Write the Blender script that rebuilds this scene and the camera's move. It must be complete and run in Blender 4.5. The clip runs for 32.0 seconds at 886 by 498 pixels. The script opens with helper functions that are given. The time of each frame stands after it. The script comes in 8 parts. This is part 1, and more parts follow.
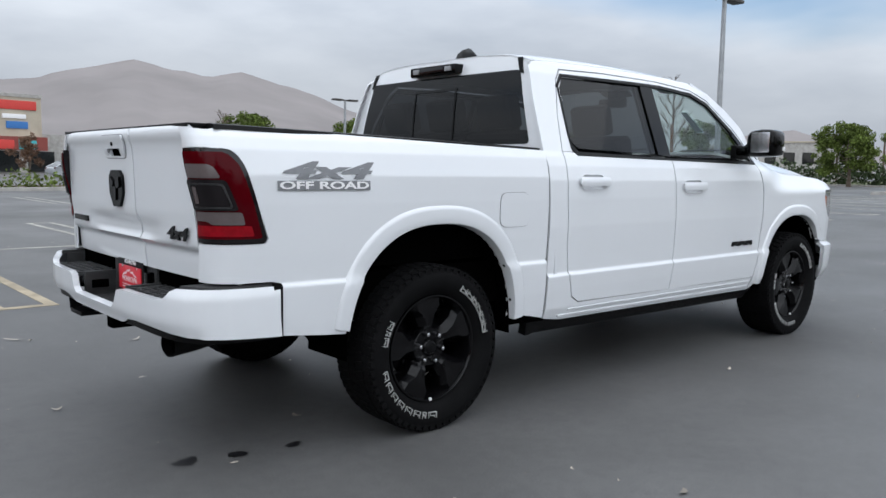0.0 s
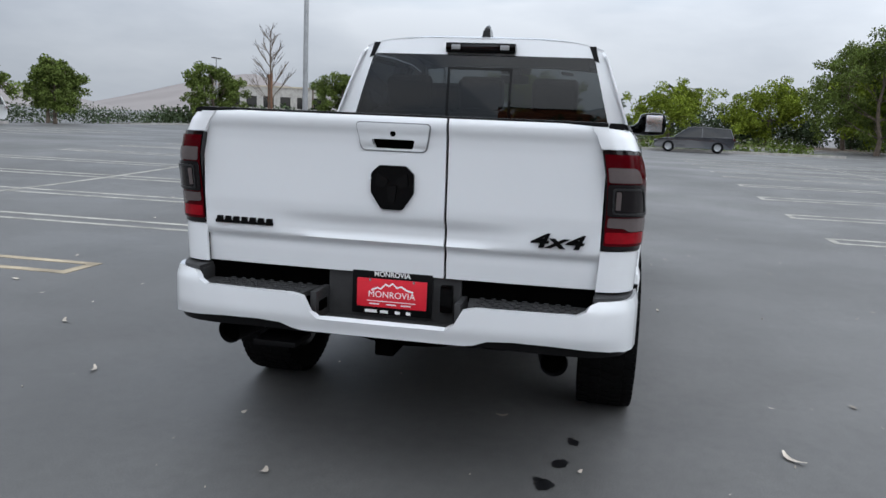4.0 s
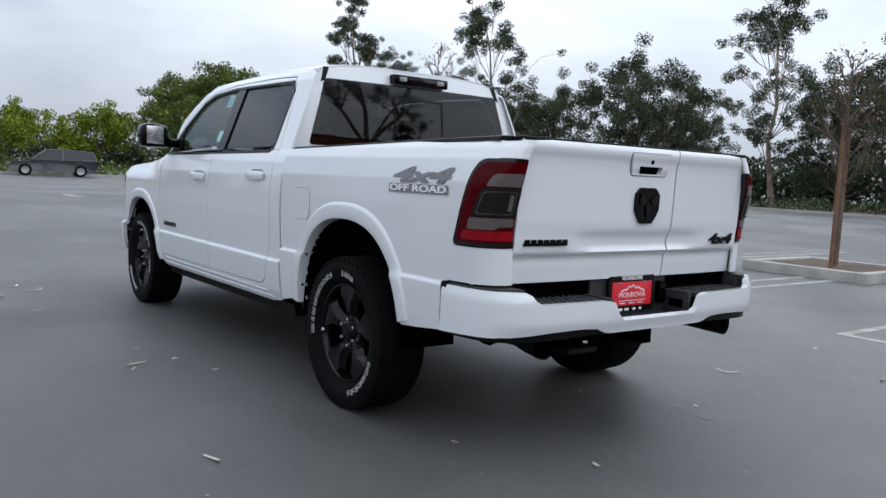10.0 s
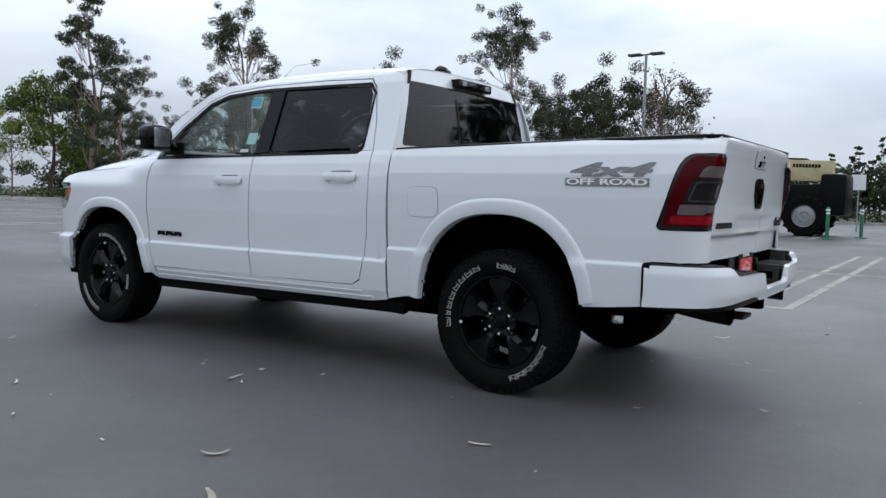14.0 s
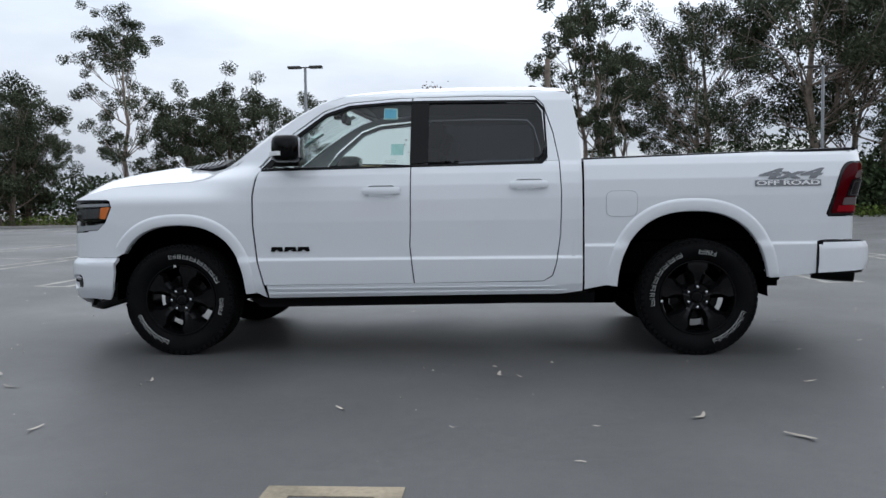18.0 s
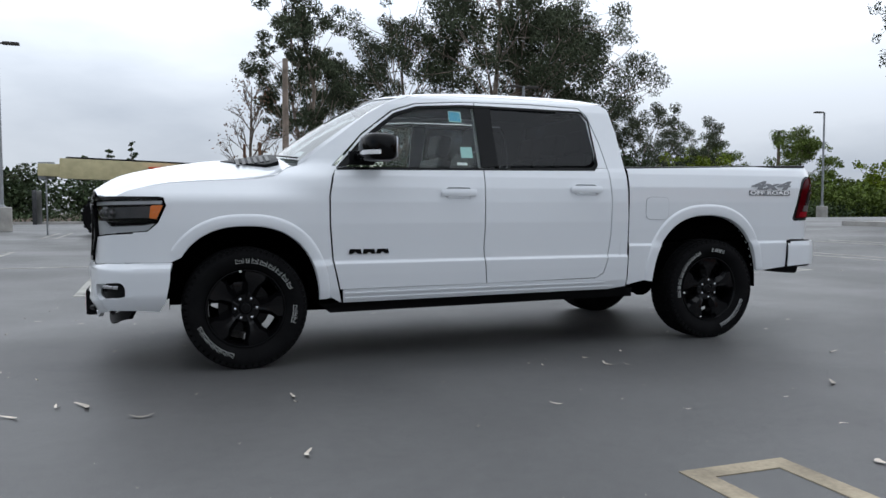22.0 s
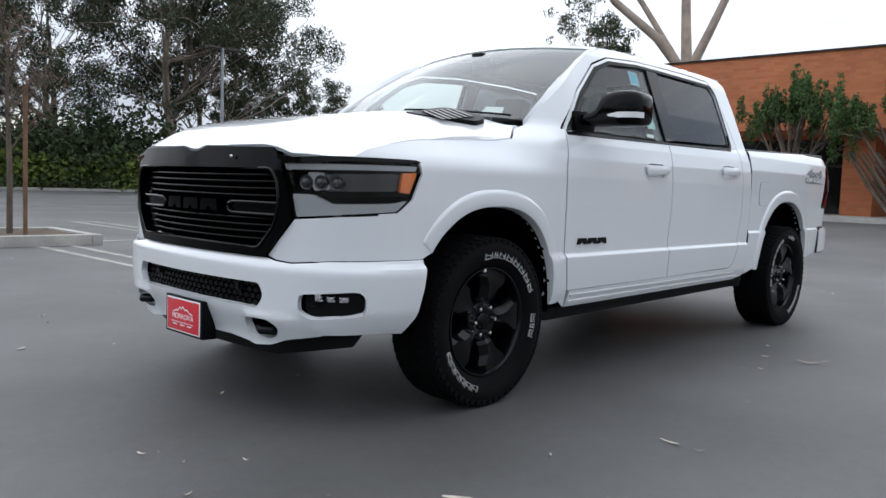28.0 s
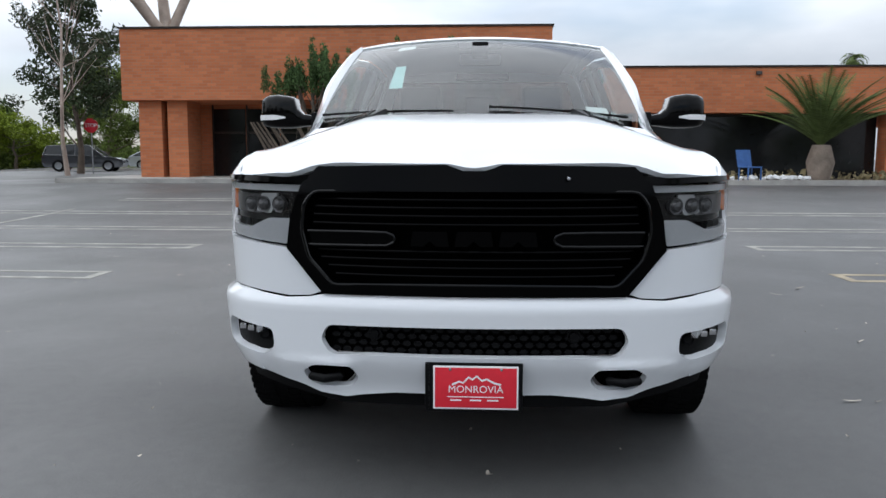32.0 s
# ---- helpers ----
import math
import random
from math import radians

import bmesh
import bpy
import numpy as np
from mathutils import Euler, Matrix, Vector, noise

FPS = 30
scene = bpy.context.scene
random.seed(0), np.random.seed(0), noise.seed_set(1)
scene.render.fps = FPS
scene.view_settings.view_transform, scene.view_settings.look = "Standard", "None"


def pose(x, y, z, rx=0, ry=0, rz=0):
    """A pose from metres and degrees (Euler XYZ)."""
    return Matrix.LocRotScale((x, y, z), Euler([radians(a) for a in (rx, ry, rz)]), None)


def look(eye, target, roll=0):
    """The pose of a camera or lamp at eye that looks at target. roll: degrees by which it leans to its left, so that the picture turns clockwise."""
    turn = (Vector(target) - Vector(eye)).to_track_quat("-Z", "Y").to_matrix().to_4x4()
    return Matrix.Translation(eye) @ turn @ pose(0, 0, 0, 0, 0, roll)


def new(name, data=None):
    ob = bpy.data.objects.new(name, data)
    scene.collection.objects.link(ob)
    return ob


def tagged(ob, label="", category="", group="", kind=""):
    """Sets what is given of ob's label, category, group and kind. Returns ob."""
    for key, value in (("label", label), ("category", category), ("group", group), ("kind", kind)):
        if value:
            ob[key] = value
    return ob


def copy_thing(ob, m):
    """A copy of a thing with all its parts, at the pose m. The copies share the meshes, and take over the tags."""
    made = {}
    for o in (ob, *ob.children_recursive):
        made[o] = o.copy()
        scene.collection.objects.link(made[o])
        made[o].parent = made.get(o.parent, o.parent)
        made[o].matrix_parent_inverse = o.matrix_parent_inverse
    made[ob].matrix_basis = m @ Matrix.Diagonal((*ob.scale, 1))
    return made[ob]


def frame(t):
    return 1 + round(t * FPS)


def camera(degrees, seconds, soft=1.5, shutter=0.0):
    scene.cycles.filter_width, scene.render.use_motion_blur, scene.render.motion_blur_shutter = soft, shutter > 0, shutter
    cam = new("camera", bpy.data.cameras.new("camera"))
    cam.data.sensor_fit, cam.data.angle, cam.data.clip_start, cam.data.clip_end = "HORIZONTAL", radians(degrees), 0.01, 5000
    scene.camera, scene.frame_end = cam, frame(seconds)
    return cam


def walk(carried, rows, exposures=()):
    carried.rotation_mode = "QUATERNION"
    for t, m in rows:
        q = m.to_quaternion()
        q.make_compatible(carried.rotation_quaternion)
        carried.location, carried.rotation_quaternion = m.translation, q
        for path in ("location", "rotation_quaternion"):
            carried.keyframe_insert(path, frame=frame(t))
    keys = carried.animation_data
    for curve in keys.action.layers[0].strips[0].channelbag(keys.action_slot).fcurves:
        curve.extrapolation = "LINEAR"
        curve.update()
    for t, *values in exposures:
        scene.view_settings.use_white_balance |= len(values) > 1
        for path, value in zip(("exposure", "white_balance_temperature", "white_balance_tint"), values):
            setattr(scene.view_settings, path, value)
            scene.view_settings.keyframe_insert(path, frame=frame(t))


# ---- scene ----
cam = camera(58.8, 32.0)
PATH = [
    (0, (-2.406, -3.779, 1.259), (-1.095, -2.282, 1.054), 0.9),
    (0.5, (-2.416, -3.753, 1.257), (-1.075, -2.286, 1.042), 1.2),
    (1, (-2.721, -3.62, 1.294), (-1.323, -2.209, 1.058), 1.6),
    (1.5, (-3.059, -3.295, 1.331), (-1.577, -1.976, 1.083), 1.7),
    (2, (-3.426, -2.873, 1.335), (-1.836, -1.689, 1.073), 1.8),
    (2.5, (-3.699, -2.349, 1.337), (-1.986, -1.354, 1.065), 1.9),
    (3, (-3.958, -1.807, 1.381), (-2.142, -1.023, 1.083), 2.3),
    (3.5, (-4.063, -1.273, 1.391), (-2.173, -0.697, 1.079), 2.7),
    (5.5, (-3.964, 0.041, 1.407), (-1.988, 0.063, 1.096), 0.5),
    (6, (-3.956, 0.072, 1.408), (-1.98, 0.047, 1.101), 0.6),
    (6.5, (-3.943, 0.054, 1.411), (-1.967, -0.009, 1.105), 0.8),
    (7, (-3.964, 0.1, 1.412), (-1.991, -0.039, 1.116), 1.2),
    (7.5, (-4.049, 0.431, 1.399), (-2.088, 0.157, 1.113), 1.9),
    (8, (-3.954, 0.843, 1.382), (-2.025, 0.395, 1.107), 2.5),
    (8.5, (-3.914, 1.35, 1.334), (-2.035, 0.712, 1.089), 2.7),
    (9, (-3.803, 1.882, 1.316), (-2.003, 1.043, 1.08), 2.8),
    (9.5, (-3.711, 2.475, 1.28), (-2.011, 1.442, 1.07), 2.8),
    (10, (-3.563, 3.012, 1.237), (-1.967, 1.822, 1.054), 2.5),
    (10.5, (-3.351, 3.503, 1.204), (-1.86, 2.179, 1.042), 2.3),
    (11, (-3.081, 3.915, 1.167), (-1.688, 2.487, 1.025), 1.6),
    (11.5, (-2.734, 4.219, 1.147), (-1.425, 2.713, 1.019), 0.9),
    (12, (-2.461, 4.425, 1.144), (-1.209, 2.871, 1.024), 0.3),
    (12.5, (-2.336, 4.411, 1.124), (-1.111, 2.834, 1.008), -0.1),
    (13, (-2.303, 4.386, 1.117), (-1.097, 2.795, 0.997), -0.0),
    (13.5, (-2.285, 4.424, 1.118), (-1.111, 2.81, 0.993), 0.6),
    (14, (-2.158, 4.736, 1.092), (-1.042, 3.082, 0.956), 1.3),
    (14.5, (-1.863, 5.089, 1.032), (-0.836, 3.378, 0.891), 1.8),
    (16.5, (0.054, 6.278, 1.081), (0.545, 4.343, 0.958), -0.2),
    (17, (0.573, 6.381, 1.074), (0.931, 4.417, 0.957), -0.6),
    (17.5, (1.007, 6.505, 1.075), (1.25, 4.524, 0.957), -0.9),
    (18, (1.356, 6.489, 1.05), (1.502, 4.498, 0.942), -0.8),
    (18.5, (1.516, 6.493, 1.068), (1.607, 4.498, 0.957), -0.7),
    (19, (1.582, 6.513, 1.067), (1.627, 4.517, 0.959), -0.5),
    (19.5, (1.691, 6.574, 1.065), (1.681, 4.577, 0.954), -0.1),
    (20, (2.05, 6.744, 1.038), (1.966, 4.749, 0.925), 0.2),
    (20.5, (2.532, 6.71, 1.022), (2.333, 4.723, 0.909), 0.5),
    (21, (3.092, 6.657, 1.048), (2.744, 4.69, 0.942), 0.6),
    (21.5, (3.627, 6.467, 1.048), (3.118, 4.535, 0.944), 0.4),
    (22, (4.19, 6.235, 1.076), (3.515, 4.355, 0.965), -0.0),
    (22.5, (4.696, 5.888, 1.047), (3.863, 4.073, 0.938), -0.6),
    (23, (5.177, 5.497, 1.053), (4.199, 3.756, 0.936), -1.0),
    (23.5, (5.518, 5.085, 1.08), (4.43, 3.412, 0.949), -1.3),
    (24, (5.791, 4.654, 1.113), (4.618, 3.039, 0.98), -1.4),
    (24.5, (5.881, 4.251, 1.113), (4.657, 2.674, 0.984), -1.3),
    (25, (5.825, 3.988, 1.056), (4.581, 2.425, 0.947), -1.4),
    (25.5, (5.791, 3.86, 1.072), (4.521, 2.32, 0.954), -0.7),
    (27.5, (6.151, 3.704, 1.038), (4.791, 2.246, 0.888), 1.6),
    (28, (6.478, 3.334, 1.029), (5.032, 1.961, 0.869), 2.0),
    (28.5, (6.793, 2.881, 1.08), (5.237, 1.638, 0.899), 2.4),
    (29, (7.026, 2.405, 1.09), (5.346, 1.336, 0.905), 2.3),
    (29.5, (7.217, 1.911, 1.111), (5.432, 1.027, 0.929), 2.0),
    (30, (7.372, 1.384, 1.118), (5.499, 0.706, 0.931), 1.6),
    (30.5, (7.424, 0.88, 1.143), (5.493, 0.397, 0.951), 1.1),
    (31, (7.425, 0.503, 1.163), (5.461, 0.184, 0.958), 0.5),
    (31.5, (7.386, 0.227, 1.171), (5.407, 0.033, 0.954), 0.1),
    (32, (7.391, 0.042, 1.192), (5.407, -0.067, 0.964), 0.1),
]
walk(cam, [(t, look(eye, target, roll)) for t, eye, target, roll in PATH],
     [(0, 0.45, 6300, 10), (3, 0.46, 6300, 10), (6, 0.48, 6300, 10), (9, 0.42, 6200, 10), (13, 0.28, 6100, 10), (16.5, 0.22, 6150, 10), (19, 0.22, 6200, 10), (23, 0.20, 6250, 10), (25, 0.38, 6300, 10), (28, 0.44, 6300, 10), (30, 0.38, 6300, 10), (32, 0.40, 6300, 10)])

# ---- light ----
world = bpy.data.worlds.new("overcast_sky")
scene.world = world
world.use_nodes = True
wn, wl = world.node_tree.nodes, world.node_tree.links
wn.clear()
SUN_ELEV, SUN_AZ = radians(44), radians(-115)
sky = wn.new("ShaderNodeTexSky")
sky.sky_type, sky.sun_disc = "NISHITA", False
sky.sun_elevation, sky.sun_rotation = SUN_ELEV, radians(90) - SUN_AZ
sky_gain = wn.new("ShaderNodeMixRGB")
sky_gain.blend_type = "MULTIPLY"
sky_gain.inputs[0].default_value = 1.0
sky_gain.inputs[2].default_value = (0.11, 0.11, 0.11, 1)
wl.new(sky.outputs[0], sky_gain.inputs[1])
coord = wn.new("ShaderNodeTexCoord")
squash = wn.new("ShaderNodeMapping")
squash.inputs["Scale"].default_value = (1.0, 1.0, 3.2)
wl.new(coord.outputs["Generated"], squash.inputs[0])
cloud = wn.new("ShaderNodeTexNoise")
cloud.inputs["Scale"].default_value = 2.1
cloud.inputs["Detail"].default_value = 7
cloud.inputs["Roughness"].default_value = 0.52
wl.new(squash.outputs[0], cloud.inputs[0])
shade = wn.new("ShaderNodeValToRGB")
shade.color_ramp.elements[0].position, shade.color_ramp.elements[0].color = 0.3, (0.50, 0.55, 0.62, 1)
shade.color_ramp.elements[1].position, shade.color_ramp.elements[1].color = 0.62, (0.80, 0.845, 0.90, 1)
wl.new(cloud.outputs[0], shade.inputs[0])
cover = wn.new("ShaderNodeTexNoise")
cover.inputs["Scale"].default_value = 1.3
cover.inputs["Detail"].default_value = 5
wl.new(squash.outputs[0], cover.inputs[0])
cover_ramp = wn.new("ShaderNodeValToRGB")
cover_ramp.color_ramp.elements[0].position, cover_ramp.color_ramp.elements[1].position = 0.28, 0.44
wl.new(cover.outputs[0], cover_ramp.inputs[0])
mix_sky = wn.new("ShaderNodeMixRGB")
wl.new(cover_ramp.outputs[0], mix_sky.inputs[0])
wl.new(sky_gain.outputs[0], mix_sky.inputs[1])
wl.new(shade.outputs[0], mix_sky.inputs[2])
bg = wn.new("ShaderNodeBackground")
bg.inputs[1].default_value = 1.0
# an overcast sky is over twice as bright overhead as at the horizon
height = wn.new("ShaderNodeSeparateXYZ")
wl.new(coord.outputs["Generated"], height.inputs[0])
rise = wn.new("ShaderNodeMapRange")
rise.interpolation_type = "SMOOTHSTEP"
rise.inputs[1].default_value, rise.inputs[2].default_value = 0.0, 0.40
rise.inputs[3].default_value, rise.inputs[4].default_value = 0.62, 1.50
wl.new(height.outputs[2], rise.inputs[0])
# the cloud is brighter on the side where the sun stands behind it
toward = wn.new("ShaderNodeVectorMath")
toward.operation = "DOT_PRODUCT"
toward.inputs[1].default_value = (math.cos(SUN_AZ), math.sin(SUN_AZ), 0)
wl.new(coord.outputs["Generated"], toward.inputs[0])
glow = wn.new("ShaderNodeMapRange")
glow.inputs[1].default_value, glow.inputs[3].default_value, glow.inputs[4].default_value = -1.0, 0.78, 1.14
wl.new(toward.outputs["Value"], glow.inputs[0])
both_gains = wn.new("ShaderNodeMath")
both_gains.operation = "MULTIPLY"
wl.new(rise.outputs[0], both_gains.inputs[0])
wl.new(glow.outputs[0], both_gains.inputs[1])
wl.new(both_gains.outputs[0], bg.inputs[1])
wl.new(mix_sky.outputs[0], bg.inputs[0])
wl.new(bg.outputs[0], wn.new("ShaderNodeOutputWorld").inputs[0])
sun_data = bpy.data.lights.new("sun", "SUN")
sun_data.energy, sun_data.angle, sun_data.color = 0.9, radians(140), (1.0, 0.97, 0.92)
sun = new("sun", sun_data)
sun.matrix_world = look((0, 0, 0), (-math.cos(SUN_AZ) * math.cos(SUN_ELEV), -math.sin(SUN_AZ) * math.cos(SUN_ELEV), -math.sin(SUN_ELEV)))


# ---- materials ----
def material(name, colour, rough=0.5, metal=0.0, vary=0.12, scale=6.0, bump=0.0, bump_scale=60.0, coat=0.0, stain=None,
             transmission=0.0, ior=1.45, emit=None, island=0.0, specular=0.5, fine=True):
    """A surface with colour variation at two scales, roughness variation and fine relief."""
    m = bpy.data.materials.new(name)
    m.use_nodes = True
    n, l = m.node_tree.nodes, m.node_tree.links
    b = n["Principled BSDF"]
    b.inputs["Roughness"].default_value, b.inputs["Metallic"].default_value = rough, metal
    b.inputs["Coat Weight"].default_value, b.inputs["Coat Roughness"].default_value = coat, 0.03
    b.inputs["Transmission Weight"].default_value, b.inputs["IOR"].default_value = transmission, ior
    b.inputs["Specular IOR Level"].default_value = specular
    c = (*colour, 1)
    b.inputs["Base Color"].default_value = c
    tc = n.new("ShaderNodeTexCoord")
    if vary > 0:
        big = n.new("ShaderNodeTexNoise")
        big.inputs["Scale"].default_value, big.inputs["Detail"].default_value = scale, 4
        l.new(tc.outputs["Object"], big.inputs[0])
        ramp = n.new("ShaderNodeValToRGB")
        ramp.color_ramp.elements[0].position, ramp.color_ramp.elements[1].position = 0.3, 0.7
        ramp.color_ramp.elements[0].color = (*[v * (1 - vary) for v in colour], 1)
        ramp.color_ramp.elements[1].color = (*(stain or [min(1, v * (1 + vary)) for v in colour]), 1)
        l.new(big.outputs[0], ramp.inputs[0])
        out = ramp.outputs[0]
        if fine:
            small = n.new("ShaderNodeTexNoise")
            small.inputs["Scale"].default_value, small.inputs["Detail"].default_value = scale * 14, 3
            l.new(tc.outputs["Object"], small.inputs[0])
            grain = n.new("ShaderNodeMapRange")
            grain.inputs[3].default_value, grain.inputs[4].default_value = 1 - vary, 1 + vary
            l.new(small.outputs[0], grain.inputs[0])
            mul = n.new("ShaderNodeMixRGB")
            mul.blend_type = "MULTIPLY"
            mul.inputs[0].default_value = 1.0
            l.new(out, mul.inputs[1])
            l.new(grain.outputs[0], mul.inputs[2])
            out = mul.outputs[0]
        if island > 0:
            geo = n.new("ShaderNodeNewGeometry")
            rng = n.new("ShaderNodeMapRange")
            rng.inputs[3].default_value, rng.inputs[4].default_value = 1 - island, 1 + island
            l.new(geo.outputs["Random Per Island"], rng.inputs[0])
            mul2 = n.new("ShaderNodeMixRGB")
            mul2.blend_type = "MULTIPLY"
            mul2.inputs[0].default_value = 1.0
            l.new(out, mul2.inputs[1])
            l.new(rng.outputs[0], mul2.inputs[2])
            out = mul2.outputs[0]
        l.new(out, b.inputs["Base Color"])
    if bump > 0:
        rough_noise = n.new("ShaderNodeTexNoise")
        rough_noise.inputs["Scale"].default_value, rough_noise.inputs["Detail"].default_value = bump_scale, 3
        l.new(tc.outputs["Object"], rough_noise.inputs[0])
        bn = n.new("ShaderNodeBump")
        bn.inputs["Strength"].default_value, bn.inputs["Distance"].default_value = bump, 0.01
        l.new(rough_noise.outputs[0], bn.inputs["Height"])
        l.new(bn.outputs[0], b.inputs["Normal"])
    if emit:
        b.inputs["Emission Color"].default_value, b.inputs["Emission Strength"].default_value = (*emit[:3], 1), emit[3]
    return m


def glass(name, colour, rough=0.0, gloss=0.04):
    """A tinted pane: the tint is a see-through film, the gloss lies on top of it."""
    m = bpy.data.materials.new(name)
    m.use_nodes = True
    n, l = m.node_tree.nodes, m.node_tree.links
    n.clear()
    t, g = n.new("ShaderNodeBsdfTransparent"), n.new("ShaderNodeBsdfGlossy")
    t.inputs[0].default_value = (*colour, 1)
    g.inputs[1].default_value = 0.01 + rough
    lw = n.new("ShaderNodeLayerWeight")
    lw.inputs[0].default_value = 0.5
    power = n.new("ShaderNodeMath")
    power.operation = "POWER"
    power.inputs[1].default_value = 5.0
    l.new(lw.outputs["Facing"], power.inputs[0])
    f = n.new("ShaderNodeMapRange")
    f.inputs[3].default_value, f.inputs[4].default_value = gloss, 1.0
    l.new(power.outputs[0], f.inputs[0])
    mix = n.new("ShaderNodeMixShader")
    l.new(f.outputs[0], mix.inputs[0])
    l.new(t.outputs[0], mix.inputs[1])
    l.new(g.outputs[0], mix.inputs[2])
    l.new(mix.outputs[0], n.new("ShaderNodeOutputMaterial").inputs[0])
    return m


WHITE = material("white_paint", (0.70, 0.715, 0.735), 0.28, vary=0.012, scale=2, coat=0.9, fine=False)
# near-zero black without gloss: deep shade put into the colour
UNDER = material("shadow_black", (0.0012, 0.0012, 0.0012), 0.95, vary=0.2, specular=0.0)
TRIM = material("black_plastic", (0.0032, 0.0032, 0.0036), 0.42, specular=0.14, vary=0.15, scale=20, bump=0.15, bump_scale=400)
STEP = material("step_pad_plastic", (0.034, 0.034, 0.035), 0.55, specular=0.3, vary=0.2, scale=14, bump=0.3, bump_scale=260)
GLOSS = material("gloss_black", (0.0010, 0.0010, 0.0011), 0.09, vary=0.1, specular=0.2)
GRILLE = material("grille_black", (0.0008, 0.0008, 0.0009), 0.16, vary=0.1, specular=0.07)
SHINE = material("polished_black", (0.0006, 0.0006, 0.0007), 0.10, vary=0.1, specular=0.32)
SATIN = material("satin_black_wheel", (0.0026, 0.0026, 0.0030), 0.15, vary=0.15, scale=10, specular=0.26)
RUBBER = material("tyre_rubber", (0.005, 0.005, 0.0053), 0.8, specular=0.08, vary=0.25, scale=9, bump=0.2, bump_scale=180)
LETTER = material("raised_white_lettering", (0.42, 0.42, 0.41), 0.8, vary=0.15)
CHROME = material("bright_metal", (0.62, 0.62, 0.64), 0.2, 1.0, vary=0.05)
STEEL = material("dark_steel", (0.07, 0.07, 0.072), 0.35, 0.8, vary=0.2, scale=12)
REDLAMP = material("red_lamp_plastic", (0.060, 0.0008, 0.003), 0.07, vary=0.06, coat=0.0, specular=0.10)
CLEARLAMP = material("grey_lamp_plastic", (0.105, 0.085, 0.084), 0.2, vary=0.1, coat=0.2)
REDREFLECT = material("red_reflector_plastic", (0.22, 0.003, 0.008), 0.12, vary=0.15, scale=40, specular=0.2)
DARKLAMP = material("smoked_lamp_plastic", (0.006, 0.004, 0.005), 0.1, vary=0.1, coat=0.25, specular=0.3)
AMBER = material("amber_reflector", (0.62, 0.16, 0.03), 0.2, vary=0.1, coat=0.8)
LAMPGREY = material("lamp_housing_grey", (0.30, 0.305, 0.31), 0.25, 0.3, vary=0.12, scale=18)
LAMPLIT = material("white_light_pipe", (0.29, 0.30, 0.31), 0.25, vary=0.05, coat=0.5)
RED = material("red_plate", (0.66, 0.018, 0.035), 0.35, vary=0.05, scale=30, coat=0.3)
PLATEWHITE = material("white_print", (0.80, 0.79, 0.79), 0.5, vary=0.04)
DECAL = material("grey_decal", (0.185, 0.19, 0.20), 0.5, vary=0.08, scale=30)
SEAT = material("dark_seat_leather", (0.03, 0.03, 0.033), 0.55, vary=0.2, scale=12, bump=0.2, bump_scale=120)
HEADLINER = material("grey_headliner", (0.30, 0.30, 0.30), 0.9, vary=0.1, scale=30)
STICKER = material("pale_green_sticker", (0.42, 0.66, 0.64), 0.6, vary=0.06, scale=40)
STICKERBLUE = material("blue_sticker_print", (0.10, 0.42, 0.62), 0.6, vary=0.08, scale=40)
PAPER = material("white_paper", (0.75, 0.75, 0.75), 0.7, vary=0.05, scale=40)
CLEAR = glass("clear_pane", (0.82, 0.88, 0.85))
SHIELD = glass("windscreen_pane", (0.74, 0.81, 0.79), 0.0, 0.13)
TINT = glass("privacy_pane", (0.10, 0.107, 0.115), 0.0, 0.035)
LENS = glass("lamp_lens", (0.99, 0.99, 0.99), 0.0, 0.025)


# ---- mesh helpers ----
def mesh_object(name, bm, mat, parent=None, smooth=40.0):
    me = bpy.data.meshes.new(name)
    bm.to_mesh(me)
    bm.free()
    if mat:
        me.materials.append(mat)
    if smooth:
        me.shade_smooth()
        me.set_sharp_from_angle(angle=radians(smooth))
    ob = new(name, me)
    ob.parent = parent
    return ob


def part(name, bm, mat, parent, label="", smooth=40.0):
    ob = mesh_object(name, bm, mat, parent, smooth)
    return tagged(ob, label) if label else ob


def thing(name, m, label, category, group="", kind=""):
    ob = new(name)
    ob.matrix_world = m
    return tagged(ob, label, category, group, kind)


def box(x0, x1, y0, y1, z0, z1, bevel=0.0, bm=None, seg=2):
    mine = bmesh.new()
    r = bmesh.ops.create_cube(mine, size=1.0)
    for v in r["verts"]:
        v.co = Vector((x0 + (v.co.x + 0.5) * (x1 - x0), y0 + (v.co.y + 0.5) * (y1 - y0), z0 + (v.co.z + 0.5) * (z1 - z0)))
    if bevel:
        bmesh.ops.bevel(mine, geom=mine.edges[:], offset=bevel, segments=seg, affect="EDGES", profile=0.7)
    return join(bm, mine)


def join(bm, mine):
    if bm is None:
        return mine
    tmp = bpy.data.meshes.new("tmp")
    mine.to_mesh(tmp)
    mine.free()
    bm.from_mesh(tmp)
    bpy.data.meshes.remove(tmp)
    return bm


def moved(bm, m):
    bmesh.ops.transform(bm, matrix=m, verts=bm.verts)
    return bm


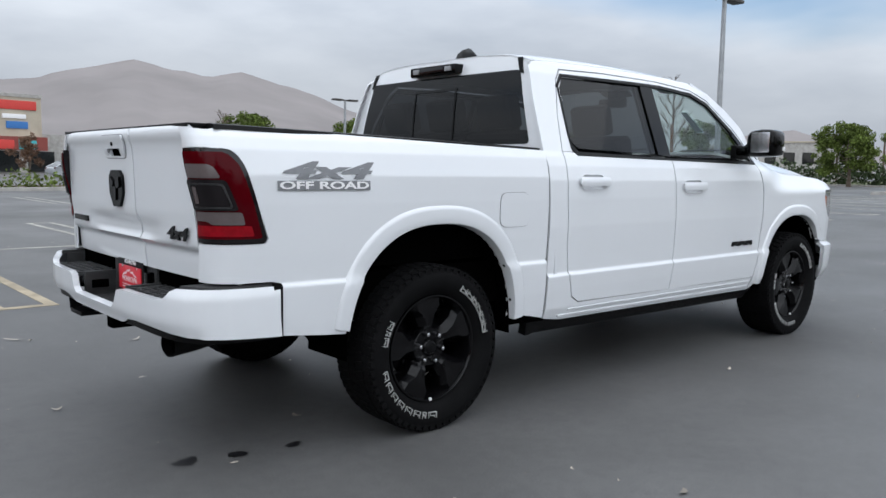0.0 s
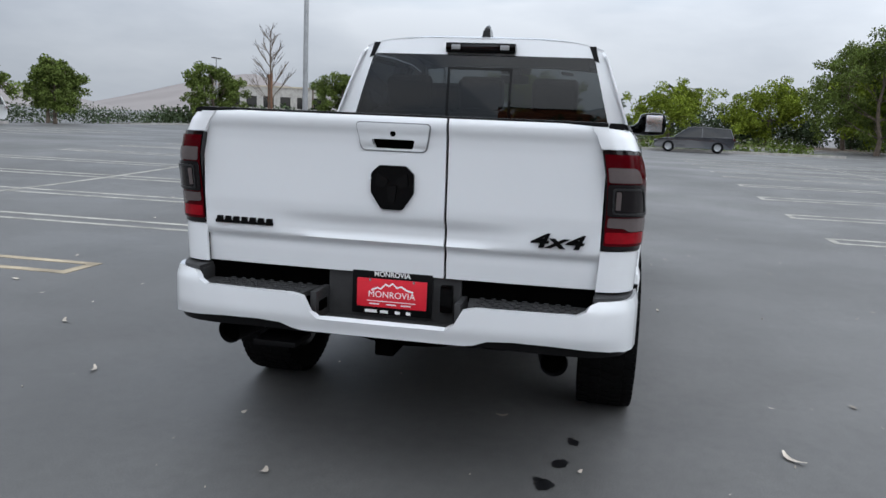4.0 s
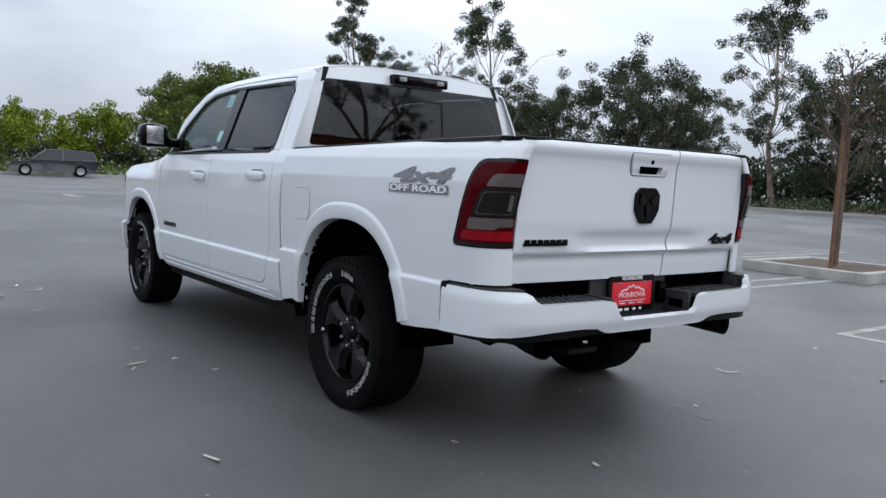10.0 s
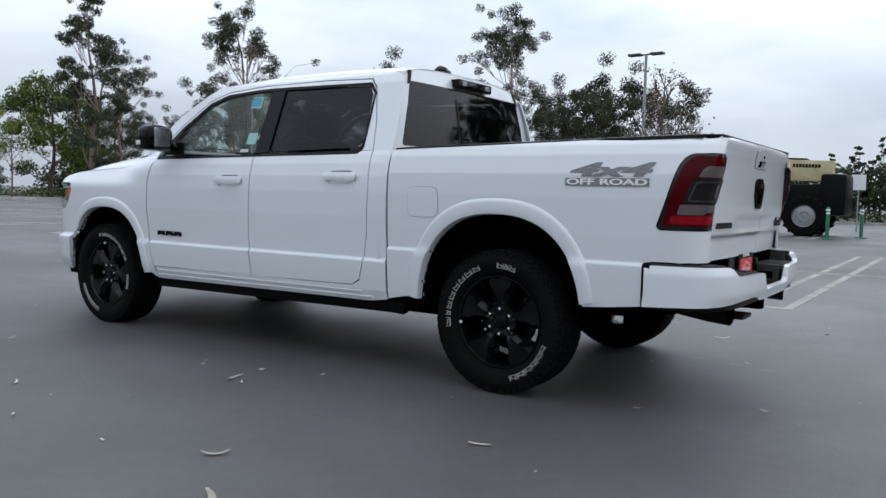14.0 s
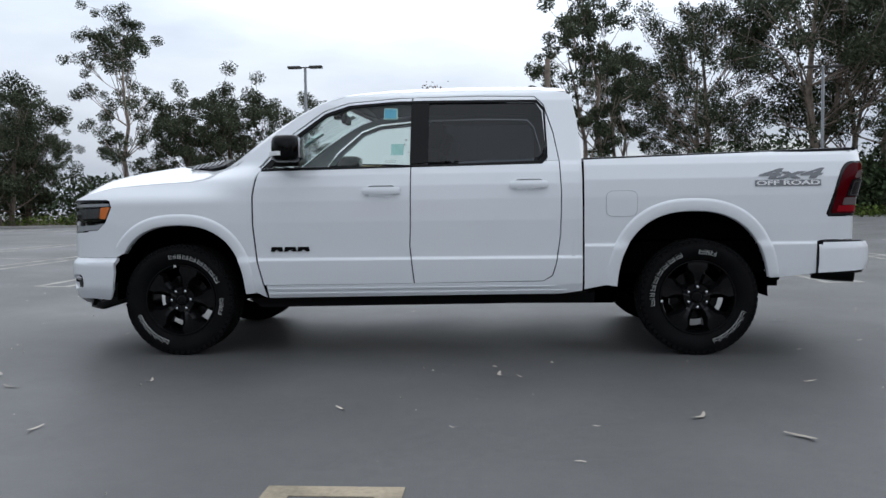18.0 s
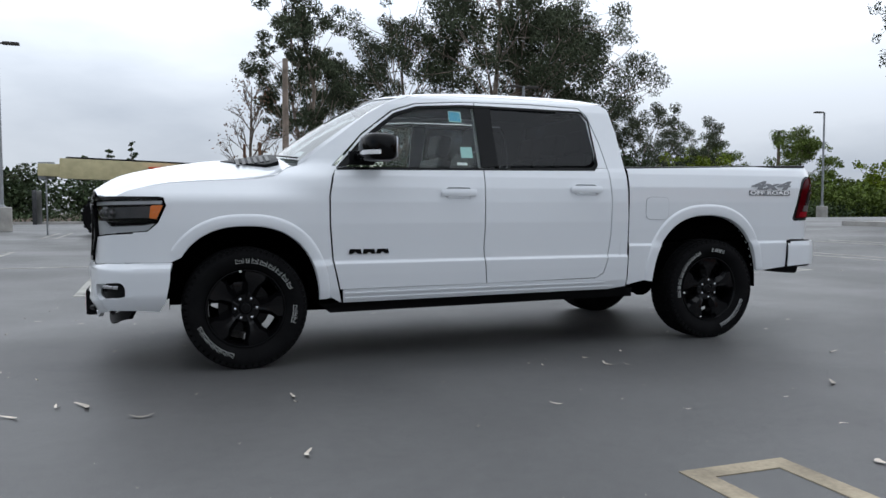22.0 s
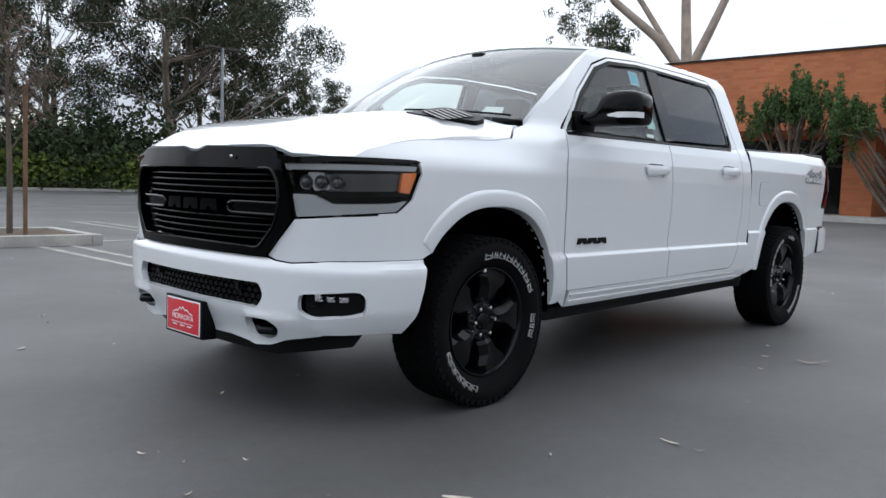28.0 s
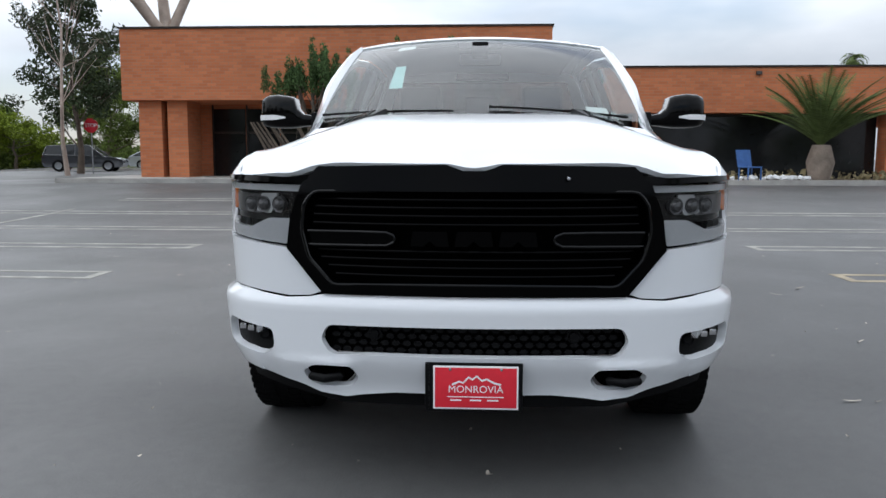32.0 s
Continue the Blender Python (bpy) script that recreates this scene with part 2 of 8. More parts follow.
def lathe(profile, n=48, axis="z", bm=None, close=False):
    """A turned body from rows of (radius, height)."""
    mine = bmesh.new()
    rings = []
    for r, h in profile:
        ring = []
        for k in range(n):
            a = 2 * math.pi * k / n
            p = (r * math.cos(a), r * math.sin(a), h)
            ring.append(mine.verts.new(p if axis == "z" else (p[0], p[2], p[1]) if axis == "y" else (p[2], p[0], p[1])))
        rings.append(ring)
    for a, b in zip(rings, rings[1:]):
        for k in range(n):
            mine.faces.new((a[k], a[(k + 1) % n], b[(k + 1) % n], b[k]))
    if close:
        mine.faces.new(rings[0])
        mine.faces.new(rings[-1])
    bmesh.ops.recalc_face_normals(mine, faces=mine.faces)
    return join(bm, mine)


def tube(points, radii, n=8, bm=None, caps=True):
    """A tapered round bar along points."""
    mine = bmesh.new()
    pts = [Vector(p) for p in points]
    if not isinstance(radii, (list, tuple)):
        radii = [radii] * len(pts)
    rings, up = [], None
    for i, p in enumerate(pts):
        d = (pts[min(i + 1, len(pts) - 1)] - pts[max(i - 1, 0)]).normalized()
        if up is None:
            up = Vector((0, 0, 1)) if abs(d.z) < 0.9 else Vector((1, 0, 0))
        side = d.cross(up).normalized()
        up = side.cross(d).normalized()
        rings.append([mine.verts.new(p + radii[i] * (math.cos(2 * math.pi * k / n) * side + math.sin(2 * math.pi * k / n) * up)) for k in range(n)])
    for a, b in zip(rings, rings[1:]):
        for k in range(n):
            mine.faces.new((a[k], a[(k + 1) % n], b[(k + 1) % n], b[k]))
    if caps:
        mine.faces.new(rings[0])
        mine.faces.new(rings[-1])
    bmesh.ops.recalc_face_normals(mine, faces=mine.faces)
    return join(bm, mine)


def rounded(poly, r, n=4):
    """A 2D outline with its corners rounded; r may be one radius or one for each corner."""
    out = []
    for i, p in enumerate(poly):
        p, a, b = Vector(p), Vector(poly[i - 1]), Vector(poly[(i + 1) % len(poly)])
        ri = r[i] if isinstance(r, (list, tuple)) else r
        if ri <= 0:
            out.append(tuple(p))
            continue
        da, db = (a - p), (b - p)
        cut = min(ri, da.length * 0.45, db.length * 0.45)
        pa, pb = p + da.normalized() * cut, p + db.normalized() * cut
        for k in range(n + 1):
            t = k / n
            out.append(tuple(pa * (1 - t) ** 2 + p * 2 * t * (1 - t) + pb * t * t))
    return out


def inside(poly, x, y):
    hit = False
    for (x0, y0), (x1, y1) in zip(poly, poly[1:] + poly[:1]):
        if (y0 > y) != (y1 > y) and x < (x1 - x0) * (y - y0) / (y1 - y0) + x0:
            hit = not hit
    return hit


MID = Vector((1.8, 0.0, 0.85))


def sheet(outline, fmap, step=(0.08, 0.08), thick=0.012, holes=(), out=None):
    """A bent panel: a flat outline (u, v), cut into a grid, laid onto the surface fmap(u, v), with turned-in edges."""
    bm = bmesh.new()
    bm.faces.new([bm.verts.new((u, v, 0)) for u, v in outline])
    for axis in (0, 1):
        lo, hi = min(p[axis] for p in outline), max(p[axis] for p in outline)
        k = math.floor(lo / step[axis]) + 1
        while k * step[axis] < hi - 1e-4:
            co, no = [0, 0, 0], [0, 0, 0]
            co[axis], no[axis] = k * step[axis], 1
            bmesh.ops.bisect_plane(bm, geom=bm.verts[:] + bm.edges[:] + bm.faces[:], plane_co=co, plane_no=no, dist=1e-6)
            k += 1
    for hole in holes:
        x0, x1 = min(p[0] for p in hole) - 0.02, max(p[0] for p in hole) + 0.02
        y0, y1 = min(p[1] for p in hole) - 0.02, max(p[1] for p in hole) + 0.02
        for (ax, ay), (bx, by) in zip(hole, hole[1:] + hole[:1]):
            near = [f for f in bm.faces if max(v.co.x for v in f.verts) > x0 and min(v.co.x for v in f.verts) < x1
                    and max(v.co.y for v in f.verts) > y0 and min(v.co.y for v in f.verts) < y1]
            geom = list({v for f in near for v in f.verts} | {e for f in near for e in f.edges}) + near
            bmesh.ops.bisect_plane(bm, geom=geom, plane_co=(ax, ay, 0), plane_no=(ay - by, bx - ax, 0), dist=1e-6)
        gone = []
        for f in bm.faces:
            c = f.calc_center_median()
            if x0 < c.x < x1 and y0 < c.y < y1 and inside(hole, c.x, c.y):
                gone.append(f)
        bmesh.ops.delete(bm, geom=gone, context="FACES")
    for v in bm.verts:
        v.co = Vector(fmap(v.co.x, v.co.y))
    bm.normal_update()
    total = sum((f.normal.dot(out(f.calc_center_median()) if out else f.calc_center_median() - MID) * f.calc_area() for f in bm.faces), 0.0)
    if total < 0:
        bmesh.ops.reverse_faces(bm, faces=bm.faces)
        bm.normal_update()
    if thick:
        rim = [e for e in bm.edges if e.is_boundary]
        normals = {v: v.normal.copy() for e in rim for v in e.verts}
        made = bmesh.ops.extrude_edge_only(bm, edges=rim)["geom"]
        fresh = [v for v in made if isinstance(v, bmesh.types.BMVert)]
        for v in fresh:
            near = min((e.other_vert(v) for e in v.link_edges if e.other_vert(v) in normals), key=lambda o: (o.co - v.co).length)
            v.co = v.co - normals[near] * thick
    return bm


def text_mesh(words, size, depth=0.002, shear=0.0, spacing=1.0, bold=0.0):
    """Built-in font letters as a bmesh, centred, in the xy plane."""
    cu = bpy.data.curves.new("letters", "FONT")
    cu.offset = bold
    cu.body, cu.size, cu.extrude, cu.align_x, cu.align_y, cu.shear, cu.space_character = words, size, depth, "CENTER", "CENTER", shear, spacing
    ob = bpy.data.objects.new("letters", cu)
    me = bpy.data.meshes.new_from_object(ob)
    bm = bmesh.new()
    bm.from_mesh(me)
    bpy.data.objects.remove(ob)
    bpy.data.curves.remove(cu)
    bpy.data.meshes.remove(me)
    return bm


# ---- the pickup ----
WHEELBASE = 3.672
ZT = [0.36, 0.42, 0.50, 0.60, 0.682, 0.696, 0.80, 0.95, 1.10, 1.20, 1.28, 1.33, 1.36, 1.80, 1.86, 1.92]
YT = [0.925, 0.958, 0.986, 0.998, 1.005, 0.990, 0.996, 1.005, 1.003, 0.995, 0.978, 0.958, 0.940, 0.775, 0.738, 0.66]
ZB = [0.36, 0.50, 0.60, 0.763, 0.776, 0.90, 1.10, 1.22, 1.32, 1.37, 1.41, 1.44]
YB = [0.955, 0.982, 0.993, 1.004, 0.990, 0.998, 1.003, 0.998, 0.975, 0.950, 0.915, 0.86]
ARCHES = ((0.035, 0.52, 0.60), (WHEELBASE - 0.005, 0.485, 0.545))


def ease(a, b, v):
    t = min(1.0, max(0.0, (v - a) / (b - a)))
    return t * t * (3 - 2 * t)


def half_width(x, z):
    """How far the body's side stands from the middle."""
    zs = (z - 0.003, z - 0.0015, z, z + 0.0015, z + 0.003)
    door = sum(np.interp(v, ZT, YT) for v in zs) / 5
    bed = sum(np.interp(v, ZB, YB) for v in zs) / 5
    y = bed if x < 0.785 else door
    y *= np.interp(x, [-1.0, -0.5, 0.2, 0.8, 3.2, 4.0], [0.942, 0.968, 0.985, 0.995, 1.0, 0.998])
    if x > 2.9:
        y -= 0.25 * (x - 2.9) * ease(1.24, 1.40, z) * ease(2.9, 3.2, x)
        y -= 0.10 * ease(1.07, 1.27, z) * ease(3.15, 3.6, x) - 0.02 * ease(1.07, 1.15, z) * ease(3.15, 3.6, x)
    return float(y)


TAIL = np.array([(-0.90, 1.0), (-0.98, 0.994), (-1.03, 0.972), (-1.065, 0.935), (-1.083, 0.89), (-1.087, 0.84), (-1.088, 0.60)])
TAIL_S = np.r_[0, np.cumsum(np.hypot(*np.diff(TAIL, axis=0).T))]
NOSE = np.array([(4.0, 1.0), (4.12, 0.998), (4.22, 0.99), (4.31, 0.972), (4.385, 0.945), (4.445, 0.907), (4.495, 0.86), (4.535, 0.80), (4.568, 0.72), (4.595, 0.61), (4.62, 0.45), (4.638, 0.28), (4.648, 0.12), (4.65, 0.0)])
NOSE_S = np.r_[0, np.cumsum(np.hypot(*np.diff(NOSE, axis=0).T))]


def side(s=1.0, off=0.0):
    """The body's side; u runs along the truck and round its corners. s: 1 left, -1 right. off: how far it stands proud."""
    def f(u, z):
        if u < -0.9:
            d = -0.9 - u
            x, k = float(np.interp(d, TAIL_S, TAIL[:, 0])), float(np.interp(d, TAIL_S, TAIL[:, 1]))
            dx, dk = float(np.interp(d + 0.01, TAIL_S, TAIL[:, 0])) - x, float(np.interp(d + 0.01, TAIL_S, TAIL[:, 1])) - k
            w = half_width(-0.9, z)
            n = Vector((dk, -dx)).normalized() if abs(dx) + abs(dk) > 1e-9 else Vector((-1, 0))
            x -= 0.05 * ease(1.0, 1.3, z) * ease(0.0, 0.2, d)
            return (x + off * n.x, s * (k * w + off * n.y), z)
        if u > 4.0:
            d = u - 4.0
            x, k = float(np.interp(d, NOSE_S, NOSE[:, 0])), float(np.interp(d, NOSE_S, NOSE[:, 1]))
            d2 = d + 0.01
            dx, dk = float(np.interp(d2, NOSE_S, NOSE[:, 0])) - x, float(np.interp(d2, NOSE_S, NOSE[:, 1])) - k
            n = Vector((-dk, dx)).normalized() if abs(dx) + abs(dk) > 1e-9 else Vector((1, 0))
            return (x + off * n.x, s * (k * half_width(4.0, z) + off * n.y), z)
        return (u, s * (half_width(u, z) + off), z)
    return f


NOSE_L = float(NOSE_S[-1])


def arc_y(y):
    """How far round the nose from its middle a distance from the middle lies."""
    return math.copysign(NOSE_L - float(np.interp(-abs(y), -NOSE[:, 1], NOSE_S)), y)


def arc_u(u):
    return NOSE_L - (u - 4.0)


def front_arc(off=0.0):
    """The nose, by distance round it and height."""
    def f(t, z):
        return side(1.0 if t >= 0 else -1.0, off)(4.0 + NOSE_L - min(abs(t), NOSE_L + 0.3), z)
    return f


def nose_u(y):
    """Where along the nose a distance from the middle lies."""
    return 4.0 + float(np.interp(-abs(y), -NOSE[:, 1], NOSE_S))


def front(off=0.0, lean=0.0):
    """The nose, by (y, z)."""
    def f(y, z):
        p = side(1.0 if y >= 0 else -1.0, off)(nose_u(min(abs(y), 0.999)), z)
        return (p[0] - lean * (z - 0.7), y, z)
    return f


BUMP = np.array([(-1.255, 0.0), (-1.254, 0.25), (-1.248, 0.48), (-1.236, 0.66), (-1.215, 0.78), (-1.18, 0.86), (-1.13, 0.912), (-1.06, 0.943), (-0.96, 0.958), (-0.80, 0.965), (-0.70, 0.968)])
BUMP_S = np.r_[0, np.cumsum(np.hypot(*np.diff(BUMP, axis=0).T))]


def bump_s(y):
    return math.copysign(float(np.interp(abs(y), BUMP[:, 1], BUMP_S)), y)


def bump_at(s, z):
    return (float(np.interp(abs(s), BUMP_S, BUMP[:, 0])), math.copysign(float(np.interp(abs(s), BUMP_S, BUMP[:, 1])), s), z)


pickup = thing("pickup_truck", Matrix(), "white crew-cab pickup truck with black trim and wheels, parked on asphalt", "truck")


def both(name, outline, mat, step=(0.08, 0.02), off=0.0, thick=0.012, parent=None, label="", holes=()):
    return [part(name, sheet(outline, side(s, off), step, thick, holes), mat, parent or pickup, label) for s in (1, -1)]


def arch_edge(which, rho=1.0, z0=0.45, z1=None, n=26):
    """The wheel opening, from its rear foot over the top to its front foot, as (x, z)."""
    xc, a, b = ARCHES[which]
    out = []
    for k in range(n + 1):
        t = math.pi * (1 - k / n)
        c, s = math.cos(t), math.sin(t)
        out.append((xc + math.copysign(abs(c) ** (2 / 2.4), c) * a * rho, 0.40 + abs(s) ** (2 / 2.4) * b * rho))
    return out


# body shell behind the gaps and underneath, its shade put into the near-zero black
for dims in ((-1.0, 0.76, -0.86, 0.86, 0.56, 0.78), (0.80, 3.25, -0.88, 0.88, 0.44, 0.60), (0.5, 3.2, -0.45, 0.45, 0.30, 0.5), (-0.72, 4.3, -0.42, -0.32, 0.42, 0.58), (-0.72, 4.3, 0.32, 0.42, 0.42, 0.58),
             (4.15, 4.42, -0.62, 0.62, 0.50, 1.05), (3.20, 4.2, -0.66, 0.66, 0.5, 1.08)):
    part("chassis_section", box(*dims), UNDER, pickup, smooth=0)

# wheel wells: black liners, with the shade inside the arch put into their colour
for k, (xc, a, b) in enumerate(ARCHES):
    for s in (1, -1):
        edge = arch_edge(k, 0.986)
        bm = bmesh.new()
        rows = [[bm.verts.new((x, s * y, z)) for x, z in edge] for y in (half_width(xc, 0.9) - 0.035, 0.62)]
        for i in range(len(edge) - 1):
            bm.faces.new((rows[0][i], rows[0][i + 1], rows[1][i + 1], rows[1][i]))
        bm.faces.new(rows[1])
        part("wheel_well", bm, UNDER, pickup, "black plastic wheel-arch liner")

# the joint between the cab and the bed: black strips paint the shade on the bed's front edge and in the depth, the
# cab's rear edge is white
for s in (1, -1):
    for name, x, mat, label in (("bed_front_seal", 0.7720, UNDER, "front edge of the bed with its shade painted black"), ("cab_corner", 0.7895, WHITE, "white rear corner of the cab")):
        bm = bmesh.new()
        zs = [0.50 + 0.05 * k for k in range(18)]
        rows = [[bm.verts.new((xx, s * (half_width(0.78 if mat is UNDER else 0.79, z) - d), z)) for xx, d in ((x, 0.004), (x, 0.11), (x + 0.004, 0.11), (x + 0.004, 0.004))] for z in zs]
        for a, b in zip(rows, rows[1:]):
            for k in range(4):
                bm.faces.new((a[k], a[(k + 1) % 4], b[(k + 1) % 4], b[k]))
        bmesh.ops.recalc_face_normals(bm, faces=bm.faces)
        part(name, bm, mat, pickup, label)
    part("body_joint", box(0.772, 0.788, s * 0.86 - 0.006, s * 0.86 + 0.006, 0.50, 1.345), UNDER, pickup, "dark depth of the joint", smooth=0)

# side panels
DOOR_TOP = 1.338
fdoor = [(3.045, 0.505), (3.09, 0.70), (3.11, 0.94), (3.11, 1.14), (3.085, 1.27), (3.065, DOOR_TOP), (1.985, DOOR_TOP + 0.004), (1.99, 0.93), (1.997, 0.77), (1.97, 0.512)]
rdoor = [(1.962, 0.512), (1.989, 0.77), (1.982, 0.93), (1.977, DOOR_TOP + 0.004), (0.945, DOOR_TOP + 0.02), (0.935, 1.12), (0.943, 0.84), (0.972, 0.65), (1.0, 0.56), (1.06, 0.524)]
cab_outer = [(3.31, 1.345), (3.16, 1.455), (2.99, 1.585), (2.83, 1.706), (2.66, 1.804), (2.46, 1.866), (2.2, 1.884), (1.6, 1.890), (1.1, 1.88), (0.90, 1.868), (0.845, 1.83), (0.81, 1.64), (0.79, 1.36), (0.788, 0.92), (0.788, 0.65), (0.789, 0.45)]
cab_inner = [(0.93, 0.43), (1.6, 0.425), (3.02, 0.41), (3.028, 0.50), (1.06, 0.518), (0.994, 0.554), (0.965, 0.648), (0.936, 0.84), (0.928, 1.12), (0.938, 1.35), (0.975, 1.56), (1.04, 1.77), (1.10, 1.835), (1.5, 1.848), (2.1, 1.842), (2.45, 1.815), (2.63, 1.755), (2.87, 1.575), (3.075, 1.36), (3.09, 1.345)]
fr_frame = [(3.065, 1.342), (2.862, 1.567), (2.622, 1.747), (2.445, 1.807), (2.1, 1.834), (1.985, 1.838), (1.985, 1.80), (2.10, 1.797), (2.43, 1.772), (2.60, 1.716), (2.83, 1.535), (2.985, 1.372), (2.99, 1.342)]
rr_frame = [(1.977, 1.838), (1.5, 1.84), (1.105, 1.827), (1.048, 1.765), (0.983, 1.56), (0.946, 1.36), (1.03, 1.36), (1.035, 1.45), (1.055, 1.72), (1.10, 1.786), (1.977, 1.80)]
fr_window = [(2.985, 1.352), (2.83, 1.53), (2.60, 1.711), (2.43, 1.767), (2.1, 1.792), (1.99, 1.795), (1.99, 1.355)]
rr_window = rounded([(1.86, 1.795), (1.095, 1.785), (1.04, 1.72), (1.035, 1.45), (1.085, 1.38), (1.86, 1.365)], [0.01, 0.05, 0.05, 0.05, 0.05, 0.01])
fender = ([(3.06, 1.345), (3.098, 1.27), (3.122, 1.14), (3.122, 0.94), (3.102, 0.70), (3.035, 0.41)] +
          [(x, z) for x, z in arch_edge(1) if z > 0.42 and not (x > WHEELBASE and z < 0.715)] +
          [(4.135, 0.715), (4.36, 0.715), (4.36, 0.905), (4.27, 0.91), (4.205, 0.965), (4.155, 1.075), (4.17, 1.122), (4.30, 1.132), (4.47, 1.132), (4.40, 1.165), (4.30, 1.19),
           (4.15, 1.215), (3.89, 1.235), (3.58, 1.25), (3.46, 1.27), (3.38, 1.325), (3.315, 1.345)])
bedside = ([(0.775, 0.46), (0.775, 0.92), (0.775, 1.36), (0.2, 1.375), (-0.95, 1.41), (-1.0, 1.405), (-1.04, 1.395), (-1.181, 1.405), (-1.181, 1.325), (-1.06, 1.325), (-0.985, 1.315), (-0.965, 1.28),
            (-0.86, 0.965), (-0.875, 0.945), (-1.181, 0.945), (-1.181, 0.790), (-0.98, 0.790), (-0.93, 0.789), (-0.845, 0.788), (-0.815, 0.782), (-0.803, 0.760), (-0.803, 0.560), (-0.62, 0.540), (-0.49, 0.530)] +
           [(x, z) for x, z in arch_edge(0) if z > (0.47 if x > 0 else 0.54)])
HANDLES = ((2.055, 2.325, 1.168), (1.025, 1.29, 1.198))
cup_edge = lambda x0, x1, z: rounded([(x0 + 0.035, z - 0.046), (x1 - 0.035, z - 0.046), (x1 - 0.035, z + 0.036), (x0 + 0.035, z + 0.036)], 0.034, 5)
both("front_door", fdoor, WHITE, step=(0.08, 0.007), holes=[cup_edge(*HANDLES[0])])
both("rear_door", rdoor, WHITE, step=(0.08, 0.007), holes=[cup_edge(*HANDLES[1])])
both("cab_side", cab_outer + cab_inner, WHITE, step=(0.08, 0.007))
both("front_window_frame", fr_frame, WHITE, thick=0.02)
both("rear_window_frame", rr_frame, WHITE, thick=0.02)
both("front_fender", fender, WHITE, step=(0.025, 0.02))
both("bed_side", bedside, WHITE, step=(0.03, 0.007))
both("side_window", fr_window, CLEAR, off=-0.012, thick=0.004, label="clear front side glass")
both("side_window", rr_window, TINT, off=-0.010, thick=0.004, label="dark tinted rear side glass")
both("window_pillar", [(1.99, 1.352), (1.99, 1.798), (1.86, 1.797), (1.86, 1.362)], GLOSS, off=0.001, label="gloss black pillar trim")
both("window_seal", [(3.06, 1.332), (2.985, 1.34), (1.99, 1.342), (1.08, 1.362), (1.04, 1.40), (1.035, 1.45), (1.022, 1.45), (1.022, 1.38), (1.06, 1.34), (3.06, 1.318)], TRIM, off=0.003, label="black belt moulding")
both("window_seal", [(3.06, 1.335), (2.85, 1.556), (2.615, 1.735), (2.44, 1.792), (2.1, 1.816), (1.87, 1.817), (1.09, 1.806), (1.035, 1.74), (1.022, 1.45), (1.035, 1.45), (1.048, 1.73), (1.10, 1.788), (1.87, 1.798), (2.1, 1.796), (2.43, 1.771), (2.60, 1.714), (2.83, 1.533), (2.985, 1.352)], TRIM, off=0.004, label="black window moulding")
both("quarter_trim", [(3.05, 1.345), (2.99, 1.345), (2.83, 1.515), (2.84, 1.545)], GLOSS, off=0.006)
both("running_board", [(3.18, 0.40), (0.70, 0.43), (0.70, 0.36), (3.10, 0.335)], TRIM, off=-0.035, thick=0.05, label="black plastic running board")
both("fuel_door", rounded([(0.625, 1.14), (0.415, 1.14), (0.415, 0.965), (0.625, 0.965)], 0.05), WHITE, off=0.004)
both("fuel_door_gap", rounded([(0.627, 1.142), (0.413, 1.142), (0.413, 0.963), (0.627, 0.963)], 0.051), DECAL, off=0.002, thick=0.002)

def flare(which, s, stop):
    """The raised lip round a wheel opening."""
    bm, rows = bmesh.new(), []
    xc, a, b = ARCHES[which]
    prof = ((0.985, -0.05), (0.990, 0.003), (0.995, 0.009), (1.005, 0.011), (1.05, 0.012), (1.10, 0.011), (1.118, 0.0095), (1.137, 0.001), (1.144, -0.005))
    for k in range(73):
        t = math.pi * (1 - k / 72)
        c, sn = math.cos(t), math.sin(t)
        row = []
        for rho, off in prof:
            x, z = xc + math.copysign(abs(c) ** (2 / 2.4), c) * a * rho, 0.40 + abs(sn) ** (2 / 2.4) * b * rho
            row.append((x, z, off))
        if row[0][1] < stop(row[0][0]):
            continue
        fade = 1.0 if which == 0 or row[0][0] < xc else 0.15 + 0.85 * ease(0.70, 0.88, row[0][1])
        row = [(x, z, off * fade if off > 0 else off) for x, z, off in row]
        rows.append([bm.verts.new((lambda q: (q[0], q[1], z))(side(s, off)(x, z))) for x, z, off in row])
    for p, q in zip(rows, rows[1:]):
        for i in range(len(prof) - 1):
            f = (p[i], q[i], q[i + 1], p[i + 1])
            bm.faces.new(f if s < 0 else tuple(reversed(f)))
    return bm


for s in (1, -1):
    part("wheel_flare", flare(0, s, lambda x: 0.47 if x > 0 else 0.53), WHITE, pickup, smooth=40)
    part("wheel_flare", flare(1, s, lambda x: 0.43 if x < WHEELBASE else 0.72), WHITE, pickup, smooth=40)
    for which, (xc, a, b) in enumerate(ARCHES):
        for deg in (14, 34, 146, 166):
            if which and deg < 30:
                continue
            c, sn = math.cos(radians(deg)), math.sin(radians(deg))
            x, z = xc + math.copysign(abs(c) ** (2 / 2.4), c) * a * 0.985, 0.40 + abs(sn) ** (2 / 2.4) * b * 0.985
            part("liner_clip", moved(lathe([(0.0, 0.004), (0.006, 0.003), (0.009, 0.0), (0.0, -0.004)], 8), Matrix.Translation((x, s * (half_width(x, z) - 0.022), z)) @ pose(0, 0, 0, 0, -90 - deg, 0)), UNDER, pickup)
both("rocker_moulding", [(3.01, 0.466), (1.4, 0.476), (0.98, 0.478), (0.98, 0.488), (1.4, 0.487), (3.015, 0.478)], WHITE, off=0.007, thick=0.01)
